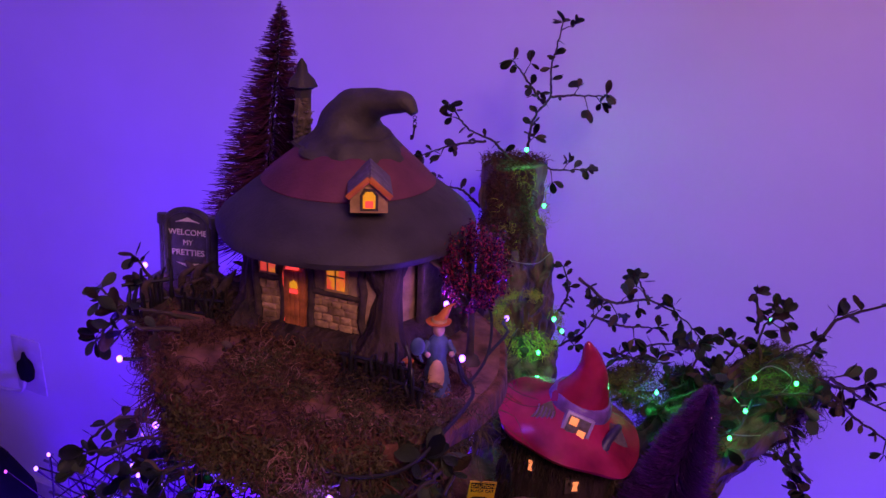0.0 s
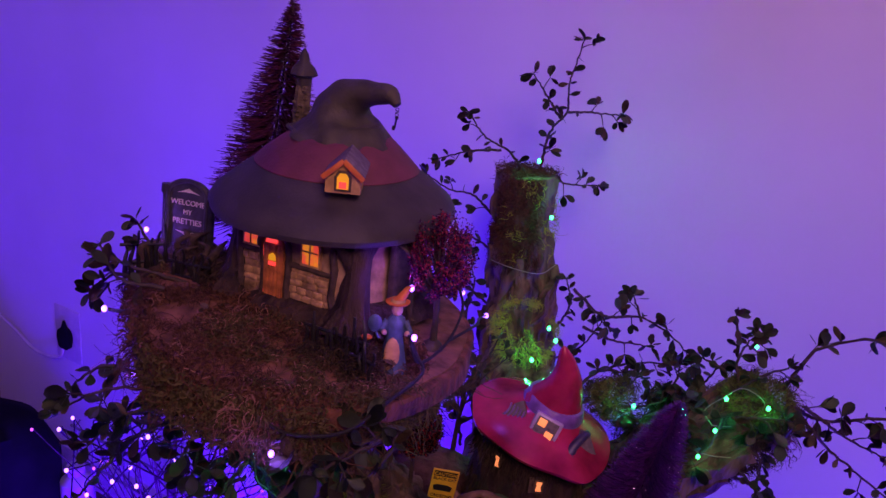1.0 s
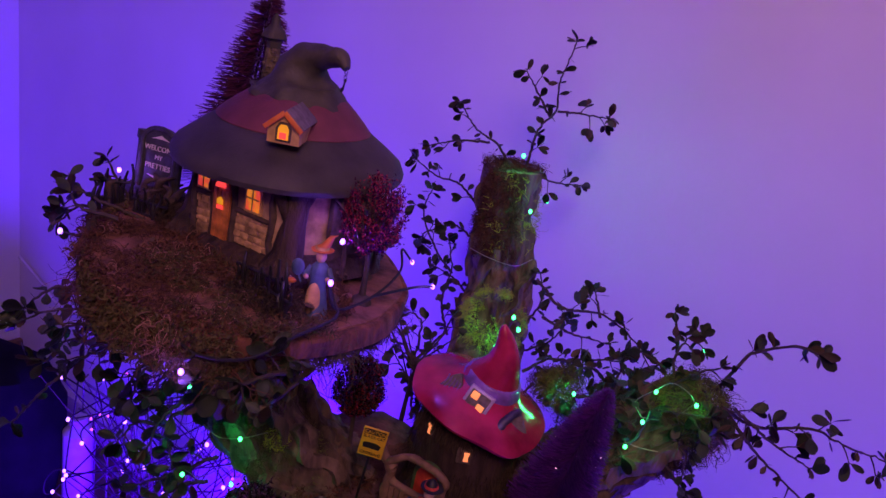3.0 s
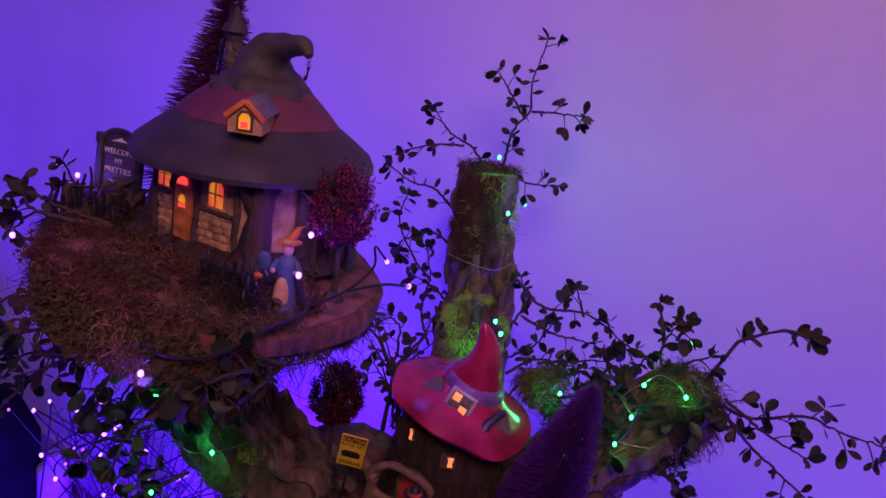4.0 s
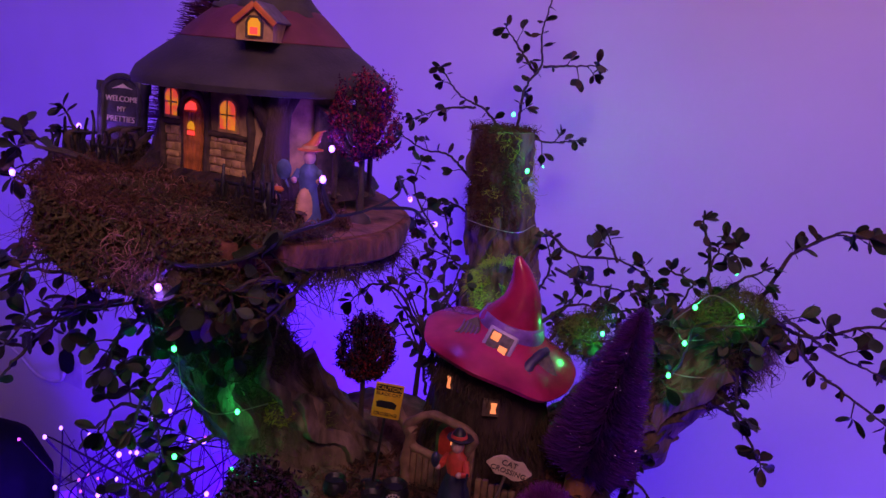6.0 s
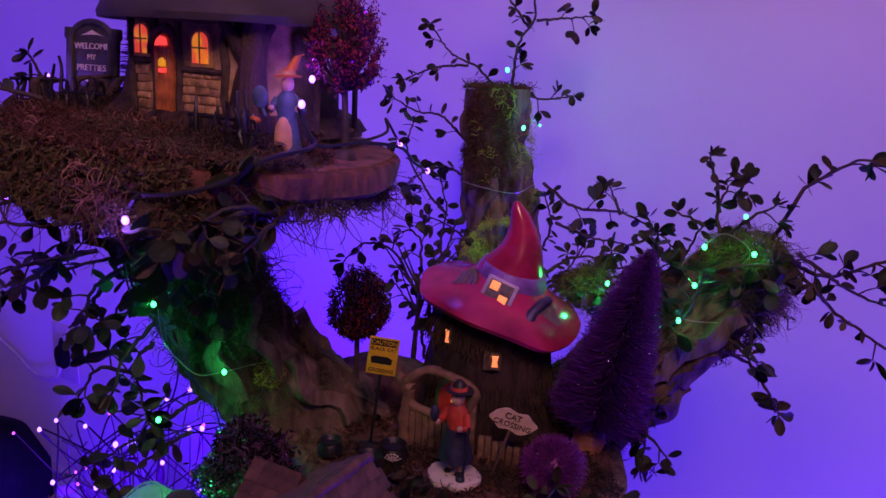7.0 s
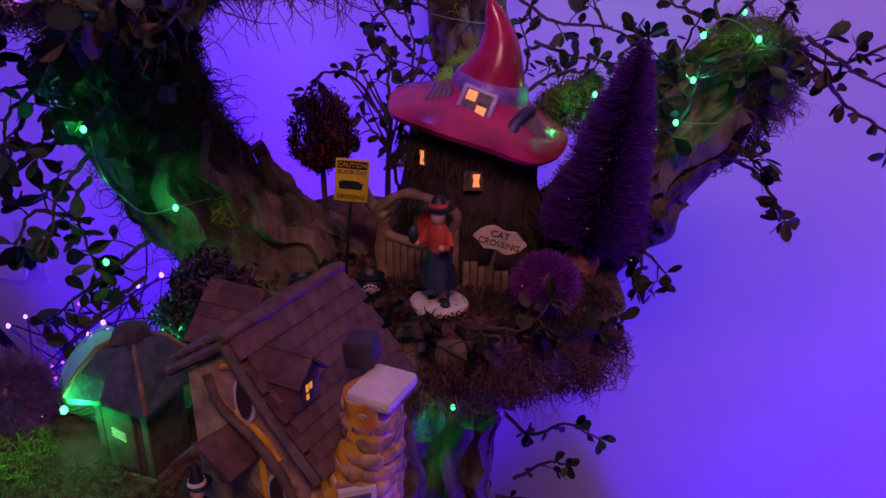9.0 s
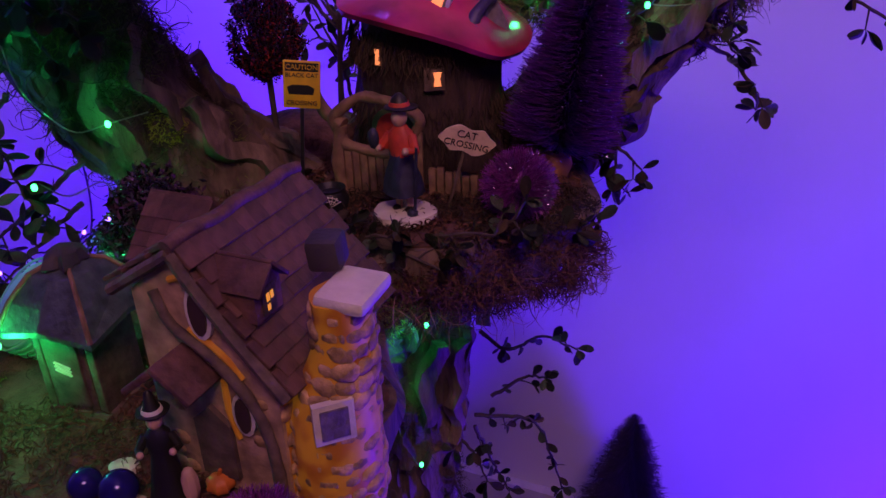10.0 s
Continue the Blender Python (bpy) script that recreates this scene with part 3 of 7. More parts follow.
# tree-trunk buttresses
for ang, w, lean in ((-70, 0.014, -0.006), (20, 0.014, 0.004)):
    bm = bmesh.new()
    m = on_wall(ang, 0.0, 0.072)
    tube(bm, [m @ Vector((-lean, -0.010, 0.0)), m @ Vector((0, -0.004, 0.02)), m @ Vector((lean * 0.5, -0.002, 0.045)), m @ Vector((lean, 0, 0.075))], [w * 1.6, w, w * 0.75, w * 0.85], 20, 0.45, 90.0, 0.4)
    for s in (-1, 1):
        tube(bm, [m @ Vector((0, -0.004, 0.045)), m @ Vector((0.007 * s, -0.006, 0.06)), m @ Vector((0.015 * s, -0.004, 0.072))], [w * 0.4, w * 0.25], 10, 0.3, 90.0)
    part("trunk_buttress", bm, STUMP, h1, "sculpted tree trunk on the corner")
# side porch with a slatted pent roof
bm = bmesh.new()
box(bm, -0.020, 0.020, -0.0015, 0.004, 0.006, 0.066, 0.001, on_wall(63, 0.0, 0.066))
part("side_wall", bm, TIMBER, h1)
for i in range(9):
    bm = bmesh.new()
    box(bm, -0.022 + i * 0.005, -0.0178 + i * 0.005, -0.018, 0.0, -0.001, 0.001, 0.0003, on_wall(63, 0.066, 0.067) @ pose(0, 0, 0, 24))
    part("slat", bm, GREYWOOD, h1)
for x in (-0.018, 0.019):
    bm = bmesh.new()
    box(bm, x - 0.0015, x + 0.0015, -0.017, -0.014, 0.0, 0.06, 0.0004, on_wall(63, 0.004, 0.067))
    part("post", bm, TIMBER, h1)

# the hat roof
HB = Vector((-0.007, 0.0, 0.0))


def hat_rows(rows):
    return [(HB.x + x, HB.y + y, z, r, r * ry) for x, y, z, r, ry in rows]


bm = bmesh.new()
rings(bm, hat_rows([(0, 0, 0.076, 0.080, 1), (0, 0, 0.0715, 0.0915, 1), (0, 0, 0.0720, 0.0945, 1), (0, 0, 0.076, 0.0955, 1), (0, 0, 0.083, 0.092, 1), (0, 0, 0.092, 0.081, 1), (0, 0, 0.101, 0.069, 1), (0, 0, 0.106, 0.062, 1), (0.0, 0, 0.107, 0.055, 1)]), 96, True, 0.035, 1.6)
part("hat_brim", bm, HATBLACK, h1, "charcoal hat brim with a drooping edge")
bm = bmesh.new()
rings(bm, hat_rows([(0, 0, 0.104, 0.0622, 1), (0, 0, 0.1062, 0.0628, 1), (0, 0, 0.113, 0.0565, 1), (0.001, 0, 0.121, 0.0475, 1), (0.002, 0, 0.1275, 0.0395, 1), (0.002, 0, 0.129, 0.036, 1)]), 96, True, 0.03, 1.6)
part("hat_band", bm, HATBAND, h1, "dull plum band of the hat")
bm = bmesh.new()
tapered(bm, [(HB.x + 0.002, 0, 0.122), (HB.x + 0.003, 0, 0.128), (HB.x + 0.003, 0, 0.136), (HB.x + 0.004, -0.001, 0.146), (HB.x + 0.009, -0.005, 0.1555), (HB.x + 0.019, -0.012, 0.1625), (HB.x + 0.031, -0.020, 0.1655), (HB.x + 0.042, -0.028, 0.1665), (HB.x + 0.0475, -0.032, 0.1605)],
        [0.041, 0.0385, 0.031, 0.0235, 0.0165, 0.0105, 0.0078, 0.0064, 0.0032], 0.0025, 40, 0.20, 60.0)
part("hat_crown", bm, HATCROWN, h1, "crumpled charcoal crown bent to a drooping tip")
# key on a chain at the tip
bm = bmesh.new()
kx, ky, kz = HB.x + 0.0478, -0.033, 0.158
for i in range(3):
    g = bmesh.ops.create_circle(bm, segments=8, radius=0.001)
    bmesh.ops.delete(bm, geom=g["verts"], context="VERTS")
    ring = [Vector((kx + 0.0012 * math.cos(t), ky + (0.0012 * math.sin(t) if i % 2 else 0), kz - i * 0.002 + (0.0012 * math.sin(t) if not i % 2 else 0.0004 * math.cos(t)))) for t in np.linspace(0, 6.2832, 9)]
    tube(bm, ring, [0.0003, 0.0003], 5)
tube(bm, [(kx, ky, kz - 0.006), (kx - 0.001, ky, kz - 0.014)], [0.0007, 0.0007], 6)
box(bm, kx - 0.0028, kx - 0.0008, ky - 0.0004, ky + 0.0004, kz - 0.015, kz - 0.0118)
ball(bm, (kx, ky, kz - 0.006), 0.0014, 8, (1, 0.5, 1))
part("key_charm", bm, IRON, h1, "small black key charm")
# dormer
dz = Matrix.Translation((0.015, -0.079, 0.1055)) @ pose(0, 0, 0, 0, 0, 6) @ Matrix.Scale(1.13, 4)
bm = bmesh.new()
prism(bm, [(-0.0105, 0), (0.0105, 0), (0.0105, 0.011), (0, 0.0205), (-0.0105, 0.011)], 0.034, dz)
dormer = part("dormer", bm, YELLOWPAINT, h1, "ochre dormer with orange trim")
for s in (-1, 1):
    bm = bmesh.new()
    box(bm, 0, 0.0165, -0.002, 0.036, 0, 0.0016, 0.0004, dz @ Matrix.Translation((0, 0, 0.0212)) @ Matrix.Rotation(radians(42 if s > 0 else 138), 4, "Y"))
    part("roof_slope", bm, SLATE, dormer)
    bm = bmesh.new()
    box(bm, 0, 0.0165, -0.0035, -0.0015, -0.0016, 0.0016, 0.0004, dz @ Matrix.Translation((0, 0, 0.0205)) @ Matrix.Rotation(radians(42 if s > 0 else 138), 4, "Y"))
    part("verge", bm, ORANGE, dormer)
m = dz @ Matrix.Translation((0, -0.001, 0.003))
part("window_frame", prism_bm([(-0.005, -0.0015), (0.005, -0.0015), (0.0052, 0.007), (0.003, 0.011), (-0.003, 0.011), (-0.0052, 0.007)], 0.002, m), TIMBER, dormer)
part("pane", prism_bm([(-0.0035, 0), (0.0035, 0), (0.0035, 0.007), (0.0018, 0.0095), (-0.0018, 0.0095), (-0.0035, 0.007)], 0.002, m @ Matrix.Translation((0, -0.0008, 0))), WINYELLOW, dormer, "orange glowing pane")
part("pane", prism_bm([(-0.0022, 0.0006), (0.0022, 0.0006), (0.0022, 0.0045), (-0.0022, 0.0045)], 0.002, m @ Matrix.Translation((0, -0.0013, 0))), WINRED, dormer, "red glowing pane")
# chimney
bm = bmesh.new()
cx, cy = -0.046, 0.034
rings(bm, [(cx, cy, 0.100, 0.0066, 0.0066), (cx, cy, 0.118, 0.0062, 0.0062), (cx, cy, 0.135, 0.0060, 0.0060), (cx + 0.001, cy, 0.156, 0.0056, 0.0056)], 20, True, 0.35, 5)
chim = part("chimney", bm, CHIMNEYSTONE, h1)
for i in range(26):
    a, z = rng.uniform(3.0, 6.6), 0.112 + 0.0017 * i
    bm = bmesh.new()
    ball(bm, (0, 0, 0), rng.uniform(0.0018, 0.0028), 7, (1, 1, 0.6))
    bmesh.ops.translate(bm, verts=bm.verts[:], vec=(cx + 0.0005 + 0.0056 * math.cos(a), cy + 0.0056 * math.sin(a), z))
    part("stone", bm, CHIMNEYSTONE, chim)
bm = bmesh.new()
rings(bm, [(cx + 0.001, cy, 0.154, 0.005, 0.005), (cx + 0.001, cy, 0.162, 0.0062, 0.0062), (cx + 0.001, cy, 0.1645, 0.0105, 0.0105), (cx + 0.001, cy, 0.170, 0.0085, 0.0085), (cx + 0.001, cy, 0.1745, 0.0042, 0.0042), (cx + 0.001, cy, 0.180, 0.0034, 0.0034), (cx + 0.001, cy, 0.1845, 0.0006, 0.0006)], 20, True, 0.3, 3)
part("chimney_cap", bm, HATBLACK, chim, "pointed dark chimney cap")

# ---- gravestone sign ----
gv = thing("gravestone_sign", (-0.188, 0.553, 1.302), "black resin gravestone sign with cream welcome lettering", "sign", turn=-8, leany=-6)
bm = bmesh.new()
out = [(-0.017, 0.004), (0.017, 0.004), (0.017, 0.046)] + [(0.017 * math.cos(t), 0.046 + 0.012 * math.sin(t)) for t in np.linspace(0.15, 2.99, 12)] + [(-0.017, 0.046)]
prism(bm, out, 0.006, Matrix.Translation((0, 0, 0)))
part("slab", bm, GRAVE, gv)
bm = bmesh.new()
edge = [(x * 1.02, -0.001, z) for x, z in out[1:]] + [(-0.0173, -0.001, 0.004)]
tube(bm, edge, [0.0022, 0.0022], 8)
part("moulding", bm, GRAVE, gv)
for s in (-1, 1):
    bm = bmesh.new()
    rings(bm, [(s * 0.0205, 0.001, 0.0, 0.0042, 0.0042), (s * 0.0205, 0.001, 0.006, 0.003, 0.003), (s * 0.0205, 0.001, 0.044, 0.003, 0.003), (s * 0.0205, 0.001, 0.046, 0.0045, 0.0045), (s * 0.0205, 0.001, 0.053, 0.0042, 0.0042)], 12)
    part("pillar", bm, GRAVE, gv)
bm = bmesh.new()
box(bm, -0.030, 0.030, -0.010, 0.012, -0.006, 0.004, 0.002)
part("plinth", bm, GRAVE, gv)
T = lambda x, z, y=-0.0006: Matrix.Translation((x, y, z)) @ pose(0, 0, 0, 90)
lettering("WELCOME", 0.0064, CREAM, gv, T(0, 0.0395))
lettering("MY", 0.0058, CREAM, gv, T(0, 0.0315))
lettering("PRETTIES", 0.0066, CREAM, gv, T(0, 0.0235))
for z, s in ((0.0155, -1), (0.0475, 1)):
    bm = bmesh.new()
    prism(bm, [(-0.010, z), (-0.004, z + s * 0.0008), (0.004, z + s * 0.0008), (0.010, z), (0.004, z + s * 0.0022), (0, z + s * 0.0042), (-0.004, z + s * 0.0022)], 0.001, Matrix.Translation((0, -0.0008, 0)))
    part("ornament", bm, CREAM, gv)


def fence(place, n, turn, h=0.022, label="black wrought iron picket fence"):
    ob = thing("iron_fence", place, label, "fence", "iron fences", turn=turn)
    for i in range(n):
        bm = bmesh.new()
        x = (i - (n - 1) / 2) * 0.0050
        hh = h * rng.uniform(0.65, 1.25)
        j = [rng.uniform(-0.0022, 0.0022) for k in range(4)]
        tube(bm, smooth_line([(x, 0, -0.004), (x + j[0], j[1], hh * 0.4), (x + j[2], j[3], hh * 0.8), (x + j[3], j[0], hh)], 0.003), [0.0024, 0.0009], 7, 0.4, 180.0)
        part("picket", bm, IRON, ob)
    for z in (0.25, 0.68):
        bm = bmesh.new()
        w = n * 0.0026
        tube(bm, [(-w, 0.0004, h * z), (w, 0.0004, h * z)], [0.0013, 0.0013], 6)
        part("rail", bm, IRON, ob)
    return ob


fence((-0.032, 0.430, 1.286), 10, -22, 0.030)
fence((-0.014, 0.414, 1.284), 6, -30, 0.024)
fence((-0.205, 0.515, 1.294), 7, 25, 0.034)
fence((-0.165, 0.505, 1.292), 7, -10, 0.026)
# dark stepping stones and stump in the fence line
for x, y, r in ((-0.170, 0.52, 0.012), (-0.145, 0.53, 0.010), (-0.190, 0.545, 0.014), (-0.135, 0.555, 0.011)):
    bm = bmesh.new()
    ball(bm, (0, 0, r * 0.5), r, 16, (1.1, 0.9, 0.9))
    for v in bm.verts:
        v.co *= 1 + 0.3 * noise.noise(v.co * 120 + Vector((x * 50, 0, 0)))
    ob = part("rock", bm, STUMP)
    ob.location = (x, y, 1.288)
    tagged(ob, "lumpy dark brown resin rock on the log slice", "rock", "rocks by the fence")


hedge = thing("bramble_hedge", (-0.165, 0.530, 1.288), "dark brown resin bramble hedge between gravestone and house", "hedge")
hr = random.Random(17)
for i in range(34):
    x, y = hr.uniform(-0.050, 0.046), hr.uniform(-0.022, 0.030)
    hgt = hr.uniform(0.012, 0.034) * (1.0 if x < 0.02 else 1.25)
    a = hr.uniform(0, 6.28)
    bm = bmesh.new()
    tapered(bm, [(x, y, -0.004), (x + 0.004 * math.cos(a), y + 0.004 * math.sin(a), hgt * 0.5), (x + 0.009 * math.cos(a + 1), y + 0.006 * math.sin(a + 1), hgt * 0.9), (x + 0.012 * math.cos(a + 2), y + 0.006, hgt)], [0.006, 0.0042, 0.0026, 0.0007], 0.003, 9, 0.4, 140.0)
    part("stalk", bm, TIMBER, hedge)
bm = bmesh.new()
rings(bm, [(0, 0, -0.004, 0.052, 0.030), (0, 0, 0.006, 0.048, 0.027), (0.006, 0.002, 0.015, 0.036, 0.018), (0.016, 0.004, 0.020, 0.014, 0.010)], 48, True, 0.5, 4.0)
part("root_mass", bm, STUMP, hedge)


# ---- figurines: one mesh each ----
def figurine(place, label, h, robe, cloak, hat, trim, skin=SKIN, base=None, turn=0, lean_hat=0.0, prop=None, tall=0.21):
    mats = [robe, cloak, hat, trim, skin, base or robe]
    bm = bmesh.new()
    if base:
        rings(bm, [(0, 0, 0, 0.019, 0.017), (0, 0, 0.0015, 0.0205, 0.0185), (0, 0, 0.005, 0.020, 0.018), (0, 0, 0.0062, 0.017, 0.015)], 28, True, 0.15, 2, 5)
        z0 = 0.006
        for s in (-1, 1):
            tube(bm, [(s * 0.004, 0, z0), (s * 0.0035, 0, z0 + h * 0.2)], [0.0022, 0.0022], 8, slot=4)
            ball(bm, (s * 0.0045, -0.002, z0 + 0.001), 0.0026, 8, (1, 1.6, 0.7), 2)
        z1 = z0 + h * 0.14
    else:
        z0 = z1 = 0.0
    rings(bm, [(0, 0, z1, h * 0.17, h * 0.14), (0, 0, z1 + h * 0.12, h * 0.14, h * 0.12), (0, 0, z0 + h * 0.42, h * 0.085, h * 0.075), (0, 0, z0 + h * 0.50, h * 0.09, h * 0.07)], 24, True, 0.25, 3, 0)
    rings(bm, [(0, 0, z0 + h * 0.44, h * 0.085, h * 0.075), (0, 0, z0 + h * 0.52, h * 0.105, h * 0.08), (0, 0, z0 + h * 0.62, h * 0.095, h * 0.075), (0, 0, z0 + h * 0.68, h * 0.04, h * 0.04)], 20, True, 0.15, 3, 1)
    for s in (-1, 1):
        tube(bm, [(s * h * 0.09, 0, z0 + h * 0.6), (s * h * 0.15, -h * 0.05, z0 + h * 0.5), (s * h * 0.12, -h * 0.13, z0 + h * 0.52)], [h * 0.04, h * 0.03], 8, slot=1)
        ball(bm, (s * h * 0.12, -h * 0.14, z0 + h * 0.525), h * 0.03, 8, slot=4)
    ball(bm, (0, -h * 0.01, z0 + h * 0.735), h * 0.068, 14, (0.9, 0.95, 1.1), 4)
    hz = z0 + h * 0.80
    rings(bm, [(0, h * 0.02, hz, h * 0.125, h * 0.115), (0, h * 0.02, hz + h * 0.012, h * 0.13, h * 0.12), (0, 0, hz + h * 0.025, h * 0.08, h * 0.08)], 20, True, 0.08, 2, 2)
    rings(bm, [(0, 0, hz + h * 0.022, h * 0.082, h * 0.082), (0.0, 0, hz + h * 0.055, h * 0.072, h * 0.072)], 20, True, 0, 2, 3)
    rings(bm, [(0, 0, hz + h * 0.05, h * 0.07, h * 0.07), (lean_hat * 0.4, 0, hz + h * 0.08, h * 0.055, h * 0.055), (lean_hat, 0, hz + h * tall * 0.9, h * 0.03, h * 0.03), (lean_hat * 1.6, 0, hz + h * tall, h * 0.008, h * 0.008)], 16, True, 0.1, 3, 2)
    if prop:
        prop(bm, z0, h)
    me = mesh_of("witch_figurine", bm, mats)
    shade(me)
    ob = new("witch_figurine", me)
    ob.matrix_world = pose(*place, 0, 0, turn)
    return tagged(ob, label, "figurine")


def apron_mirror(bm, z0, h):
    ball(bm, (-h * 0.02, -h * 0.105, z0 + h * 0.24), h * 0.1, 12, (0.85, 0.35, 2.1), 3)
    ball(bm, (-h * 0.22, -h * 0.14, z0 + h * 0.62), h * 0.075, 12, (1, 0.3, 1.35), 5)
    tube(bm, [(-h * 0.2, -h * 0.14, z0 + h * 0.52), (-h * 0.17, -h * 0.14, z0 + h * 0.45)], [h * 0.012, h * 0.012], 6, slot=5)
    tube(bm, [(-h * 0.30, -h * 0.03, z0), (-h * 0.31, -h * 0.03, z0 + h * 0.45)], [h * 0.010, h * 0.010], 6, slot=4)
    ball(bm, (-h * 0.30, -h * 0.03, z0 + h * 0.40), h * 0.05, 8, (1.3, 0.8, 0.7), 2)


def broom(bm, z0, h):
    tube(bm, [(h * 0.15, -h * 0.10, z0), (h * 0.19, -h * 0.10, z0 + h * 0.55)], [h * 0.012, h * 0.012], 6, slot=0)
    ball(bm, (h * 0.13, -h * 0.10, z0 + h * 0.02), h * 0.045, 8, (1, 1, 0.8), 0)
    ball(bm, (-h * 0.14, -h * 0.16, z0 + h * 0.60), h * 0.055, 10, (0.8, 0.8, 1.5), 0)


MIRROR = mat("figurine_sage", (0.30, 0.36, 0.30), 0.4, var=0.2, scale=120)
figurine((0.007, 0.438, 1.2805), "painted witch figurine in blue dress, yellow apron and orange hat", 0.064, BLUEDRESS, BLUEDRESS, ORANGE, YELLOWPAINT, base=None, turn=8, lean_hat=0.006, prop=lambda bm, z, h: apron_mirror(bm, z, h))
figurine((0.113, 0.500, 1.0465), "painted witch figurine with red cape on a cream snow base", 0.080, NAVY, REDCLOTH, SIGNBLACK, REDCLOTH, base=SNOW, turn=-28, tall=0.12, prop=lambda bm, z, h: broom(bm, z, h))
figurine((0.026, 0.296, 1.014), "small painted witch figurine in black by the cottage door", 0.052, SIGNBLACK, SIGNBLACK, SIGNBLACK, CREAM, base=None, turn=10, prop=lambda bm, z, h: ball(bm, (h * 0.18, -h * 0.1, z + h * 0.15), h * 0.09, 8, (0.8, 0.8, 2.0), 4))


# ---- bristle trees ----
def flake(vs, fs, c, size):
    x = Vector((rng.gauss(0, 1), rng.gauss(0, 1), rng.gauss(0, 1))).normalized() * size
    y = x.orthogonal().normalized() * size
    z = x.cross(y).normalized() * size * 0.2
    b = len(vs)
    vs += [c - x, c + y, c + x, c - y, c + z]
    fs += [(b, b + 1, b + 4), (b + 1, b + 2, b + 4), (b + 2, b + 3, b + 4), (b + 3, b, b + 4), (b + 3, b + 2, b + 1, b)]


def bristle_tree(place, label, h, r, material, n, lean=0.0, leany=0.0, base_mat=None, curve=0.9, needle_w=0.00022, r_top=0.002, droop=0.12, z0=0.02, group="", glitter=0):
    ob = thing("bottle_brush_tree", place, label, "bottle brush tree", group, lean=lean, leany=leany)
    bm = bmesh.new()
    tube(bm, [(0, 0, 0), (0, 0, h * 0.97)], [0.0022, 0.0008], 8, 0.2, 300)
    part("wire_trunk", bm, STEM, ob)
    if base_mat:
        bm = bmesh.new()
        rings(bm, [(0, 0, -0.004, 0.012, 0.012), (0, 0, 0.006, 0.0135, 0.0135), (0, 0, 0.011, 0.011, 0.011)], 24)
        part("wooden_foot", bm, base_mat, ob, "round wooden foot")
    vs, fs = [], []
    for i in range(n):
        t = rng.random() ** 0.75
        z = z0 + (h - z0) * (1 - t) * 1.0
        rad = (r_top + (r - r_top) * t ** curve) * rng.triangular(0.55, 1.12, 0.98)
        a = rng.uniform(0, 6.2832) 
        d = Vector((math.cos(a), math.sin(a), rng.gauss(0.10, 0.10) - droop * t))
        q = Vector((0, 0, z))
        e = q + d * rad
        mid = q.lerp(e, 0.55) + Vector((0, 0, rad * 0.04))
        s = Vector((-math.sin(a), math.cos(a), 0)) * needle_w
        u = Vector((0, 0, needle_w))
        b = len(vs)
        for p, k in ((q.lerp(e, 0.15), 1.0), (mid, 1.0), (e, 0.6)):
            vs += [p + s * k, p - s * k * 0.5 + u * k, p - s * k * 0.5 - u * k]
        for j in (0, 3):
            for k in range(3):
                fs.append((b + j + k, b + j + (k + 1) % 3, b + j + 3 + (k + 1) % 3, b + j + 3 + k))
    raw("bristles", vs, fs, material, ob)
    if glitter:
        vs, fs = [], []
        for i in range(glitter):
            t = rng.random() ** 0.6
            rad = (r_top + (r - r_top) * t ** curve) * rng.uniform(0.7, 1.02)
            a = rng.uniform(0, 6.2832)
            flake(vs, fs, Vector((rad * math.cos(a), rad * math.sin(a), z0 + (h - z0) * (1 - t) + 0.1 * rad)), 0.00042)
        raw("glitter", vs, fs, GLITTER, ob, "specks of glitter")
    return ob


bristle_tree((-0.148, 0.622, 1.290), "tall dark plum bottle brush tree behind the black hat house", 0.222, 0.058, BRISTLE, 3600, lean=6.5, needle_w=0.00040, curve=0.85, glitter=150)
bristle_tree((0.213, 0.572, 1.050), "glittery purple bottle brush tree on a wooden foot", 0.168, 0.042, BRISTLEPURPLE, 9000, lean=11, leany=0, base_mat=TERRA, curve=0.6, needle_w=0.00030, z0=0.012, droop=-0.25, glitter=1300)
bristle_tree((0.366, 0.90, 0.220), "dark bottle brush tree standing on the floor by the wall", 0.345, 0.098, BRISTLEDARK, 12000, lean=2, curve=0.65, needle_w=0.0003, glitter=500)


def bristle_ball(place, label, r, material, n):
    ob = thing("tinsel_bush", place, label, "tinsel bush", "round tinsel bushes")
    bm = bmesh.new()
    ball(bm, (0, 0, 0), r * 0.70, 16)
    part("core", bm, material, ob)
    sd = []
    for i in range(n):
        d = Vector((rng.gauss(0, 1), rng.gauss(0, 1), rng.gauss(0, 1))).normalized()
        sd.append((d * r * 0.66, d + Vector((rng.gauss(0, 0.2), rng.gauss(0, 0.2), rng.gauss(0, 0.2)))))
    v, f = strands(sd, r * 0.36, 0.00030, 0.35, 0.0, 3)
    raw("tinsel", v, f, material, ob)
    vs, fs = [], []
    for i in range(350):
        d = Vector((rng.gauss(0, 1), rng.gauss(0, 1), rng.gauss(0, 1))).normalized()
        flake(vs, fs, d * r * rng.uniform(0.85, 1.03), 0.00042)
    raw("glitter", vs, fs, GLITTER, ob, "specks of glitter")
    bm = bmesh.new()
    tube(bm, [(0, 0, -r), (0, 0, 0)], [0.002, 0.002], 8)
    part("stem", bm, STEM, ob)
    return ob


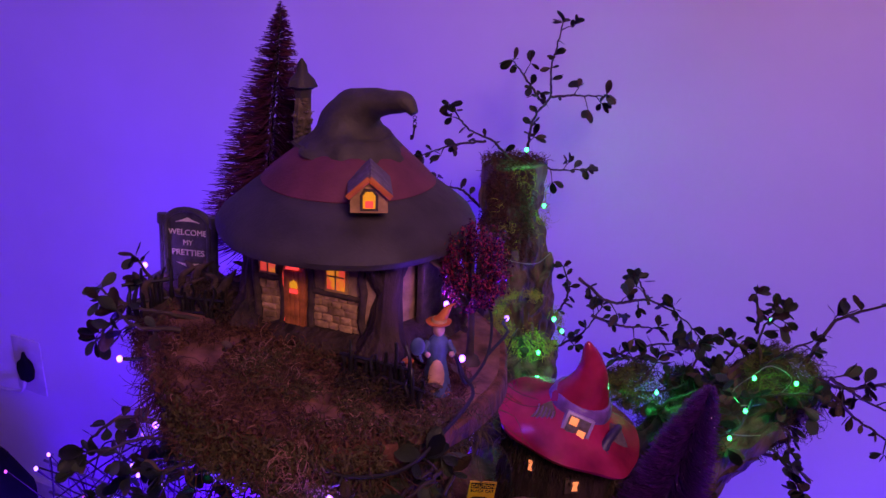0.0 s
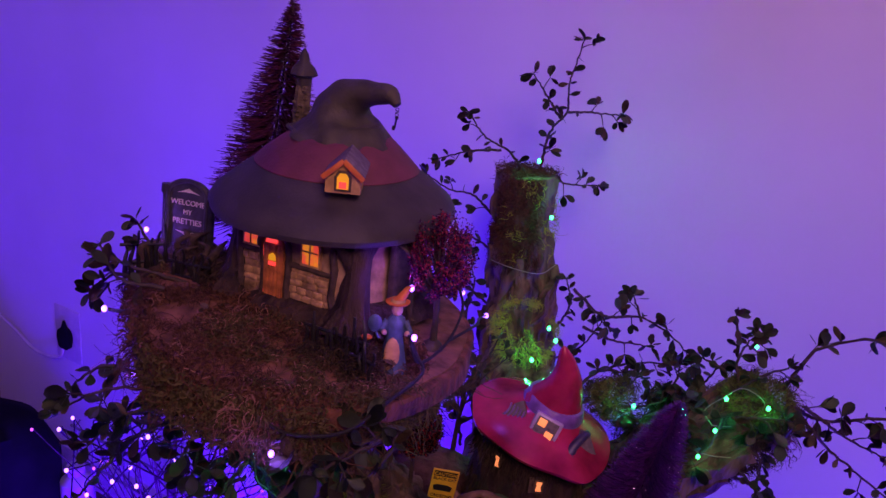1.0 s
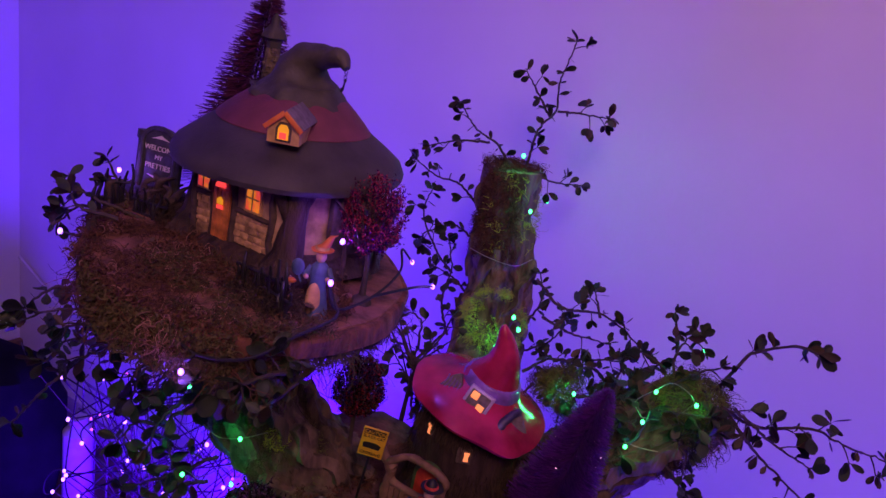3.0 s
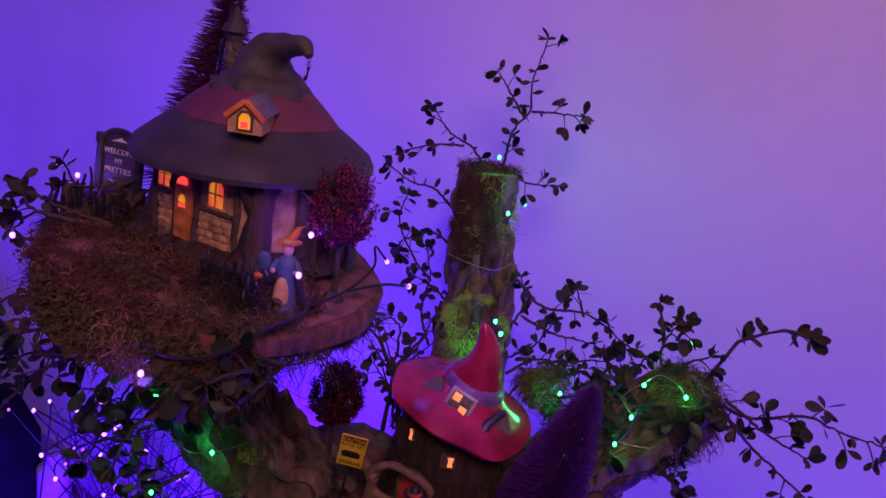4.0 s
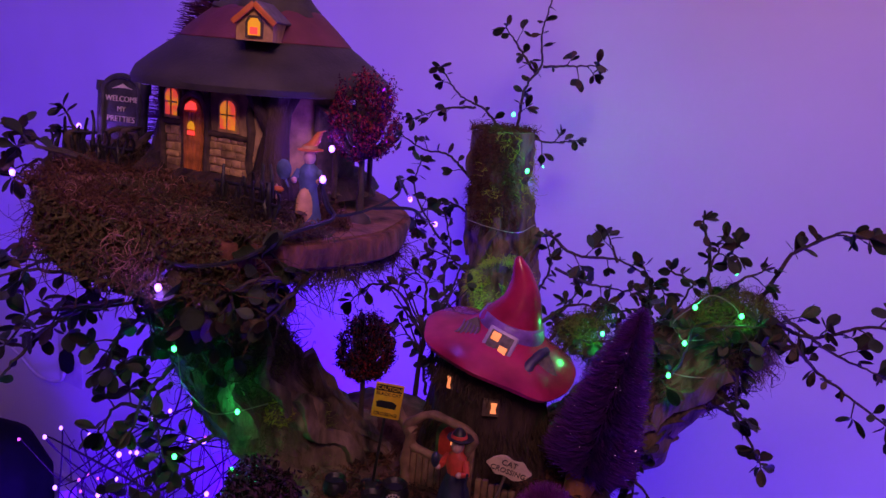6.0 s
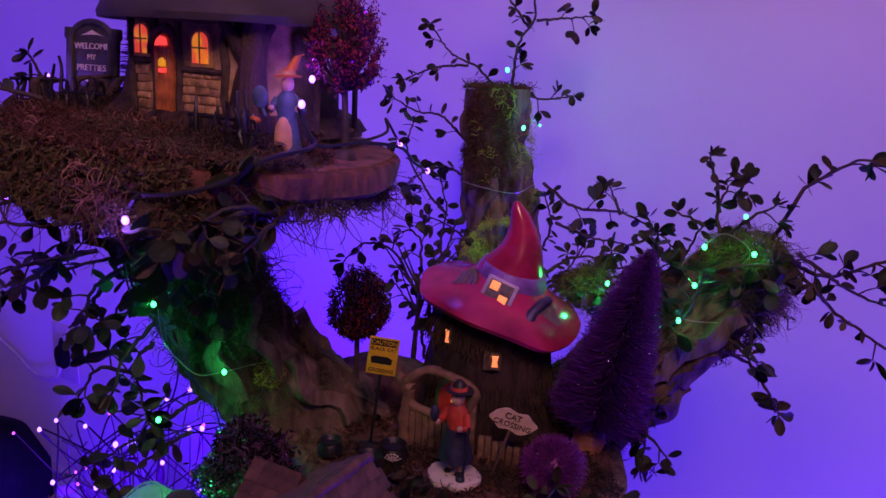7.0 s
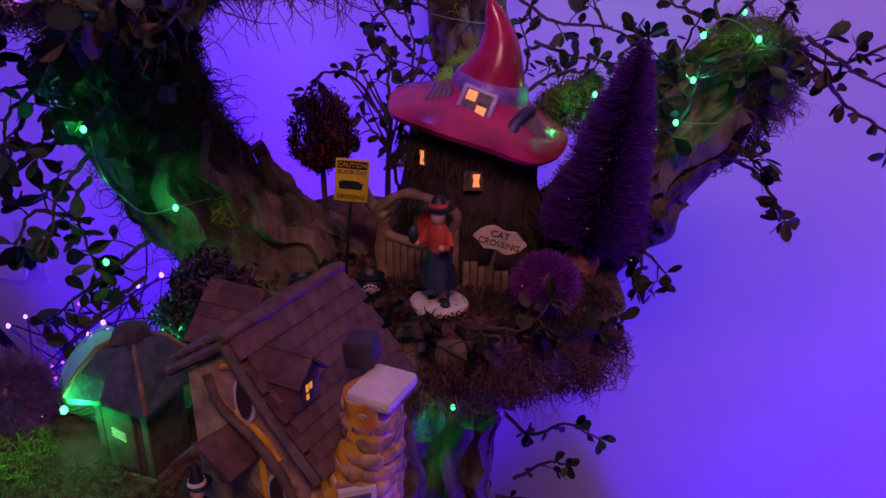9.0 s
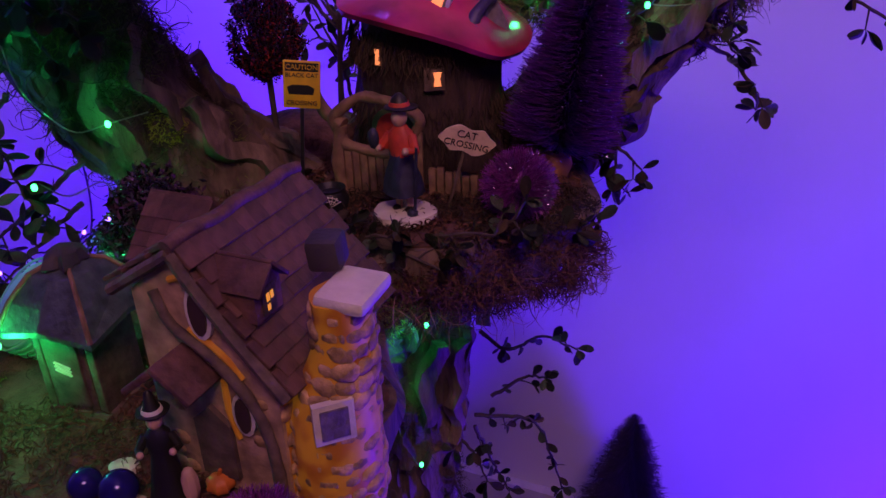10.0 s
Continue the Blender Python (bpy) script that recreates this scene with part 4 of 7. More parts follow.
bristle_ball((0.184, 0.498, 1.066), "round magenta tinsel bush on the mossy platform", 0.0225, BRISTLEPINK, 5000)
bristle_ball((-0.135, 0.395, 1.026), "round purple tinsel bush beside the outhouse", 0.030, BRISTLEPINK, 6000)
bristle_ball((0.068, 0.272, 1.012), "round magenta tinsel bush before the stone cottage", 0.020, BRISTLEPINK, 4500)


# ---- branching glitter trees ----
def glitter_tree(place, label, h, crown, material, n_limb, seed, trunk_r=0.0022, foot=True, bit=0.0022):
    """crown: (centre height, radius across, radius up)."""
    r = random.Random(seed)
    ob = thing("glitter_tree", place, label, "glitter tree", "small glitter trees")
    bm = bmesh.new()
    cz, ra, rb = crown
    fork = Vector((0, 0, cz - rb * 0.9))
    tube(bm, [(0, 0, 0), (0.0005, 0, fork.z * 0.5), fork], [trunk_r * 1.5, trunk_r, trunk_r], 8, 0.2, 200)
    if foot:
        rings(bm, [(0, 0, -0.002, 0.009, 0.008), (0, 0, 0.003, 0.007, 0.0065), (0, 0, 0.006, 0.003, 0.003)], 14, True, 0.3, 3)
    tips = []
    for i in range(n_limb):
        d = Vector((r.gauss(0, 1), r.gauss(0, 1), r.gauss(0, 1))).normalized()
        k = r.uniform(0.78, 1.0)
        e = Vector((d.x * ra * k, d.y * ra * k, cz + d.z * rb * k))
        mid = fork.lerp(e, 0.5) + Vector((d.x * ra * 0.15, d.y * ra * 0.15, -0.001))
        tube(bm, [fork, mid, e], [trunk_r * 0.55, trunk_r * 0.35, trunk_r * 0.15], 5)
        for j in range(6):
            tips.append((mid.lerp(e, 0.45 + 0.55 * j / 5), d))
    part("trunk", bm, STEM, ob)
    vs, fs = [], []
    for p, d in tips:
        for j in range(9):
            c = p + Vector((r.gauss(0, 1), r.gauss(0, 1), r.gauss(0, 1))) * bit * 1.1
            x = Vector((r.gauss(0, 1), r.gauss(0, 1), r.gauss(0, 1))).normalized() * bit
            y = x.orthogonal().normalized() * bit * 0.35
            z = x.cross(y).normalized() * bit * 0.3
            b = len(vs)
            vs += [c - x, c + y, c + x, c - y, c + z]
            fs += [(b, b + 1, b + 4), (b + 1, b + 2, b + 4), (b + 2, b + 3, b + 4), (b + 3, b, b + 4), (b + 3, b + 2, b + 1, b)]
    raw("crown", vs, fs, material, ob, "clusters of glittered leaf tips")
    return ob


glitter_tree((0.030, 0.482, 1.2805), "red and purple glitter tree beside the black hat house", 0.09, (0.0725, 0.0250, 0.032), GLITTERRED, 130, 3, bit=0.0015)
glitter_tree((0.017, 0.585, 1.055), "dark red glitter tree behind the caution sign", 0.12, (0.092, 0.027, 0.032), GLITTERDUSK, 140, 4, bit=0.0017)
glitter_tree((-0.030, 0.462, 1.008), "dark glitter tree behind the stone cottage, lit green", 0.09, (0.052, 0.034, 0.034), GLITTERDARK, 120, 5, bit=0.003)

# ---- house with the red hat ----
H2 = Vector((0.127, 0.608, 1.042))
h2 = thing("red_hat_house", H2, "glazed stump cottage under a crooked crimson witch hat, lit windows", "model house")
bm = bmesh.new()
rings(bm, [(0, 0, 0, 0.062, 0.056), (0, 0, 0.02, 0.055, 0.052), (0, 0, 0.05, 0.052, 0.050), (0, 0, 0.085, 0.050, 0.050), (0, 0, 0.115, 0.045, 0.045)], 56, True, 0.16, 4)
part("stump_body", bm, STUMP, h2)


def at2(angle, z, r=0.052):
    a = radians(angle)
    return Matrix.Translation((r * math.sin(a), -r * math.cos(a), z)) @ pose(0, 0, 0, 0, 0, angle)


for ang, z, w, h in ((8, 0.073, 0.0028, 0.009), (-36, 0.086, 0.0020, 0.010)):
    m = at2(ang, z, 0.0535)
    win = part("window", prism_bm([(-w - 0.006, -0.003), (w + 0.002, -0.003), (w + 0.002, h + 0.002), (-w - 0.006, h + 0.002)] if ang > 0 else [(-w - 0.001, -0.001), (w + 0.001, -0.001), (w + 0.001, h + 0.001), (-w - 0.001, h + 0.001)], 0.004, m), GREYWOOD, h2)
    part("pane", prism_bm([(-w * 0.9, 0), (w * 0.9, 0), (w * 0.6, h * 0.5), (w, h), (-w, h), (-w * 0.6, h * 0.5)], 0.004, m @ Matrix.Translation((0, -0.0012, 0))), WINPEACH, win, "peach glowing pane")
# door under a green arch
m = at2(-24, 0.012, 0.058)
out = [(-0.012, 0), (0.012, 0), (0.012, 0.03)] + [(0.012 * math.cos(t), 0.03 + 0.014 * math.sin(t)) for t in np.linspace(0.2, 2.9, 9)] + [(-0.012, 0.03)]
arch2 = part("door_arch", prism_bm([(x * 1.35, z * 1.08) for x, z in out], 0.005, m), GREENPAINT, h2, "mossy green arch")
part("door", prism_bm(out, 0.004, m @ Matrix.Translation((0, -0.002, 0))), REDCLOTH, arch2, "round-topped red door")
part("pane", prism_bm([(0.0005, 0.029), (0.0035, 0.029), (0.0035, 0.032), (0.0005, 0.032)], 0.003, m @ Matrix.Translation((0, -0.004, 0))), WINPEACH, arch2, "glowing pane")
# crimson hat, tilted
HM = Matrix.Translation((0.008, -0.004, 0.113)) @ pose(0, 0, 0, 4, 14.5, 0)
bm = bmesh.new()
vs = rings(bm, [(0, 0, -0.010, 0.040, 0.040), (0, 0, -0.0075, 0.060, 0.058), (0, 0, -0.0065, 0.0675, 0.065), (0, 0, -0.003, 0.0695, 0.067), (0, 0, 0.001, 0.066, 0.063), (0, 0, 0.008, 0.050, 0.048), (0.001, 0, 0.016, 0.034, 0.033), (0.001, 0, 0.022, 0.0285, 0.028)], 96, True, 0.07, 1.8)
for v in bm.verts:
    a = math.atan2(v.co.y, v.co.x)
    v.co.z += 0.0035 * math.sin(3 * a + 0.6) * (math.hypot(v.co.x, v.co.y) / 0.068) ** 2
bmesh.ops.transform(bm, verts=bm.verts[:], matrix=HM)
part("hat_brim", bm, REDHAT, h2, "glossy crimson wavy hat brim")
bm = bmesh.new()
tapered(bm, [HM @ Vector(p) for p in ((0.001, 0, 0.016), (0.001, 0, 0.024), (0.0015, 0, 0.036), (0.000, 0, 0.050), (-0.006, 0.0, 0.066), (-0.013, 0, 0.078), (-0.015, 0, 0.083))], [0.0290, 0.0275, 0.0225, 0.0165, 0.0098, 0.0050, 0.0018], 0.003, 40, 0.10, 40.0)
part("hat_crown", bm, REDHAT, h2, "glossy crimson pointed crown")
bm = bmesh.new()
rings(bm, [(0.001, 0, 0.019, 0.0300, 0.0295), (0.001, 0, 0.022, 0.0295, 0.029), (0.001, 0, 0.030, 0.0270, 0.0265), (0.001, 0, 0.031, 0.0258, 0.0255)], 48, True, 0.04, 2)
bmesh.ops.transform(bm, verts=bm.verts[:], matrix=HM)
part("hat_ribbon", bm, PURPLEPAINT, h2, "purple hat ribbon")
# square gable window with two lit panes of four
WM = HM @ Matrix.Translation((-0.006, -0.0345, 0.016)) @ pose(0, 0, 0, -24, 4, -10)
bm = bmesh.new()
box(bm, -0.0130, 0.0130, -0.002, 0.018, -0.010, 0.0125, 0.0012, WM)
dorm2 = part("dormer", bm, LILAC, h2, "lilac framed square dormer window")
bm = bmesh.new()
box(bm, -0.0100, 0.0100, -0.0028, 0.001, -0.0075, 0.0100, 0.0002, WM)
part("dark_glass", bm, SLATE, dorm2)
for x, z, lit in ((-0.0048, 0.0055, 1), (0.0048, 0.0055, 0), (-0.0048, -0.003, 0), (0.0048, -0.003, 1)):
    bm = bmesh.new()
    box(bm, x - 0.0036, x + 0.0036, -0.0036, 0.001, z - 0.0035, z + 0.0035, 0.0003, WM)
    part("pane", bm, WINPEACH if lit else SLATE, dorm2, "glowing pane" if lit else "dark pane")
# shingled gablet and bow on the brim
bm = bmesh.new()
prism(bm, [(-0.011, 0), (0.011, 0), (0.007, 0.014), (-0.001, 0.021), (-0.006, 0.015)], 0.010, HM @ Matrix.Translation((-0.034, -0.026, 0.007)) @ pose(0, 0, 0, -30, 0, -25))
part("gablet", bm, SLATE, h2, "small shingled gablet")
for i in range(5):
    bm = bmesh.new()
    mm = HM @ Matrix.Translation((-0.034, -0.026, 0.007)) @ pose(0, 0, 0, -30, 0, -25)
    tube(bm, [mm @ Vector((-0.009 + i * 0.0035 + 0.0012 * math.sin(t * 3), -0.0006, 0.001 + t * 0.013)) for t in np.linspace(0, 1, 6)], [0.0008, 0.0008], 5)
    part("shingle_ridge", bm, PURPLEPAINT, h2)
bm = bmesh.new()
prism(bm, [(-0.010, 0), (0.015, 0), (0.004, 0.019), (0.0, 0.020)], 0.014, HM @ Matrix.Translation((0.036, -0.030, 0.004)) @ pose(0, 0, 0, -28, 0, 24))
part("gablet", bm, SLATE, h2, "grey gablet")
bm = bmesh.new()
mm = HM @ Matrix.Translation((0.030, -0.033, 0.004)) @ pose(0, 0, 0, -28, 0, 20)
tube(bm, [mm @ Vector(p) for p in ((-0.010, -0.002, -0.004), (-0.007, -0.004, 0.006), (0, -0.004, 0.015), (0.007, -0.002, 0.020))], [0.006, 0.004, 0.0035, 0.003], 12, 0.2, 150)
ball(bm, mm @ Vector((-0.009, -0.004, -0.006)), 0.0068, 14, (1, 0.8, 1))
part("gablet_hood", bm, mat("hood_indigo", (0.05, 0.04, 0.12), 0.4, var=0.4, scale=120, bump=0.4), h2, "indigo curled hood")

# ---- rustic gate with a ring opening ----
gate = thing("rustic_gate", (0.094, 0.540, 1.044), "tan carved gate with a wavy ring opening by a stump cottage", "gate", turn=-10)
bm = bmesh.new()
pts = [(0.0285 * math.cos(t) * (1 + 0.06 * math.sin(5 * t)), 0, 0.050 + 0.0185 * math.sin(t) * (1 + 0.08 * math.sin(4 * t))) for t in np.linspace(0, 6.2832, 40)]
tube(bm, pts, [0.0036, 0.0036], 12, 0.35, 120)
part("ring", bm, GATETAN, gate)
for i in range(11):
    x = -0.0260 + i * 0.0054
    zt = 0.050 - 0.0185 * math.sqrt(max(0.0, 1 - (x / 0.0285) ** 2))
    bm = bmesh.new()
    box(bm, x - 0.0024, x + 0.0024, -0.002, 0.002, 0.0, max(0.012, zt), 0.0007)
    part("plank", bm, GATETAN, gate)
for i in range(6):
    bm = bmesh.new()
    x = 0.036 + i * 0.0056
    box(bm, x - 0.0024, x + 0.0024, -0.002, 0.002, 0.0, 0.022 - i * 0.0012 + 0.002 * (i % 2), 0.0007)
    part("plank", bm, GATETAN, gate)
bm = bmesh.new()
tube(bm, smooth_line([(-0.022, 0, 0.050), (-0.034, 0.004, 0.056), (-0.046, 0.012, 0.072)], 0.004), [0.0055, 0.0035], 12, 0.35, 100, 0.3)
part("side_root", bm, GATETAN, gate)
bm = bmesh.new()
tube(bm, smooth_line([(-0.026, 0, 0.0), (-0.028, 0, 0.025), (-0.024, 0, 0.05)], 0.004), [0.006, 0.004], 12, 0.3, 100, 0.3)
part("gate_post", bm, GATETAN, gate)

# ---- caution sign ----
cs = thing("caution_sign", (0.042, 0.530, 1.044), "yellow caution sign with black lettering on a dark post", "sign", turn=6, lean=6)
bm = bmesh.new()
box(bm, -0.0012, 0.0012, 0.0012, 0.0036, 0, 0.078, 0.0004)
part("post", bm, IRON, cs)
bm = bmesh.new()
rings(bm, [(0, 0.002, -0.002, 0.012, 0.011), (0, 0.002, 0.004, 0.010, 0.009), (0, 0.002, 0.007, 0.004, 0.004)], 16, True, 0.2)
part("foot", bm, IRON, cs)
CZ = 0.081
bm = bmesh.new()
box(bm, -0.0115, 0.0115, -0.0006, 0.0012, CZ - 0.0150, CZ + 0.0150, 0.0006)
board = part("board", bm, SIGNYELLOW, cs)
S = lambda z: Matrix.Translation((0, -0.0008, z)) @ pose(0, 0, 0, 90)
bm = bmesh.new()
box(bm, -0.0102, 0.0102, -0.0009, 0.0, CZ + 0.0085, CZ + 0.0138)
part("heading_bar", bm, SIGNBLACK, board)
t = lettering("CAUTION", 0.0044, SIGNYELLOW, board, S(CZ + 0.0111) @ Matrix.Translation((0, 0, 0.0004)))
lettering("BLACK CAT", 0.0038, SIGNBLACK, board, S(CZ + 0.0060))
lettering("CROSSING", 0.0040, SIGNBLACK, board, S(CZ - 0.0115))
bm = bmesh.new()
prism(bm, [(-0.008, -0.0035), (0.007, -0.0035), (0.008, 0.0005), (0.004, 0.0025), (-0.006, 0.0025), (-0.009, 0.001)], 0.0006, Matrix.Translation((0, -0.001, CZ - 0.0025)))
part("emblem", bm, SIGNBLACK, board, "plain black emblem")

# ---- cat crossing sign ----
cc = thing("crossing_sign", (0.1385, 0.512, 1.041), "cream cloud-edged wooden crossing sign on a thin post", "sign", turn=4, lean=16)
bm = bmesh.new()
box(bm, -0.001, 0.001, 0.001, 0.003, 0, 0.050, 0.0003)
part("post", bm, GREYWOOD, cc)
bm = bmesh.new()
out = [(0.0175 * math.cos(t) * (1 + 0.07 * math.sin(6 * t)), 0.0082 * math.sin(t) * (1 + 0.16 * math.cos(6 * t + 0.5))) for t in np.linspace(0, 6.2832, 40)[:-1]]
prism(bm, out, 0.0022, Matrix.Translation((0, -0.001, 0.0523)))
board = part("board", bm, SIGNCREAM, cc)
lettering("CAT", 0.0066, SIGNBLACK, board, Matrix.Translation((-0.001, -0.0012, 0.0558)) @ pose(0, 0, 0, 90))
lettering("CROSSING", 0.0060, SIGNBLACK, board, Matrix.Translation((0, -0.0012, 0.0495)) @ pose(0, 0, 0, 90))


# ---- small black props on the middle platform ----
def pot(place, r, label):
    ob = thing("cauldron", place, label, "cauldron", "black cauldrons")
    bm = bmesh.new()
    rings(bm, [(0, 0, 0, r * 0.5, r * 0.5), (0, 0, r * 0.3, r * 0.95, r * 0.95), (0, 0, r * 0.8, r, r), (0, 0, r * 1.25, r * 0.75, r * 0.75), (0, 0, r * 1.35, r * 0.85, r * 0.85), (0, 0, r * 1.40, r * 0.85, r * 0.85), (0, 0, r * 1.1, r * 0.6, r * 0.6)], 20)
    part("bowl", bm, IRON, ob)
    for a in range(3):
        bm = bmesh.new()
        x, y = r * 0.55 * math.cos(a * 2.09), r * 0.55 * math.sin(a * 2.09)
        tube(bm, [(x * 0.9, y * 0.9, r * 0.3), (x * 1.2, y * 1.2, -r * 0.05)], [r * 0.12, r * 0.08], 6)
        part("foot", bm, IRON, ob)
    return ob


pot((0.050, 0.497, 1.045), 0.011, "small black cauldron with web markings")
pot((0.064, 0.515, 1.045), 0.012, "black cauldron by the gate")
pot((0.148, 0.540, 1.045), 0.009, "black cauldron by the stump wall")
pot((0.015, 0.515, 1.045), 0.010, "black cauldron at the platform edge")
# web tufts on a pot
bm = bmesh.new()
for i in range(6):
    for j in (0.004, 0.0065):
        a, b2 = radians(-70 + i * 20), radians(-70 + (i + 1) * 20)
        tube(bm, [(j * math.sin(a), 0, j * math.cos(a)), (j * math.sin(b2), 0, j * math.cos(b2))], [0.0003, 0.0003], 4)
    tube(bm, [(0, 0, 0), (0.0075 * math.sin(radians(-60 + i * 24)), 0, 0.0075 * math.cos(radians(-60 + i * 24)))], [0.0003, 0.0003], 4)
web = part("web_decal", bm, CREAM)
web.matrix_world = pose(0.066, 0.5025, 1.053, 0, 0, 0)
tagged(web, "white painted spider web on a black cauldron", "web")

# ---- stone path on the middle platform ----
path = thing("grit_path", (0.088, 0.496, 1.0442), "grey-violet gritty path to the gate", "path", kind="structure")
bm = bmesh.new()
rings(bm, [(0, 0, -0.002, 0.030, 0.036), (0, 0, 0.001, 0.029, 0.035)], 32, True, 0.2)
part("surface", bm, PAVE, path)

# ---- stone cottage ----
CO = Vector((0.055, 0.339, 1.008))
co = thing("stone_cottage", CO, "brown roofed fairy-tale stone cottage, amber glow put into its mortar", "model house", turn=-22)
# here x runs along the front gable to the right, y to the rear
G0, G1 = -0.034, 0.046
gable = [(-0.025, 0.0), (0.037, 0.0), (0.038, 0.058), (0.026, 0.074), (0.012, 0.094), (0.0, 0.110), (-0.015, 0.100), (-0.025, 0.092)]
bm = bmesh.new()
prism(bm, gable, G1 - G0, Matrix.Translation((0, G0, 0)))
part("wall", bm, WALLTAN, co)
# roof: long sweeping right slope and short left slope, as courses of shingles
def slope_line(s, right):
    """Height and offset down the slope, s from 0 (ridge) to 1 (eave)."""
    if right:
        return (0.043 * s ** 0.95, 0.115 - 0.055 * s ** 0.85)
    return (-0.034 * s, 0.115 - 0.021 * s)


shingle_bm = bmesh.new()
box(shingle_bm, -0.0048, 0.0048, -0.0009, 0.0009, -0.0062, 0.0062, 0.0004)
SHINGLE = mesh_of("shingle", shingle_bm, ROOFBROWN)
for right, nrow, ncol in ((True, 9, 10), (False, 5, 10)):
    bm = bmesh.new()
    prof = [slope_line(i / 10, right) for i in range(11)]
    prof2 = [(x, z - 0.004) for x, z in prof[::-1]]
    prism(bm, prof + prof2, G1 - G0 + 0.006, Matrix.Translation((0, G0 - 0.002, 0)))
    roof = part("roof", bm, ROOFBROWN, co, "steep shingled brown roof slope")
    for i in range(nrow):
        s = (i + 0.5) / nrow
        x, z = slope_line(s, right)
        x2, z2 = slope_line(min(1, s + 0.05), right)
        ang = math.degrees(math.atan2(z2 - z, x2 - x))
        for j in range(ncol):
            y = G0 - 0.001 + (j + 0.5 + (0.5 if i % 2 else 0) * 0.9) * (G1 - G0 + 0.004) / ncol
            if y > G1 + 0.006:
                continue
            o = new("shingle", SHINGLE)
            o.parent = roof
            d = Vector((x2 - x, 0, z2 - z)).normalized()
            nrm = Vector((-d.z, 0, d.x)) if right else Vector((d.z, 0, -d.x))
            rot = Matrix(((0, -nrm.x, -d.x), (1, 0, 0), (0, -nrm.z, -d.z))).to_4x4()
            o.matrix_basis = Matrix.Translation((x, y, z)) @ Matrix.Translation(nrm * 0.0015) @ rot @ pose(rng.uniform(-0.0003, 0.0003), 0, 0, -7 + rng.uniform(-3, 3), rng.uniform(-3, 3), 0)
bm = bmesh.new()
tube(bm, [(0, y, 0.1155 + 0.001 * math.sin(y * 200)) for y in np.linspace(G0 - 0.003, G1 + 0.004, 14)], [0.0030, 0.0030], 10, 0.2, 200)
part("ridge_tile", bm, ROOFBROWN, co)
# rear cross roof
bm = bmesh.new()
prism(bm, [(-0.024, 0.0), (0.024, 0.0), (0.0, 0.026)], 0.035, Matrix.Translation((-0.030, 0.026, 0.080)) @ pose(0, 0, 0, 0, 0, 90))
rear = part("rear_roof", bm, ROOFBROWN, co)
for i in range(4):
    for j in range(4):
        o = new("shingle", SHINGLE)
        o.parent = rear
        o.matrix_basis = Matrix.Translation((-0.033 - j * 0.0088, 0.006 + i * 0.0048, 0.085 + i * 0.0052)) @ pose(0, 0, 0, -47, 0, 0)
# bargeboards sweeping down the gable
for right in (True, False):
    bm = bmesh.new()
    tube(bm, [(slope_line(s, right)[0], G0 - 0.002, slope_line(s, right)[1] - 0.003) for s in np.linspace(0, 1, 10)], [0.0026, 0.0026], 8, 0.2, 150)
    part("bargeboard", bm, GREYWOOD, co)


def oval(w, h, n=14):
    return [(w * math.cos(t), h * math.sin(t)) for t in np.linspace(0, 6.2832, n + 1)[:-1]]


FM = lambda x, z, dy=0.0: Matrix.Translation((x, G0 - 0.0005 + dy, z))
for x, z, w, h in ((0.008, 0.088, 0.0040, 0.0095), (0.021, 0.044, 0.0036, 0.0085)):
    win = part("window", prism_bm(oval(w * 1.5, h * 1.22), 0.002, FM(x, z, -0.0015)), SNOW, co, "tall oval window with a pale surround")
    part("pane", prism_bm(oval(w, h), 0.002, FM(x, z, -0.0022)), BROWNGLASS, win)
part("door", prism_bm([(-0.009, 0), (0.009, 0), (0.009, 0.028), (0.0, 0.036), (-0.009, 0.028)], 0.003, FM(0.004, 0.008, -0.002)), GREYWOOD, co, "weathered plank door")
bm = bmesh.new()
for s in (-1, 1):
    box(bm, 0, 0.021, -0.019, 0.004, 0, 0.003, 0.0008, FM(-0.006, 0.070) @ Matrix.Rotation(radians(38 if s > 0 else 142), 4, "Y"))
part("porch_roof", bm, ROOFBROWN, co, "small gabled porch roof")
bm = bmesh.new()
tube(bm, smooth_line([(-0.013, G0 - 0.001, 0.094), (-0.006, G0 - 0.002, 0.080), (0.010, G0 - 0.002, 0.070), (0.026, G0 - 0.002, 0.052), (0.033, G0 - 0.002, 0.030), (0.034, G0 - 0.002, 0.0)], 0.004), [0.0022, 0.0026], 10, 0.3, 120)
part("timber", bm, GREYWOOD, co)
# glowing strips that imitate amber light leaking along the timber and round the lower window
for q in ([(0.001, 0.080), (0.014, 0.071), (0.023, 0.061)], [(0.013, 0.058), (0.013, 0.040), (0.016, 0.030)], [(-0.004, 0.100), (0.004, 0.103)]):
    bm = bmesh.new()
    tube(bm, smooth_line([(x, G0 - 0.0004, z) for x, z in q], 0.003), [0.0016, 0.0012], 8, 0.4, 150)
    part("glowing_seam", bm, MORTARGLOW, co, "strip glowing amber in place of light leaking through a seam")
# mortar behind the flank stones, self-glowing in place of light from inside
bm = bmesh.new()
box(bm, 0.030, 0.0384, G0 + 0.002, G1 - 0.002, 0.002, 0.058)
part("mortar", bm, MORTARGLOW, co, "mortar glowing amber in place of light from a bulb inside")
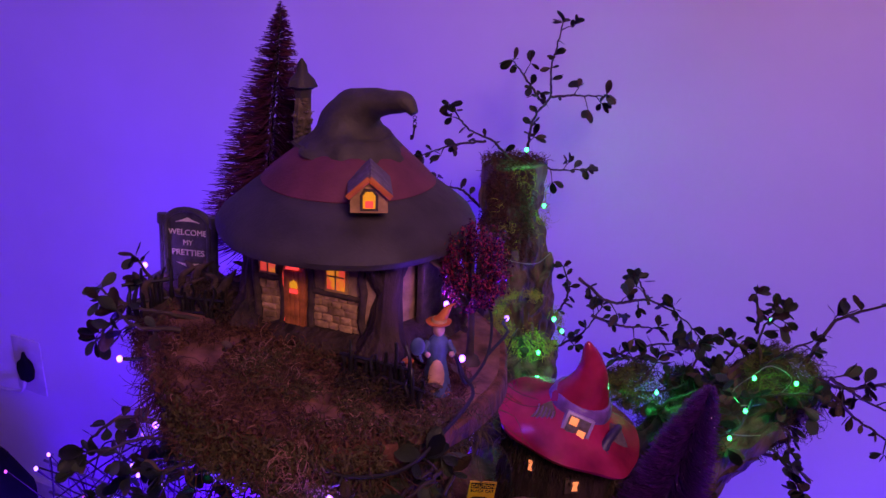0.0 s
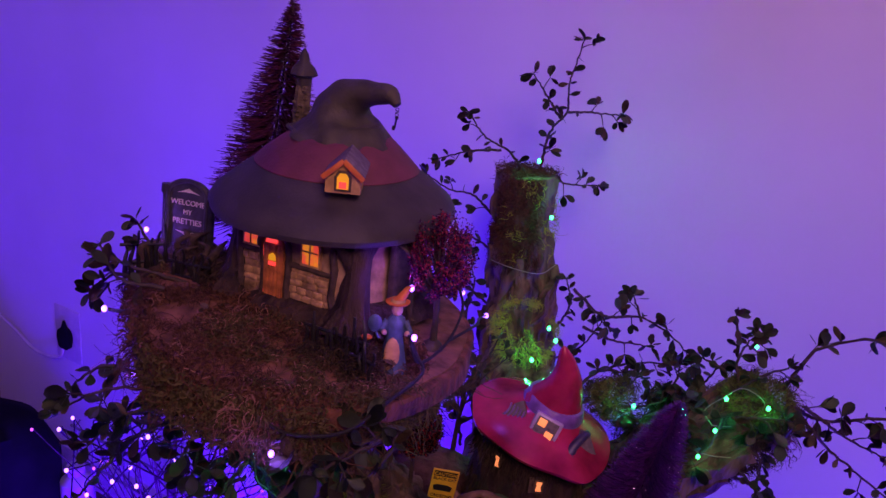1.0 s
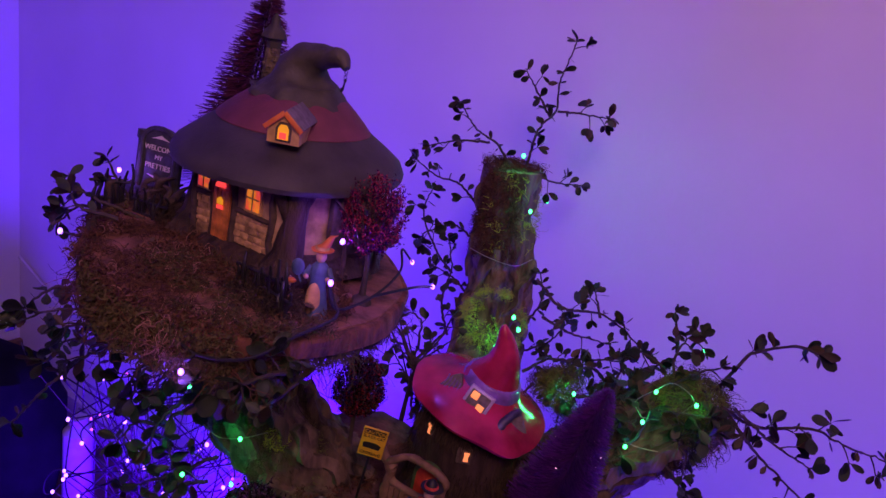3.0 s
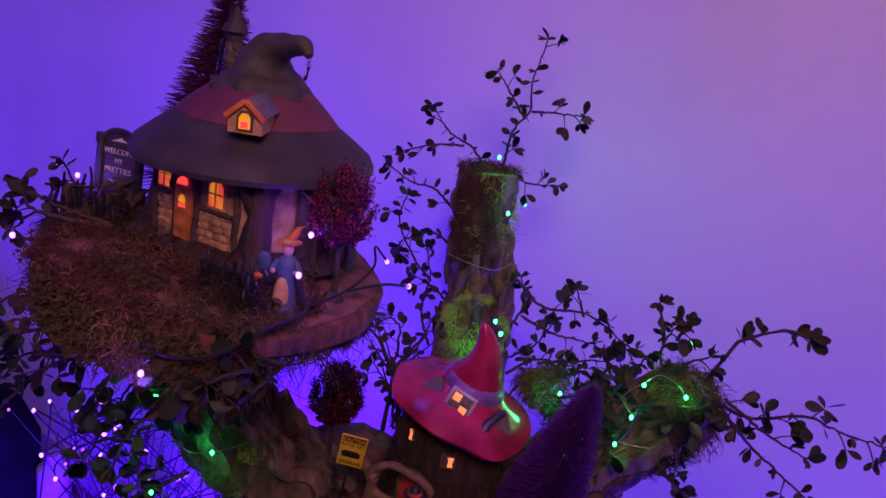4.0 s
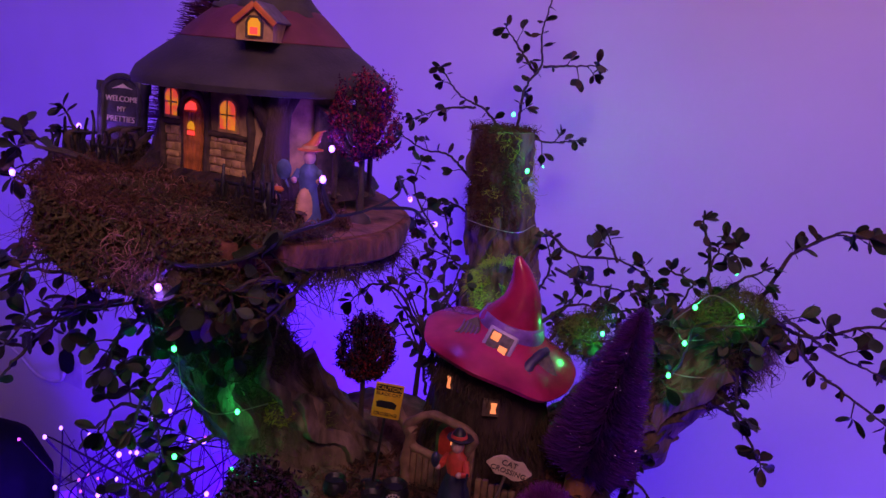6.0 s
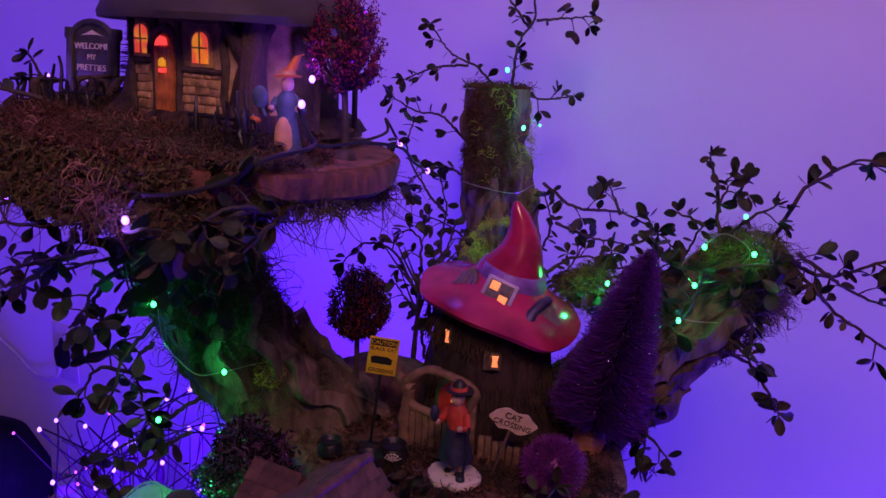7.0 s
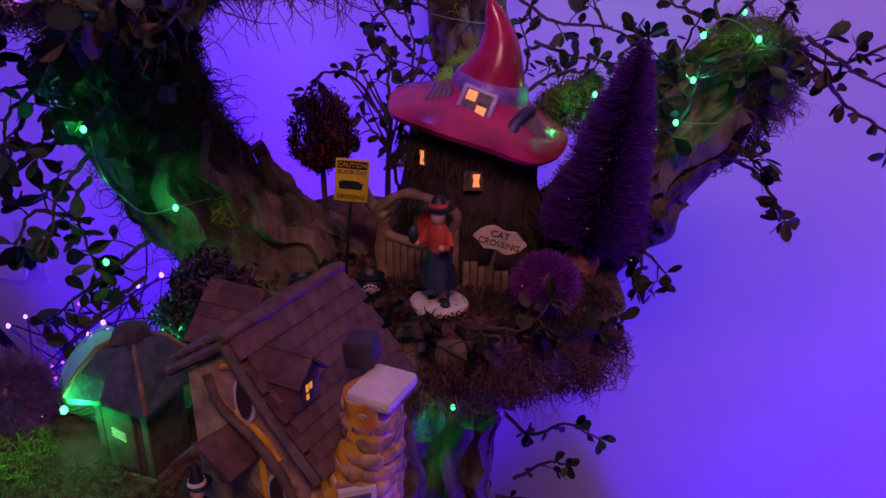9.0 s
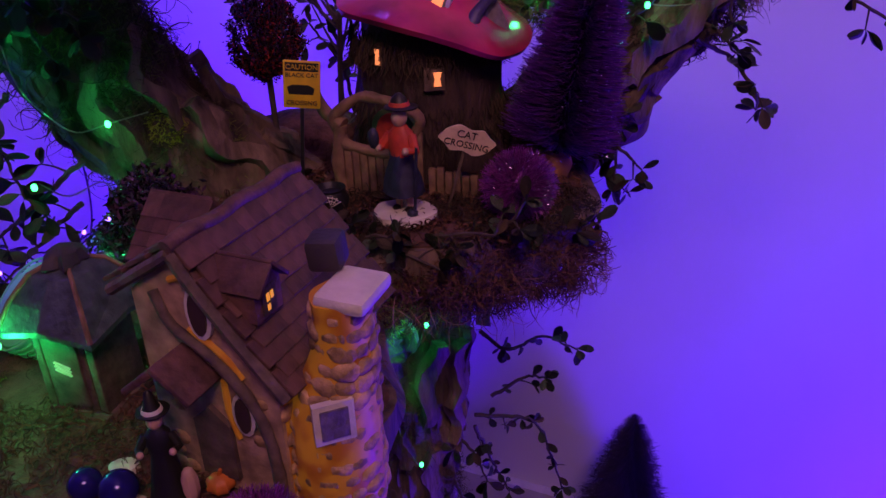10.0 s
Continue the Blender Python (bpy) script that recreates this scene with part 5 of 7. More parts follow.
# stones on the flank and gable
for row in range(8):
    for k in range(10):
        bm = bmesh.new()
        ball(bm, (0.0384, G0 + 0.004 + (k + 0.5 * (row % 2)) * 0.0076 + rng.uniform(-0.001, 0.001), 0.004 + row * 0.0072 + rng.uniform(-0.0008, 0.0008)), rng.uniform(0.0038, 0.0045), 8, (0.4, 1.0, 0.85))
        part("stone", bm, STONETAN, co)
for i in range(26):
    x, z = rng.uniform(-0.022, 0.034), rng.uniform(0.004, 0.070)
    if x > 0.02 and z > 0.06 or abs(x - 0.004) < 0.012:
        continue
    bm = bmesh.new()
    ball(bm, (x, G0 + 0.0004, z), rng.uniform(0.003, 0.005), 8, (1.1, 0.35, 0.85))
    part("stone", bm, STONETAN, co)
# chimney breast of rounded stones with a pale capstone
CX, CY = 0.0565, -0.0155
# the core itself glows amber between the stones; no bulb is inside
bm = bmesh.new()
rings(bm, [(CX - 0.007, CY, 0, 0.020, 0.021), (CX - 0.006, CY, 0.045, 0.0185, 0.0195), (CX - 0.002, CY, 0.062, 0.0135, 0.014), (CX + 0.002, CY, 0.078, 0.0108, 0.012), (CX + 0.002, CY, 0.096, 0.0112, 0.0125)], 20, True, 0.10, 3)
chimney = part("chimney", bm, MORTARGLOW, co, "core of a flared stone chimney, glowing amber in place of light from inside")
for row in range(13):
    z = 0.004 + row * 0.0072
    rr = float(np.interp(z, (0, 0.045, 0.062, 0.078, 0.096), (0.0190, 0.0175, 0.0130, 0.0104, 0.0108)))
    for k in range(int(5.2 * rr / 0.0080) + 1):
        a = -3.4 + (k + 0.5 * (row % 2)) * 0.0080 / rr + rng.uniform(-0.05, 0.05)
        bm = bmesh.new()
        ball(bm, (0, 0, 0), rng.uniform(0.0038, 0.0064), 8, (0.40, 0.95, 0.74))
        for v in bm.verts:
            v.co *= 1 + 0.25 * noise.noise(v.co * 200 + Vector((row, k, 0)))
        bmesh.ops.transform(bm, verts=bm.verts[:], matrix=Matrix.Translation((CX + float(np.interp(z, (0.045, 0.07), (-0.0065, 0.0015))) + rr * math.cos(a), CY + rr * math.sin(a), z)) @ Matrix.Rotation(a, 4, "Z"))
        part("stone", bm, STONETAN, chimney)
bm = bmesh.new()
box(bm, 0.0480, 0.0690, -0.0300, -0.0030, 0.0955, 0.1020, 0.0026, pose(0, 0, 0, 0, 2, 3))
part("capstone", bm, SNOW, chimney, "pale flat capstone")
bm = bmesh.new()
box(bm, -0.008, 0.008, -0.008, 0.008, 0, 0.016, 0.003, Matrix.Translation((0.0480, -0.004, 0.100)) @ pose(0, 0, 0, 4, -4, 12) @ Matrix.Scale(0.85, 4))
part("chimney_pot", bm, HATBLACK, chimney, "dark chimney pot")
win = part("window", prism_bm([(-0.008, -0.009), (0.008, -0.009), (0.008, 0.009), (-0.008, 0.009)], 0.003, Matrix.Translation((0.0610, -0.0325, 0.049)) @ pose(0, 0, 0, 0, 0, 44)), SNOW, co, "square window with a pale frame")
part("pane", prism_bm([(-0.0055, -0.0065), (0.0055, -0.0065), (0.0055, 0.0065), (-0.0055, 0.0065)], 0.003, Matrix.Translation((0.0616, -0.0331, 0.049)) @ pose(0, 0, 0, 0, 0, 44)), SLATE, win)
# roof dormer with an amber light
DM = Matrix.Translation((0.030, -0.021, 0.084)) @ pose(0, 0, 0, 0, 0, 90) @ Matrix.Scale(0.85, 4)
bm = bmesh.new()
prism(bm, [(-0.010, 0), (0.010, 0), (0.010, 0.016), (0.0, 0.026), (-0.010, 0.016)], 0.030, DM)
dormer3 = part("dormer", bm, ROOFBROWN, co, "brown dormer with an amber window")
for s in (-1, 1):
    bm = bmesh.new()
    box(bm, 0, 0.0165, -0.004, 0.030, 0, 0.002, 0.0005, DM @ Matrix.Translation((0, 0, 0.0265)) @ Matrix.Rotation(radians(45 if s > 0 else 135), 4, "Y"))
    part("roof_slope", bm, ROOFBROWN, dormer3)
bm = bmesh.new()
box(bm, -0.0052, 0.0052, -0.0008, 0.002, 0.0015, 0.0150, 0.0006, DM)
part("window_frame", bm, TIMBER, dormer3)
for x, z0, z1 in ((-0.0014, 0.0035, 0.0065), (-0.0014, 0.0080, 0.0120), (0.0016, 0.0085, 0.0120)):
    part("pane", prism_bm([(x - 0.0010, z0), (x + 0.0010, z0), (x + 0.0010, z1), (x - 0.0010, z1)], 0.002, DM @ Matrix.Translation((0, -0.0012, 0))), WINYELLOW, dormer3, "amber glowing pane")

# ---- outhouse ----
oh = thing("outhouse", (-0.036, 0.372, 1.006), "small grey wooden outhouse with a teal flared roof", "model outhouse", turn=-14)
oh.scale = (0.88, 0.88, 0.90)
bm = bmesh.new()
box(bm, -0.021, 0.021, -0.020, 0.020, -0.002, 0.006, 0.002)
part("plinth", bm, GREYWOOD, oh)
bm = bmesh.new()
box(bm, -0.0185, 0.0185, -0.0175, 0.0175, 0.004, 0.064, 0.002)
part("body", bm, GREYWOOD, oh)
for i in range(7):
    bm = bmesh.new()
    x = -0.0165 + i * 0.0055
    box(bm, x - 0.0024, x + 0.0024, -0.0190, -0.016, 0.006, 0.058, 0.0005)
    part("board", bm, GREYWOOD, oh)
bm = bmesh.new()
box(bm, -0.010, 0.010, -0.0208, -0.018, 0.010, 0.052, 0.001)
dr = part("door", bm, GREYWOOD, oh)
for i in range(3):
    bm = bmesh.new()
    box(bm, -0.006, 0.004, -0.0218, -0.0205, -0.0005, 0.0005, 0, Matrix.Translation((0, 0, 0.036 - i * 0.0022)) @ Matrix.Rotation(radians(18), 4, "Y"))
    part("written_bar", bm, CREAM, dr)
bm = bmesh.new()
N = 4
loops = []
for r, z in ((0.019, 0.060), (0.034, 0.060), (0.034, 0.063), (0.026, 0.072), (0.016, 0.084), (0.004, 0.089)):
    loop = []
    for k in range(8):
        a = k * math.pi / 4
        q = r * (1.25 if k % 2 else 0.98)
        loop.append(bm.verts.new((q * math.cos(a) * 0.95, q * math.sin(a) * 0.95, z - (0.006 if k % 2 and 0.061 > z or (k % 2 and r == 0.034) else 0))))
    loops.append(loop)
for a, b in zip(loops, loops[1:]):
    for k in range(8):
        bm.faces.new((a[k], a[(k + 1) % 8], b[(k + 1) % 8], b[k]))
bm.faces.new(loops[0][::-1])
bm.faces.new(loops[-1])
part("roof", bm, ROOFTEAL, oh, "flared teal roof", smooth=False)
for k in range(1, 8, 2):
    a = k * math.pi / 4
    bm = bmesh.new()
    tube(bm, [(1.25 * 0.95 * r * math.cos(a), 1.25 * 0.95 * r * math.sin(a), z + 0.001) for r, z in ((0.0345, 0.057), (0.026, 0.072), (0.016, 0.084), (0.004, 0.089))], [0.0016, 0.0012], 6)
    part("hip", bm, GATETAN, oh)
bm = bmesh.new()
rings(bm, [(0, 0, 0.084, 0.008, 0.008), (0, 0, 0.088, 0.012, 0.012), (0, 0, 0.094, 0.009, 0.009), (0, 0, 0.097, 0.003, 0.003)], 20, True, 0.5, 3)
part("finial", bm, HATBLACK, oh, "dark lumpy finial")

# ---- ribbed translucent cap behind the outhouse ----
cap = thing("ribbed_cap", (-0.092, 0.425, 1.030), "ribbed round plastic cap lit green by a fairy light", "cap", lean=-35, leany=30)
bm = bmesh.new()
rings(bm, [(0, 0, -0.012, 0.026, 0.026), (0, 0, 0.0, 0.027, 0.027), (0, 0, 0.006, 0.025, 0.025), (0, 0, 0.010, 0.018, 0.018), (0, 0, 0.011, 0.006, 0.006)], 48)
part("shell", bm, GREENCAP, cap)
for i in range(5):
    bm = bmesh.new()
    z = -0.010 + i * 0.004
    tube(bm, [(0.0272 * math.cos(t), 0.0272 * math.sin(t), z) for t in np.linspace(0, 6.2832, 40)], [0.0008, 0.0008], 5)
    part("rib", bm, GREENCAP, cap)
for x, y, r in ((-0.012, 0.300, 0.0075), (0.004, 0.296, 0.0085)):
    bm = bmesh.new()
    ball(bm, (0, 0, r), r, 20)
    ob = part("glass_bauble", bm, BLUEBALL)
    ob.location = (x, y, 1.008)
    tagged(ob, "small shiny dark blue bauble on the moss", "bauble", "blue baubles")
for x, y, r, mm in ((0.044, 0.303, 0.006, ORANGE), (0.034, 0.287, 0.0048, SNOW), (0.045, 0.285, 0.004, TERRA)):
    bm = bmesh.new()
    ball(bm, (0, 0, r * 0.8), r, 16, (1, 1, 0.8))
    for v in bm.verts:
        a = math.atan2(v.co.y, v.co.x)
        v.co.x *= 1 + 0.08 * math.cos(8 * a)
        v.co.y *= 1 + 0.08 * math.cos(8 * a)
    tube(bm, [(0, 0, r * 1.5), (0.001, 0, r * 2.0)], [r * 0.2, r * 0.12], 6)
    ob = part("mini_pumpkin", bm, mm)
    ob.location = (x, y, 1.008)
    tagged(ob, "tiny ribbed pumpkin by the cottage door", "pumpkin", "tiny pumpkins")
for x, y, r in ((0.010, 0.292, 0.010), (0.026, 0.282, 0.008), (-0.004, 0.318, 0.007)):
    bm = bmesh.new()
    rings(bm, [(0, 0, 0, r, r * 0.8), (0, 0, 0.003, r * 0.95, r * 0.75), (0, 0, 0.0038, r * 0.7, r * 0.55)], 18, True, 0.25, 2)
    ob = part("stepping_stone", bm, SNOW)
    ob.location = (x, y, 1.007)
    tagged(ob, "flat pale stepping stone at the cottage door", "stone", "stepping stones")

# ---- leafy sprigs ----


def leaf_mesh(material, fold, bend, wide=0.27, full=0.58):
    """One leaf, about 1 long, along +y from its stalk, widest at full of its length, thickened a little."""
    bm = bmesh.new()
    rows = []
    for i in range(8):
        t = i / 7
        w = 0.014 if t < 0.1 else wide * max(0.05, math.sin(math.pi * (t - 0.08) ** (math.log(0.5) / math.log(full)))) ** 0.8
        z = -bend * t * t + 0.03 * math.sin(t * 7)
        rows.append([bm.verts.new((-w, t, z + fold * w)), bm.verts.new((-w * 0.5, t + 0.012, z + fold * w * 0.35)), bm.verts.new((0, t, z)), bm.verts.new((w * 0.5, t + 0.012, z + fold * w * 0.35)), bm.verts.new((w, t, z + fold * w))])
    for a, b in zip(rows, rows[1:]):
        for k in range(4):
            bm.faces.new((a[k], a[k + 1], b[k + 1], b[k]))
    bmesh.ops.solidify(bm, geom=bm.faces[:], thickness=0.02)
    me = mesh_of("leaf", bm, material)
    shade(me, 60)
    return me


LEAVES = [leaf_mesh(LEAF, 0.35, 0.10), leaf_mesh(LEAF, 0.15, 0.28, 0.30), leaf_mesh(LEAFB, 0.25, 0.18, 0.24)]
lr = random.Random(11)


def put_leaf(ob, p, d, size, spread):
    a = lr.uniform(0, 6.2832)
    s = d.orthogonal().normalized()
    out = s * math.cos(a) + d.cross(s) * math.sin(a)
    y = (d * (1.2 - spread) + out * spread + Vector((lr.gauss(0, 0.15), lr.gauss(0, 0.15), lr.gauss(0, 0.15)))).normalized()
    z = Vector((lr.gauss(0, 0.45), -0.5 + lr.gauss(0, 0.45), 0.8 + lr.gauss(0, 0.45)))
    x = y.cross(z).normalized()
    z = x.cross(y)
    f = new("leaf", lr.choice(LEAVES))
    f.parent = ob
    k = size * lr.uniform(0.8, 1.45)
    f.matrix_basis = Matrix.Translation(p) @ Matrix((x, y, z)).transposed().to_4x4() @ Matrix.Diagonal((k, k, k, 1))


def sprig(pts, size, every=0.0125):
    """A twig with leaves in pairs and short side twigs that end in rosettes."""
    ob = thing("leafy_sprig", pts[0], "artificial twig with dark green oval leaves on the display tree", "foliage", "leafy sprigs")
    o = Vector(pts[0])
    line = smooth_line([Vector(p) - o for p in pts], 0.004)
    for i in range(1, len(line) - 1):
        line[i] += Vector((lr.gauss(0, 0.0005), lr.gauss(0, 0.0005), lr.gauss(0, 0.0005)))
    bm = bmesh.new()
    tube(bm, line, [0.0019, 0.0008], 6, 0.25, 200)
    step, last, twigs = 0.0, line[0], []
    for i in range(2, len(line)):
        step += (line[i] - last).length
        last = line[i]
        d = (line[i] - line[i - 1]).normalized()
        if i == len(line) - 1:
            for k in range(6):
                put_leaf(ob, line[i], d, size, lr.uniform(0.5, 1.0))
        elif step > every:
            step = 0
            if lr.random() < 0.45:
                side = d.orthogonal().normalized()
                side = Matrix.Rotation(lr.uniform(0, 6.2832), 3, d) @ side
                e = line[i] + (d * 0.6 + side).normalized() * size * lr.uniform(0.7, 1.3)
                twigs.append([line[i], line[i].lerp(e, 0.5) + Vector((0, 0, 0.001)), e])
                for k in range(lr.choice((3, 4, 5))):
                    put_leaf(ob, e, (e - line[i]).normalized(), size, lr.uniform(0.4, 1.0))
            else:
                for k in range(lr.choice((1, 2, 2, 3))):
                    put_leaf(ob, line[i], d, size * 0.9, lr.uniform(0.7, 1.1))
    for q in twigs:
        tube(bm, q, [0.0008, 0.0005], 5)
    part("stem", bm, STEM, ob)
    return ob


sprig([(0.115, 0.941, 1.317), (0.119, 0.939, 1.365), (0.136, 0.932, 1.395), (0.133, 0.922, 1.429), (0.142, 0.924, 1.481)], 0.0135)
sprig([(0.130, 0.942, 1.384), (0.113, 0.939, 1.406), (0.089, 0.937, 1.435)], 0.0135)
sprig([(0.138, 0.942, 1.393), (0.167, 0.941, 1.396), (0.202, 0.924, 1.400)], 0.0135)
sprig([(0.094, 0.921, 1.317), (0.070, 0.935, 1.337), (0.038, 0.937, 1.352), (0.016, 0.918, 1.383)], 0.0135)
sprig([(0.062, 0.929, 1.338), (0.026, 0.922, 1.334), (-0.015, 0.929, 1.317)], 0.0135)
sprig([(0.120, 0.934, 1.313), (0.151, 0.939, 1.303), (0.188, 0.924, 1.309)], 0.0135)
sprig([(0.060, 0.941, 1.249), (0.034, 0.922, 1.277), (0.003, 0.920, 1.281), (-0.029, 0.919, 1.298)], 0.0135)
sprig([(0.062, 0.928, 1.207), (0.035, 0.942, 1.213), (0.000, 0.929, 1.197), (-0.003, 0.942, 1.176)], 0.0135)
sprig([(0.073, 0.928, 1.125), (0.044, 0.942, 1.140), (0.022, 0.941, 1.148)], 0.0135)
sprig([(0.161, 0.766, 1.229), (0.195, 0.748, 1.210), (0.239, 0.771, 1.204), (0.279, 0.765, 1.187), (0.305, 0.758, 1.162)], 0.0135)
sprig([(0.239, 0.758, 1.204), (0.228, 0.772, 1.228)], 0.0135)
sprig([(0.176, 0.749, 1.193), (0.213, 0.753, 1.180), (0.257, 0.769, 1.172)], 0.0135)
sprig([(0.273, 0.762, 1.185), (0.266, 0.761, 1.203)], 0.0135)
sprig([(0.200, 0.748, 1.144), (0.243, 0.772, 1.146), (0.272, 0.756, 1.159)], 0.0135)
sprig([(0.305, 0.637, 1.235), (0.297, 0.625, 1.262), (0.288, 0.619, 1.282)], 0.0105)
sprig([(0.292, 0.622, 1.226), (0.270, 0.624, 1.235)], 0.0105)
sprig([(0.315, 0.639, 1.244), (0.317, 0.618, 1.266)], 0.0105)
sprig([(0.340, 0.610, 1.219), (0.351, 0.612, 1.242), (0.360, 0.610, 1.264), (0.386, 0.589, 1.289), (0.406, 0.590, 1.286)], 0.0135)
sprig([(0.346, 0.594, 1.214), (0.386, 0.611, 1.195), (0.423, 0.590, 1.217), (0.452, 0.588, 1.210), (0.490, 0.589, 1.204)], 0.0135)
sprig([(0.344, 0.609, 1.214), (0.379, 0.601, 1.184), (0.398, 0.608, 1.166), (0.431, 0.600, 1.146), (0.464, 0.592, 1.128)], 0.0135)
sprig([(0.357, 0.593, 1.216), (0.402, 0.598, 1.188), (0.435, 0.590, 1.178)], 0.0135)
sprig([(0.313, 0.599, 1.132), (0.341, 0.607, 1.115), (0.354, 0.588, 1.097), (0.366, 0.612, 1.076)], 0.0125)
sprig([(0.242, 0.582, 1.096), (0.258, 0.579, 1.069), (0.258, 0.577, 1.030)], 0.012)
sprig([(0.246, 0.574, 1.077), (0.275, 0.565, 1.049)], 0.012)
sprig([(0.245, 0.582, 1.068), (0.252, 0.581, 1.039)], 0.012)
sprig([(0.161, 0.612, 0.889), (0.185, 0.595, 0.881), (0.213, 0.603, 0.888), (0.244, 0.609, 0.870)], 0.0105)
sprig([(0.170, 0.603, 0.827), (0.200, 0.610, 0.842), (0.215, 0.588, 0.856)], 0.0105)
sprig([(0.155, 0.589, 0.818), (0.205, 0.596, 0.805), (0.224, 0.590, 0.766), (0.234, 0.592, 0.729)], 0.0105)
sprig([(0.155, 0.589, 0.806), (0.170, 0.589, 0.767), (0.186, 0.593, 0.726)], 0.0105)
sprig([(-0.141, 0.448, 1.231), (-0.170, 0.461, 1.223), (-0.206, 0.450, 1.224), (-0.242, 0.439, 1.205)], 0.013)
sprig([(-0.130, 0.438, 1.214), (-0.179, 0.458, 1.189), (-0.210, 0.443, 1.156), (-0.241, 0.439, 1.113)], 0.013)
sprig([(-0.165, 0.460, 1.308), (-0.189, 0.448, 1.316), (-0.206, 0.462, 1.319)], 0.013)
sprig([(-0.126, 0.448, 1.213), (-0.175, 0.452, 1.199), (-0.212, 0.472, 1.184), (-0.234, 0.468, 1.158)], 0.0135)
sprig([(-0.179, 0.449, 1.242), (-0.210, 0.452, 1.242), (-0.239, 0.450, 1.216)], 0.0135)
sprig([(-0.108, 0.470, 1.205), (-0.135, 0.456, 1.183), (-0.141, 0.452, 1.159)], 0.0135)
sprig([(-0.112, 0.511, 1.176), (-0.140, 0.508, 1.191), (-0.169, 0.494, 1.187), (-0.215, 0.500, 1.170)], 0.0145)
sprig([(-0.117, 0.493, 1.166), (-0.122, 0.496, 1.184)], 0.0145)
sprig([(-0.150, 0.491, 1.174), (-0.172, 0.490, 1.135)], 0.0145)
sprig([(-0.112, 0.488, 1.135), (-0.129, 0.496, 1.113), (-0.120, 0.490, 1.069)], 0.0145)
sprig([(-0.131, 0.512, 1.095), (-0.153, 0.489, 1.111), (-0.173, 0.488, 1.086)], 0.0145)
sprig([(-0.082, 0.498, 1.090), (-0.128, 0.496, 1.055), (-0.177, 0.509, 1.017)], 0.0145)
sprig([(-0.088, 0.495, 1.063), (-0.121, 0.508, 1.037), (-0.151, 0.493, 1.010)], 0.0145)
sprig([(0.050, 0.691, 1.121), (0.028, 0.690, 1.163), (0.001, 0.678, 1.174), (-0.020, 0.680, 1.154)], 0.0105)
sprig([(0.053, 0.678, 1.137), (0.051, 0.691, 1.175), (0.041, 0.683, 1.190)], 0.0105)
sprig([(0.055, 0.668, 1.143), (0.075, 0.682, 1.171), (0.084, 0.679, 1.198)], 0.0105)
sprig([(0.181, 0.668, 1.152), (0.173, 0.674, 1.130)], 0.0105)
sprig([(0.168, 0.668, 1.162), (0.192, 0.686, 1.174), (0.217, 0.689, 1.176)], 0.0105)
sprig([(-0.017, 0.383, 1.253), (-0.002, 0.386, 1.277), (0.011, 0.384, 1.270)], 0.013)
sprig([(-0.014, 0.393, 1.249), (-0.034, 0.396, 1.274)], 0.013)
sprig([(-0.012, 0.373, 1.246), (0.004, 0.385, 1.258)], 0.013)
sprig([(-0.165, 0.50, 1.296), (-0.190, 0.49, 1.306), (-0.210, 0.487, 1.312), (-0.228, 0.49, 1.322)], 0.012)
sprig([(-0.200, 0.50, 1.290), (-0.222, 0.50, 1.296), (-0.236, 0.49, 1.282)], 0.012)
sprig([(-0.195, 0.53, 1.296), (-0.206, 0.525, 1.315), (-0.214, 0.52, 1.334)], 0.010)
sprig([(0.22, 0.66, 1.13), (0.25, 0.64, 1.165), (0.275, 0.62, 1.195)], 0.013)
sprig([(0.25, 0.68, 1.14), (0.28, 0.66, 1.18), (0.295, 0.64, 1.225)], 0.013)
sprig([(0.30, 0.60, 1.17), (0.325, 0.585, 1.185), (0.345, 0.58, 1.195)], 0.013)
sprig([(0.30, 0.60, 1.15), (0.32, 0.585, 1.14), (0.335, 0.58, 1.125)], 0.012)
sprig([(0.31, 0.62, 1.205), (0.30, 0.62, 1.235), (0.305, 0.62, 1.26)], 0.012)
sprig([(-0.10, 0.50, 1.235), (-0.085, 0.47, 1.215), (-0.075, 0.465, 1.19)], 0.013)
sprig([(-0.08, 0.49, 1.24), (-0.06, 0.465, 1.225), (-0.055, 0.47, 1.20)], 0.013)
sprig([(-0.12, 0.50, 1.235), (-0.125, 0.48, 1.205), (-0.115, 0.475, 1.175)], 0.012)
sprig([(-0.09, 0.51, 1.20), (-0.07, 0.485, 1.185), (-0.06, 0.485, 1.165)], 0.011)
sprig([(0.02, 0.40, 1.26), (0.0, 0.375, 1.262), (-0.015, 0.37, 1.25)], 0.013)
sprig([(0.13, 0.475, 1.044), (0.15, 0.465, 1.050), (0.168, 0.470, 1.046)], 0.011)
sprig([(0.16, 0.485, 1.044), (0.178, 0.468, 1.056), (0.185, 0.465, 1.070)], 0.011)
sprig([(0.10, 0.470, 1.040), (0.118, 0.458, 1.040), (0.135, 0.455, 1.032)], 0.011)
sprig([(0.20, 0.50, 1.040), (0.222, 0.505, 1.038), (0.238, 0.52, 1.030)], 0.011)
sprig([(0.075, 0.475, 1.040), (0.082, 0.462, 1.050), (0.085, 0.46, 1.060)], 0.009)
sprig([(0.12, 0.60, 0.80), (0.15, 0.58, 0.79), (0.165, 0.57, 0.76)], 0.012)
sprig([(0.12, 0.60, 0.78), (0.14, 0.57, 0.75), (0.145, 0.56, 0.72)], 0.012)
sprig([(0.20, 0.68, 1.14), (0.215, 0.665, 1.165), (0.225, 0.66, 1.19)], 0.012)
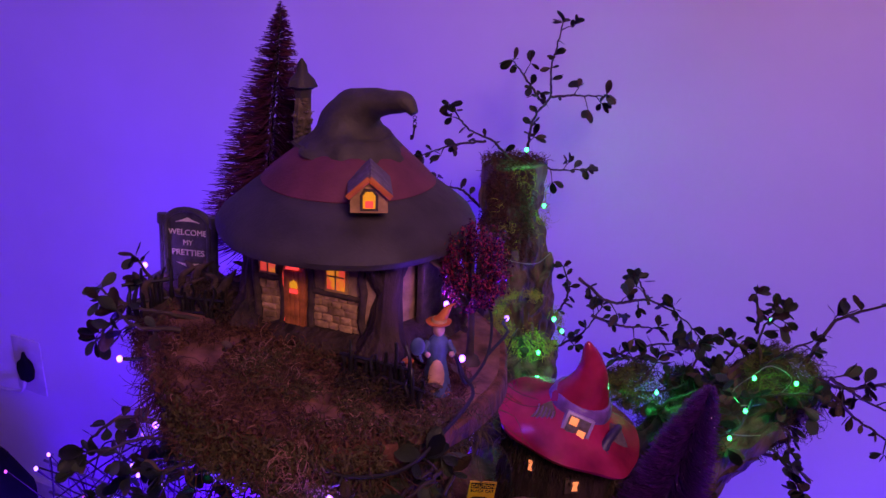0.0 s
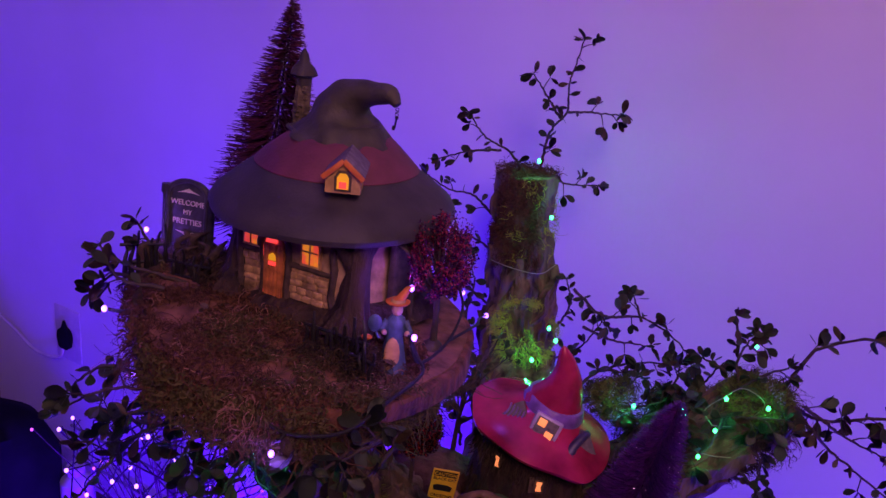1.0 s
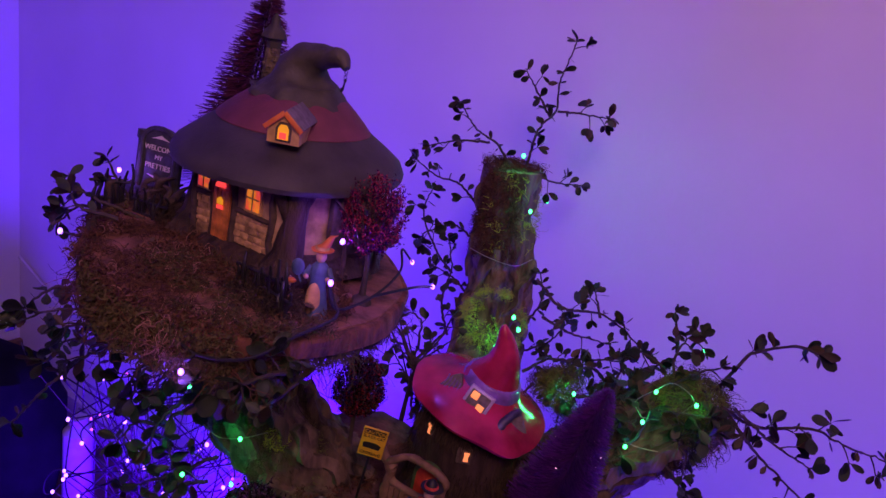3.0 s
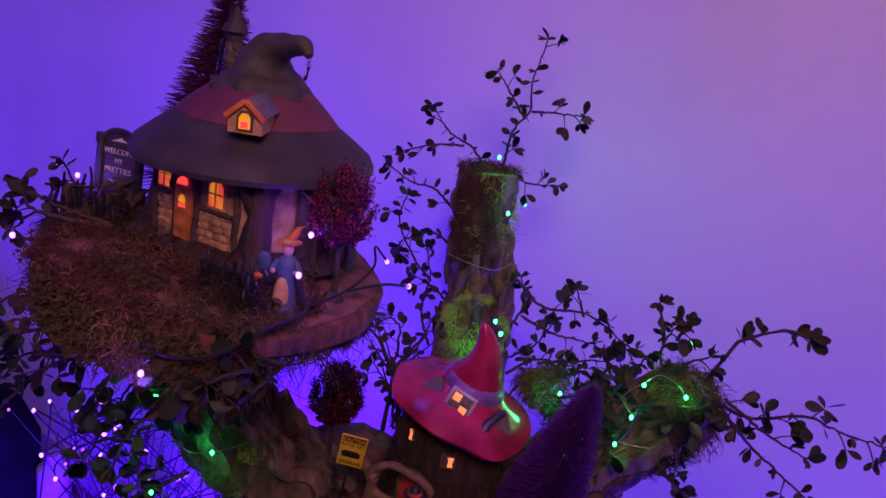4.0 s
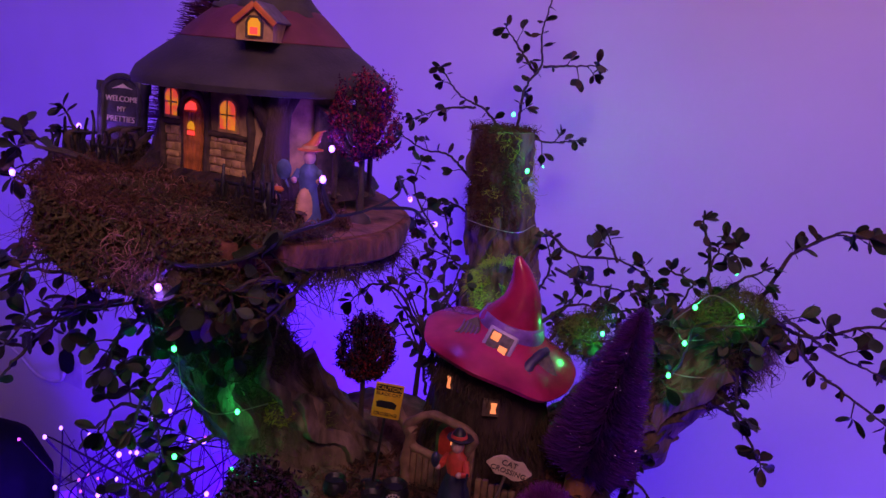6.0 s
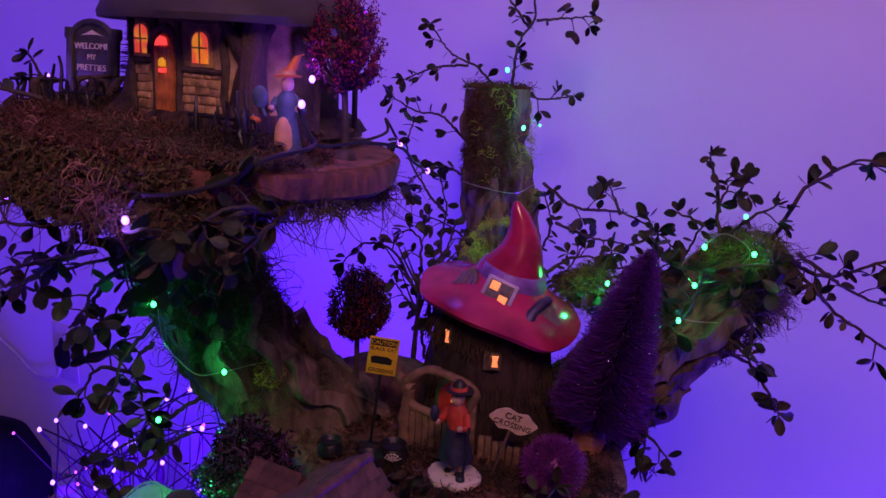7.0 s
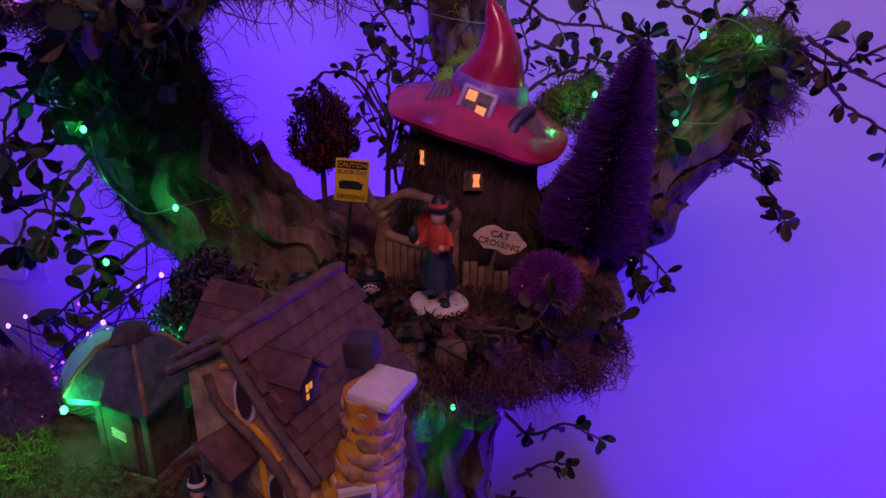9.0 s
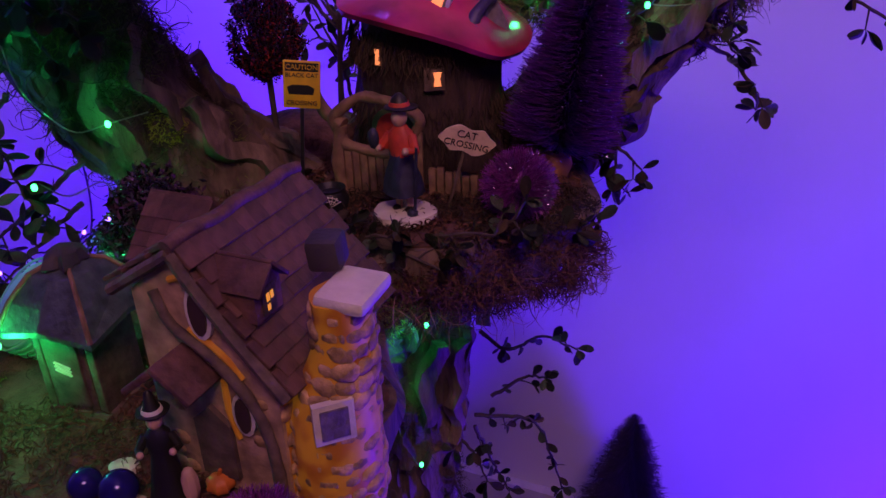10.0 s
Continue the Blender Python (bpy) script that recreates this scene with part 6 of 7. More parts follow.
sprig([(0.21, 0.68, 1.14), (0.235, 0.66, 1.155), (0.258, 0.65, 1.175)], 0.013)
sprig([(0.19, 0.68, 1.13), (0.20, 0.66, 1.15), (0.215, 0.64, 1.155)], 0.012)
sprig([(0.24, 0.67, 1.16), (0.26, 0.66, 1.185), (0.262, 0.66, 1.21)], 0.012)
sprig([(0.26, 0.66, 1.17), (0.285, 0.645, 1.185), (0.31, 0.64, 1.20)], 0.013)
sprig([(0.06, 0.69, 1.06), (0.052, 0.69, 1.10), (0.03, 0.685, 1.135)], 0.011)
sprig([(0.07, 0.69, 1.10), (0.062, 0.685, 1.14), (0.066, 0.68, 1.165)], 0.011)
sprig([(-0.075, 0.50, 1.225), (-0.095, 0.470, 1.215), (-0.112, 0.462, 1.205)], 0.013)
sprig([(-0.06, 0.50, 1.215), (-0.055, 0.478, 1.200), (-0.062, 0.475, 1.180)], 0.012)
sprig([(-0.09, 0.50, 1.185), (-0.085, 0.482, 1.170), (-0.075, 0.482, 1.152)], 0.012)
sprig([(-0.12, 0.51, 1.18), (-0.130, 0.485, 1.168), (-0.138, 0.480, 1.150)], 0.013)
sprig([(0.015, 0.385, 1.262), (0.004, 0.362, 1.268), (-0.008, 0.355, 1.262)], 0.014)
sprig([(0.0, 0.385, 1.258), (-0.012, 0.360, 1.258), (-0.024, 0.356, 1.248)], 0.014)
sprig([(-0.02, 0.39, 1.255), (-0.030, 0.366, 1.250), (-0.038, 0.365, 1.236)], 0.014)
sprig([(0.02, 0.40, 1.258), (0.016, 0.376, 1.254), (0.006, 0.370, 1.242)], 0.013)
sprig([(-0.12, 0.40, 1.262), (-0.140, 0.388, 1.256), (-0.160, 0.392, 1.246)], 0.012)
sprig([(0.085, 0.472, 1.044), (0.100, 0.460, 1.052), (0.112, 0.458, 1.046)], 0.010)
sprig([(0.045, 0.488, 1.040), (0.055, 0.474, 1.050), (0.066, 0.470, 1.058)], 0.009)
sprig([(0.185, 0.49, 1.040), (0.205, 0.478, 1.046), (0.218, 0.484, 1.040)], 0.011)
sprig([(0.26, 0.60, 1.14), (0.28, 0.585, 1.165), (0.285, 0.58, 1.20)], 0.013)
sprig([(0.29, 0.60, 1.19), (0.31, 0.58, 1.205), (0.335, 0.575, 1.21)], 0.012)
sprig([(0.27, 0.60, 1.16), (0.255, 0.59, 1.19), (0.25, 0.59, 1.215)], 0.012)
sprig([(0.31, 0.60, 1.16), (0.325, 0.585, 1.165), (0.33, 0.58, 1.145)], 0.011)
sprig([(0.30, 0.61, 1.21), (0.315, 0.60, 1.235), (0.335, 0.595, 1.25)], 0.012)
sprig([(0.06, 0.90, 1.07), (0.045, 0.89, 1.12), (0.05, 0.885, 1.17), (0.04, 0.885, 1.21)], 0.0135)
sprig([(0.05, 0.90, 1.16), (0.025, 0.89, 1.19), (0.0, 0.89, 1.235), (0.005, 0.89, 1.27)], 0.0135)
sprig([(0.16, 0.89, 1.12), (0.175, 0.88, 1.16), (0.165, 0.88, 1.195)], 0.0135)
sprig([(0.16, 0.88, 1.08), (0.195, 0.87, 1.11), (0.215, 0.865, 1.15)], 0.0135)
sprig([(-0.11, 0.49, 1.15), (-0.125, 0.475, 1.13), (-0.135, 0.47, 1.10)], 0.014)
sprig([(-0.10, 0.49, 1.20), (-0.085, 0.468, 1.195), (-0.07, 0.465, 1.205)], 0.013)
sprig([(-0.05, 0.47, 1.255), (-0.035, 0.44, 1.25), (-0.02, 0.43, 1.235)], 0.013)
# bare twig tree behind the red hat house
tw = thing("twig_tree", (0.052, 0.665, 1.046), "thin dark bare twig tree behind the red hat house", "twig tree")
bm = bmesh.new()
tube(bm, smooth_line([(0, 0, 0), (0.002, 0, 0.05), (0.006, 0, 0.10)], 0.006), [0.003, 0.0018], 8, 0.2, 150)
part("trunk", bm, STEM, tw)
for i in range(14):
    a, z = lr.uniform(0, 6.28), lr.uniform(0.05, 0.10)
    d = Vector((math.cos(a), math.sin(a) * 0.6, lr.uniform(0.6, 1.3)))
    p = Vector((0.004, 0, z))
    bm = bmesh.new()
    tube(bm, smooth_line([p, p + d * 0.018 + Vector((0, 0, -0.002)), p + d * 0.040], 0.004), [0.0014, 0.0005], 5)
    part("twig", bm, STEM, tw)

# ---- cables and fairy lights ----


def cable(pts, r, material, label, name="cable"):
    bm = bmesh.new()
    tube(bm, smooth_line(pts, 0.004), [r, r], 6)
    return tagged(part(name, bm, material), label, "cable")


BLACKCABLE = "black twin cable of the violet light string"
cable([(-0.198, 0.438, 1.297), (-0.188, 0.446, 1.293), (-0.176, 0.448, 1.297), (-0.166, 0.432, 1.296), (-0.165, 0.418, 1.275), (-0.150, 0.405, 1.281), (-0.110, 0.382, 1.285), (-0.070, 0.368, 1.281), (-0.045, 0.360, 1.272), (-0.010, 0.362, 1.277), (0.015, 0.385, 1.291), (0.030, 0.415, 1.295), (0.024, 0.425, 1.302), (0.018, 0.424, 1.316)], 0.0012, WIRE, BLACKCABLE)
cable([(-0.045, 0.360, 1.272), (-0.046, 0.356, 1.270), (-0.052, 0.361, 1.264)], 0.0012, WIRE, BLACKCABLE)
cable([(0.018, 0.424, 1.316), (0.026, 0.428, 1.295), (0.042, 0.470, 1.293), (0.048, 0.53, 1.294), (0.040, 0.565, 1.300), (0.045, 0.60, 1.277)], 0.0011, WIRE, BLACKCABLE)
cable([(0.042, 0.470, 1.293), (0.060, 0.52, 1.285), (0.062, 0.57, 1.268), (0.068, 0.60, 1.258)], 0.0012, WIRE, BLACKCABLE)
cable([(-0.165, 0.418, 1.275), (-0.168, 0.425, 1.262), (-0.180, 0.45, 1.247)], 0.0011, WIRE, BLACKCABLE)
FAIRY = "thin silver wire of the green fairy lights"
cable([(-0.102, 0.479, 1.170), (-0.100, 0.482, 1.14), (-0.098, 0.500, 1.118), (-0.085, 0.504, 1.106), (-0.064, 0.504, 1.111), (-0.045, 0.520, 1.113)], 0.0005, COPPER, FAIRY)
cable([(-0.100, 0.476, 1.084), (-0.092, 0.490, 1.070), (-0.078, 0.508, 1.072), (-0.070, 0.510, 1.056)], 0.0005, COPPER, FAIRY)
cable([(0.120, 0.548, 0.940), (0.112, 0.550, 0.915), (0.098, 0.552, 0.898), (0.086, 0.550, 0.878), (0.092, 0.552, 0.85), (0.096, 0.550, 0.82), (0.110, 0.553, 0.79)], 0.0005, COPPER, FAIRY)
cable([(0.273, 0.588, 1.158), (0.290, 0.588, 1.156), (0.318, 0.590, 1.157)], 0.0005, COPPER, FAIRY)
cable([(0.281, 0.588, 1.187), (0.300, 0.586, 1.192), (0.321, 0.588, 1.214), (0.300, 0.588, 1.228), (0.286, 0.590, 1.216), (0.272, 0.590, 1.200), (0.281, 0.588, 1.187)], 0.0005, COPPER, FAIRY)
cable([(0.068, 0.888, 1.205), (0.095, 0.882, 1.200), (0.130, 0.885, 1.196), (0.15, 0.90, 1.205)], 0.0006, COPPER, FAIRY)
cable([(-0.916, 1.538, 0.60), (-0.93, 1.535, 0.57), (-1.02, 1.585, 0.55), (-1.10, 1.625, 0.58), (-1.19, 1.66, 0.62)], 0.004, PLASTER, "white mains lead against the wall", "mains_lead")

LEDMESH = {}
for key, m in (("green", LEDGREEN), ("violet", LEDVIOLET), ("pink", LEDPINK)):
    bm = bmesh.new()
    ball(bm, (0, 0, 0), 0.0019 if key == "green" else 0.0020, 10, (1, 1, 1.25))
    LEDMESH[key] = shade(mesh_of("led_bulb", bm, m))


def led(place, key="green", power=0.0, scale=1.0):
    ob = new("fairy_light", LEDMESH[key])
    ob.matrix_world = Matrix.Translation(place) @ Matrix.Scale(scale, 4)
    tagged(ob, "tiny %s glowing fairy light bulb" % key, "fairy light", key + " fairy lights")
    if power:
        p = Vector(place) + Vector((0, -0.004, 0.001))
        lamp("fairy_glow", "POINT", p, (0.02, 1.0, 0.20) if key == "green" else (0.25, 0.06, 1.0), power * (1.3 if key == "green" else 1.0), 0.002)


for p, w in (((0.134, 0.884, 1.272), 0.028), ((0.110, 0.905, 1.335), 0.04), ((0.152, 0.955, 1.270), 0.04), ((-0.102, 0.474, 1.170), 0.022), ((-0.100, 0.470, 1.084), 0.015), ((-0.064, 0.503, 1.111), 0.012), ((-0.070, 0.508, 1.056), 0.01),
             ((0.222, 0.640, 1.166), 0.035), ((0.286, 0.585, 1.217), 0.009), ((0.281, 0.578, 1.188), 0.009), ((0.322, 0.582, 1.215), 0.009), ((0.273, 0.580, 1.158), 0.009),
             ((0.120, 0.540, 0.941), 0.03), ((0.085, 0.543, 0.878), 0.015), ((0.110, 0.548, 0.80), 0.0), ((-0.066, 0.350, 1.053), 0.075),
             ((0.145, 0.80, 1.162), 0.06), ((0.154, 0.79, 1.152), 0.0), ((0.131, 0.80, 1.118), 0.05), ((0.340, 0.689, 1.224), 0.015), ((-0.045, 0.424, 1.052), 0.05)):
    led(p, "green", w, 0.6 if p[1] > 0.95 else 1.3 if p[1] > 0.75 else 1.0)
for p, w in (((-0.052, 0.357, 1.258), 0.03), ((0.022, 0.418, 1.318), 0.035), ((0.045, 0.60, 1.277), 0.03), ((0.068, 0.60, 1.258), 0.03), ((-0.198, 0.438, 1.297), 0.06), ((-0.218, 0.545, 1.318), 0.03), ((-0.180, 0.44, 1.246), 0.05), ((0.012, 0.470, 1.330), 0.06)):
    led(p, "violet", w)

# tangle of violet lights on a low wire rack
pr = random.Random(21)
pts = []
while len(pts) < 66:
    x, z = pr.uniform(-0.76, -0.30), pr.uniform(0.36, 0.80)
    if z < 0.86 + 0.55 * (x + 0.36):
        pts.append((x, 1.15 + pr.uniform(-0.06, 0.08), z))
for i, p in enumerate(pts):
    led(p, "pink" if i % 4 == 3 else "violet", 0.0, pr.uniform(1.5, 2.2) if i % 4 != 3 else 1.3)
for k in range(9):
    q = [pts[(k * 7 + j * 3) % 66] for j in range(6)]
    cable([(x, y + 0.004, z) for x, y, z in q], 0.0016, WIRE, "dark cable of the tangled violet light string")
cable([(-0.523, 1.2, 0.60), (-0.462, 1.2, 0.740), (-0.40, 1.1, 0.90), (-0.25, 0.8, 1.10), (-0.18, 0.55, 1.24)], 0.0016, WIRE, "dark cable of the tangled violet light string")
cable([(-0.62, 1.2, 0.60), (-0.587, 1.2, 0.678), (-0.5, 1.15, 0.71)], 0.0016, WIRE, "dark cable of the tangled violet light string")
twigs = thing("lit_twig_tree", (-0.50, 1.20, FLOORZ), "dark bare twig tree wound with violet lights", "twig tree")
for i, p in enumerate(pts):
    e = Vector(p) - Vector((-0.50, 1.20, FLOORZ))
    f = Vector((e.x * 0.25, e.y * 0.3, e.z * pr.uniform(0.25, 0.55)))
    bm = bmesh.new()
    tube(bm, smooth_line([(0, 0, f.z * 0.4), f, f.lerp(e, 0.55) + Vector((pr.uniform(-0.02, 0.02), 0.01, -0.015)), e + Vector((0, 0.004, -0.002))], 0.03), [0.0020, 0.0009], 5, 0.3, 60.0)
    part("branch", bm, STEM, twigs)
bm = bmesh.new()
tapered(bm, [(0, 0, 0), (0.005, 0, 0.12), (0, 0, 0.30), (0.01, 0, 0.42)], [0.014, 0.011, 0.009, 0.004], 0.02, 10, 0.3, 50.0)
part("trunk", bm, STEM, twigs)
rack = thing("wire_rack", (-0.60, 1.27, FLOORZ), "low grey wire rack draped with violet lights by the wall", "rack", turn=-23.5)
for i in range(9):
    bm = bmesh.new()
    x = -0.20 + i * 0.05
    tube(bm, [(x, 0, 0), (x, 0, 0.30), (x, 0.012, 0.31)], [0.002, 0.002], 6)
    part("bar", bm, RACKGREY, rack)
for z in (0.12, 0.22, 0.30):
    bm = bmesh.new()
    tube(bm, [(-0.21, -0.004, z), (0.21, -0.004, z)], [0.003, 0.003], 8)
    part("cross_bar", bm, RACKGREY, rack)
bottle = thing("white_bottle", (-0.76, 1.30, FLOORZ), "white plastic bottle standing beside the tangled lights", "bottle")
bm = bmesh.new()
rings(bm, [(0, 0, 0, 0.030, 0.030), (0, 0, 0.004, 0.033, 0.033), (0, 0, 0.20, 0.033, 0.033), (0, 0, 0.212, 0.022, 0.022), (0, 0, 0.216, 0.016, 0.016)], 24)
part("body", bm, PLASTER, bottle)
bm = bmesh.new()
rings(bm, [(0, 0, 0.215, 0.018, 0.018), (0, 0, 0.217, 0.019, 0.019), (0, 0, 0.236, 0.018, 0.018), (0, 0, 0.238, 0.014, 0.014)], 24)
part("cap", bm, PLASTER, bottle)

# ---- moss, straw and dead leaves ----
moss("brown curly moss on the round log slice", MOSSBROWN, tilted(seeds_disc((-0.075, 0.445, 1.291), 0.105, 0.075, 3000, 0, 30, -0.05)), 0.011, 0.0004)
moss("olive moss scattered on the round log slice", MOSSOLIVE, tilted(seeds_disc((-0.045, 0.42, 1.292), 0.085, 0.050, 1700, 0, 40, 0.0)), 0.012, 0.0004)
moss("brown moss hanging from the log slice rim", MOSSBROWN, tilted(seeds_rim((-0.065, 0.50), 0.121, 0.133, 1.260, 1.292, 3000, 140, 285)), 0.012, 0.0004, 1.2, 0.4)
moss("olive moss hanging under the log slice", MOSSOLIVE, tilted(seeds_rim((-0.065, 0.50), 0.114, 0.127, 1.262, 1.276, 3600, 130, 390)), 0.013, 0.0004, 1.2, 0.5)
moss("crumbled brown leaf litter on the log slice", MOSSBROWN, tilted(seeds_disc((-0.075, 0.44, 1.292), 0.105, 0.078, 1500, 0, 40, 0.0)), 0.0085, 0.0010, 1.4, 0.0, "leaf_litter")
moss("crumbled olive leaf litter at the log slice front", MOSSOLIVE, tilted(seeds_rim((-0.065, 0.50), 0.124, 0.138, 1.252, 1.292, 2000, 150, 290)), 0.009, 0.0009, 1.4, 0.3, "leaf_litter")
moss("crumbled dark leaf litter on the middle platform", MOSSBROWN, seeds_disc((0.105, 0.575, 1.046), 0.125, 0.110, 2000, 0.3, 40, -0.1), 0.0075, 0.0009, 1.4, 0.0, "leaf_litter")
moss("lush green moss beside the outhouse", MOSSGREEN, seeds_blob((-0.128, 0.348, 1.004), (0.040, 0.055, 0.014), 3000, 0, 20, -1), 0.010, 0.0006, 1.1, 0.2)
moss("pinkish moss tuft at the log slice edge", MOSSPINK, seeds_blob((-0.073, 0.366, 1.276), (0.010, 0.006, 0.014), 240, 0, 20, -1), 0.014, 0.0005, 0.9, 0.6)
moss("dark bramble moss behind the fence", MOSSDARK, seeds_blob((-0.175, 0.515, 1.293), (0.040, 0.035, 0.014), 2600), 0.016, 0.0005, 1.1, 0.2)
moss("dark moss at the black fence", MOSSDARK, seeds_blob((-0.025, 0.425, 1.291), (0.030, 0.020, 0.008), 900), 0.010, 0.0004, 1.1, 0.2)
moss("olive moss tangle under the log slice", MOSSOLIVE, seeds_blob((-0.085, 0.475, 1.252), (0.070, 0.075, 0.018), 3200, -0.3), 0.016, 0.00045, 1.1, 0.5)
moss("brown moss tangle under the log slice", MOSSBROWN, seeds_blob((-0.10, 0.45, 1.266), (0.080, 0.070, 0.016), 2600, -0.3), 0.016, 0.00045, 1.1, 0.5)
moss("dark moss at the log slice left edge", MOSSBROWN, seeds_blob((-0.175, 0.49, 1.285), (0.028, 0.04, 0.018), 1500), 0.016, 0.00035, 1.0, 0.5)
moss("green moss wrapped round the limb", MOSSGREEN, seeds_tube(LINES["limb"][len(LINES["limb"]) * 55 // 100:], 0.042, 2600, 22, 0.0), 0.014, 0.0003)
moss("olive moss wrapped round the limb", MOSSOLIVE, seeds_tube(LINES["limb"][len(LINES["limb"]) * 36 // 100:], 0.044, 5600, 22, -0.25), 0.015, 0.0003, 1.0, 0.5)
moss("yellow lichen clump on the limb", MOSSYELLOW, seeds_blob((-0.042, 0.535, 1.098), (0.012, 0.008, 0.010), 420, 0, 20, -1), 0.006, 0.0004)
moss("green moss at the limb foot", MOSSGREEN, seeds_blob((-0.020, 0.555, 1.070), (0.018, 0.02, 0.028), 800), 0.014, 0.0003, 1.0, 0.4)
moss("rusty moss cap on the sawn back limb", MOSSBROWN, seeds_tube(LINES["back_limb"][len(LINES["back_limb"]) * 76 // 100:], 0.038, 4200, 20, -0.3, (-0.8, -0.6, 0.1)), 0.012, 0.0005)
moss("bright green moss strands on the back limb", MOSSYELLOW, seeds_tube(LINES["back_limb"][len(LINES["back_limb"]) * 78 // 100:], 0.040, 200, 50, 0.1, (0.75, -0.7, 0)), 0.016, 0.0005, 1.0, 0.7)
moss("rusty moss on top of the sawn back limb", MOSSBROWN, seeds_disc((0.099, 0.93, 1.312), 0.042, 0.042, 700), 0.012, 0.0005)
moss("green moss at the back limb foot", MOSSYELLOW, seeds_blob((0.120, 0.845, 1.130), (0.042, 0.035, 0.042), 800, 0, 40, 0.12), 0.014, 0.0004, 1.0, 0.4)
moss("green moss on the side limb end", MOSSGREEN, seeds_blob((0.325, 0.615, 1.205), (0.030, 0.03, 0.020), 1600), 0.014, 0.0003)
moss("dark moss along the side limb", MOSSDARK, seeds_tube(LINES["side_limb"], 0.041, 2200, 22, -0.1), 0.012, 0.0005)
moss("olive moss along the side limb", MOSSOLIVE, seeds_tube(LINES["side_limb"], 0.040, 1800, 22, 0.0), 0.014, 0.0003)
moss("straw-coloured roots at the side limb end", MOSSPINK, seeds_blob((0.352, 0.622, 1.175), (0.012, 0.014, 0.022), 420, 0, 20, -1), 0.016, 0.0003, 1.0, 0.6)
moss("dark fibrous thatch on the stump cottage", MOSSDARK, [(Vector((0.127 + 0.053 * math.sin(a), 0.608 - 0.052 * math.cos(a), z)), Vector((0.3 * math.sin(a), -0.3 * math.cos(a), -1))) for a, z in ((rng.uniform(-1.7, 1.7), rng.choice((rng.uniform(1.062, 1.100), rng.uniform(1.128, 1.150)))) for k in range(1500))], 0.011, 0.0005, 0.3, 0.3, "thatch")
moss("green moss behind the red hat", MOSSGREEN, seeds_blob((0.235, 0.675, 1.150), (0.050, 0.03, 0.024), 2200), 0.013, 0.0004, 1.1, 0.3)
moss("olive moss behind the red hat", MOSSOLIVE, seeds_blob((0.225, 0.685, 1.135), (0.055, 0.03, 0.030), 2000), 0.013, 0.0004, 1.1, 0.3)
moss("brown moss on the middle platform", MOSSBROWN, seeds_disc((0.105, 0.575, 1.037), 0.128, 0.112, 2600, 0.3, 30, -0.1), 0.009, 0.0003)
moss("brown moss hanging from the middle platform", MOSSBROWN, seeds_rim((0.105, 0.578), 0.128, 0.112, 0.985, 1.046, 4600, 190, 390), 0.013, 0.0004, 1.2, 0.5)
moss("dark green moss at the middle platform front", MOSSGREEN, seeds_rim((0.105, 0.578), 0.130, 0.114, 0.99, 1.03, 900, 230, 290), 0.013, 0.0003, 1.0, 0.4)
moss("brown moss hanging at the middle platform front", MOSSBROWN, seeds_blob((0.155, 0.500, 1.020), (0.085, 0.050, 0.024), 4200, 0, 30, -0.2), 0.014, 0.0005, 1.1, 0.5)
moss("dark moss on the middle platform front", MOSSDARK, seeds_disc((0.130, 0.510, 1.046), 0.105, 0.060, 2200, 0, 30, -0.1), 0.010, 0.0005, 1.1, 0.3)
moss("straw moss under the middle platform", MOSSPINK, seeds_blob((0.215, 0.520, 1.000), (0.030, 0.030, 0.020), 380, 0, 30, -0.4), 0.014, 0.0004, 1.1, 0.8)
moss("brown moss on the rear mound", MOSSBROWN, seeds_blob((0.03, 0.63, 1.045), (0.052, 0.045, 0.025), 1500), 0.010, 0.0003)
moss("yellow-green moss cushion on the trunk", MOSSYELLOW, seeds_blob((0.084, 0.534, 0.960), (0.019, 0.012, 0.030), 1700, 0, 20, -1), 0.007, 0.0005)
moss("olive moss on the trunk", MOSSOLIVE, seeds_tube(LINES["trunk"][len(LINES["trunk"]) * 60 // 100:], 0.042, 1800, 25, 0.05), 0.012, 0.0003)
moss("straw and brown moss round the cottage", MOSSBROWN, seeds_disc((-0.01, 0.335, 1.009), 0.10, 0.065, 1600, 0, 30, -0.2), 0.009, 0.0005)
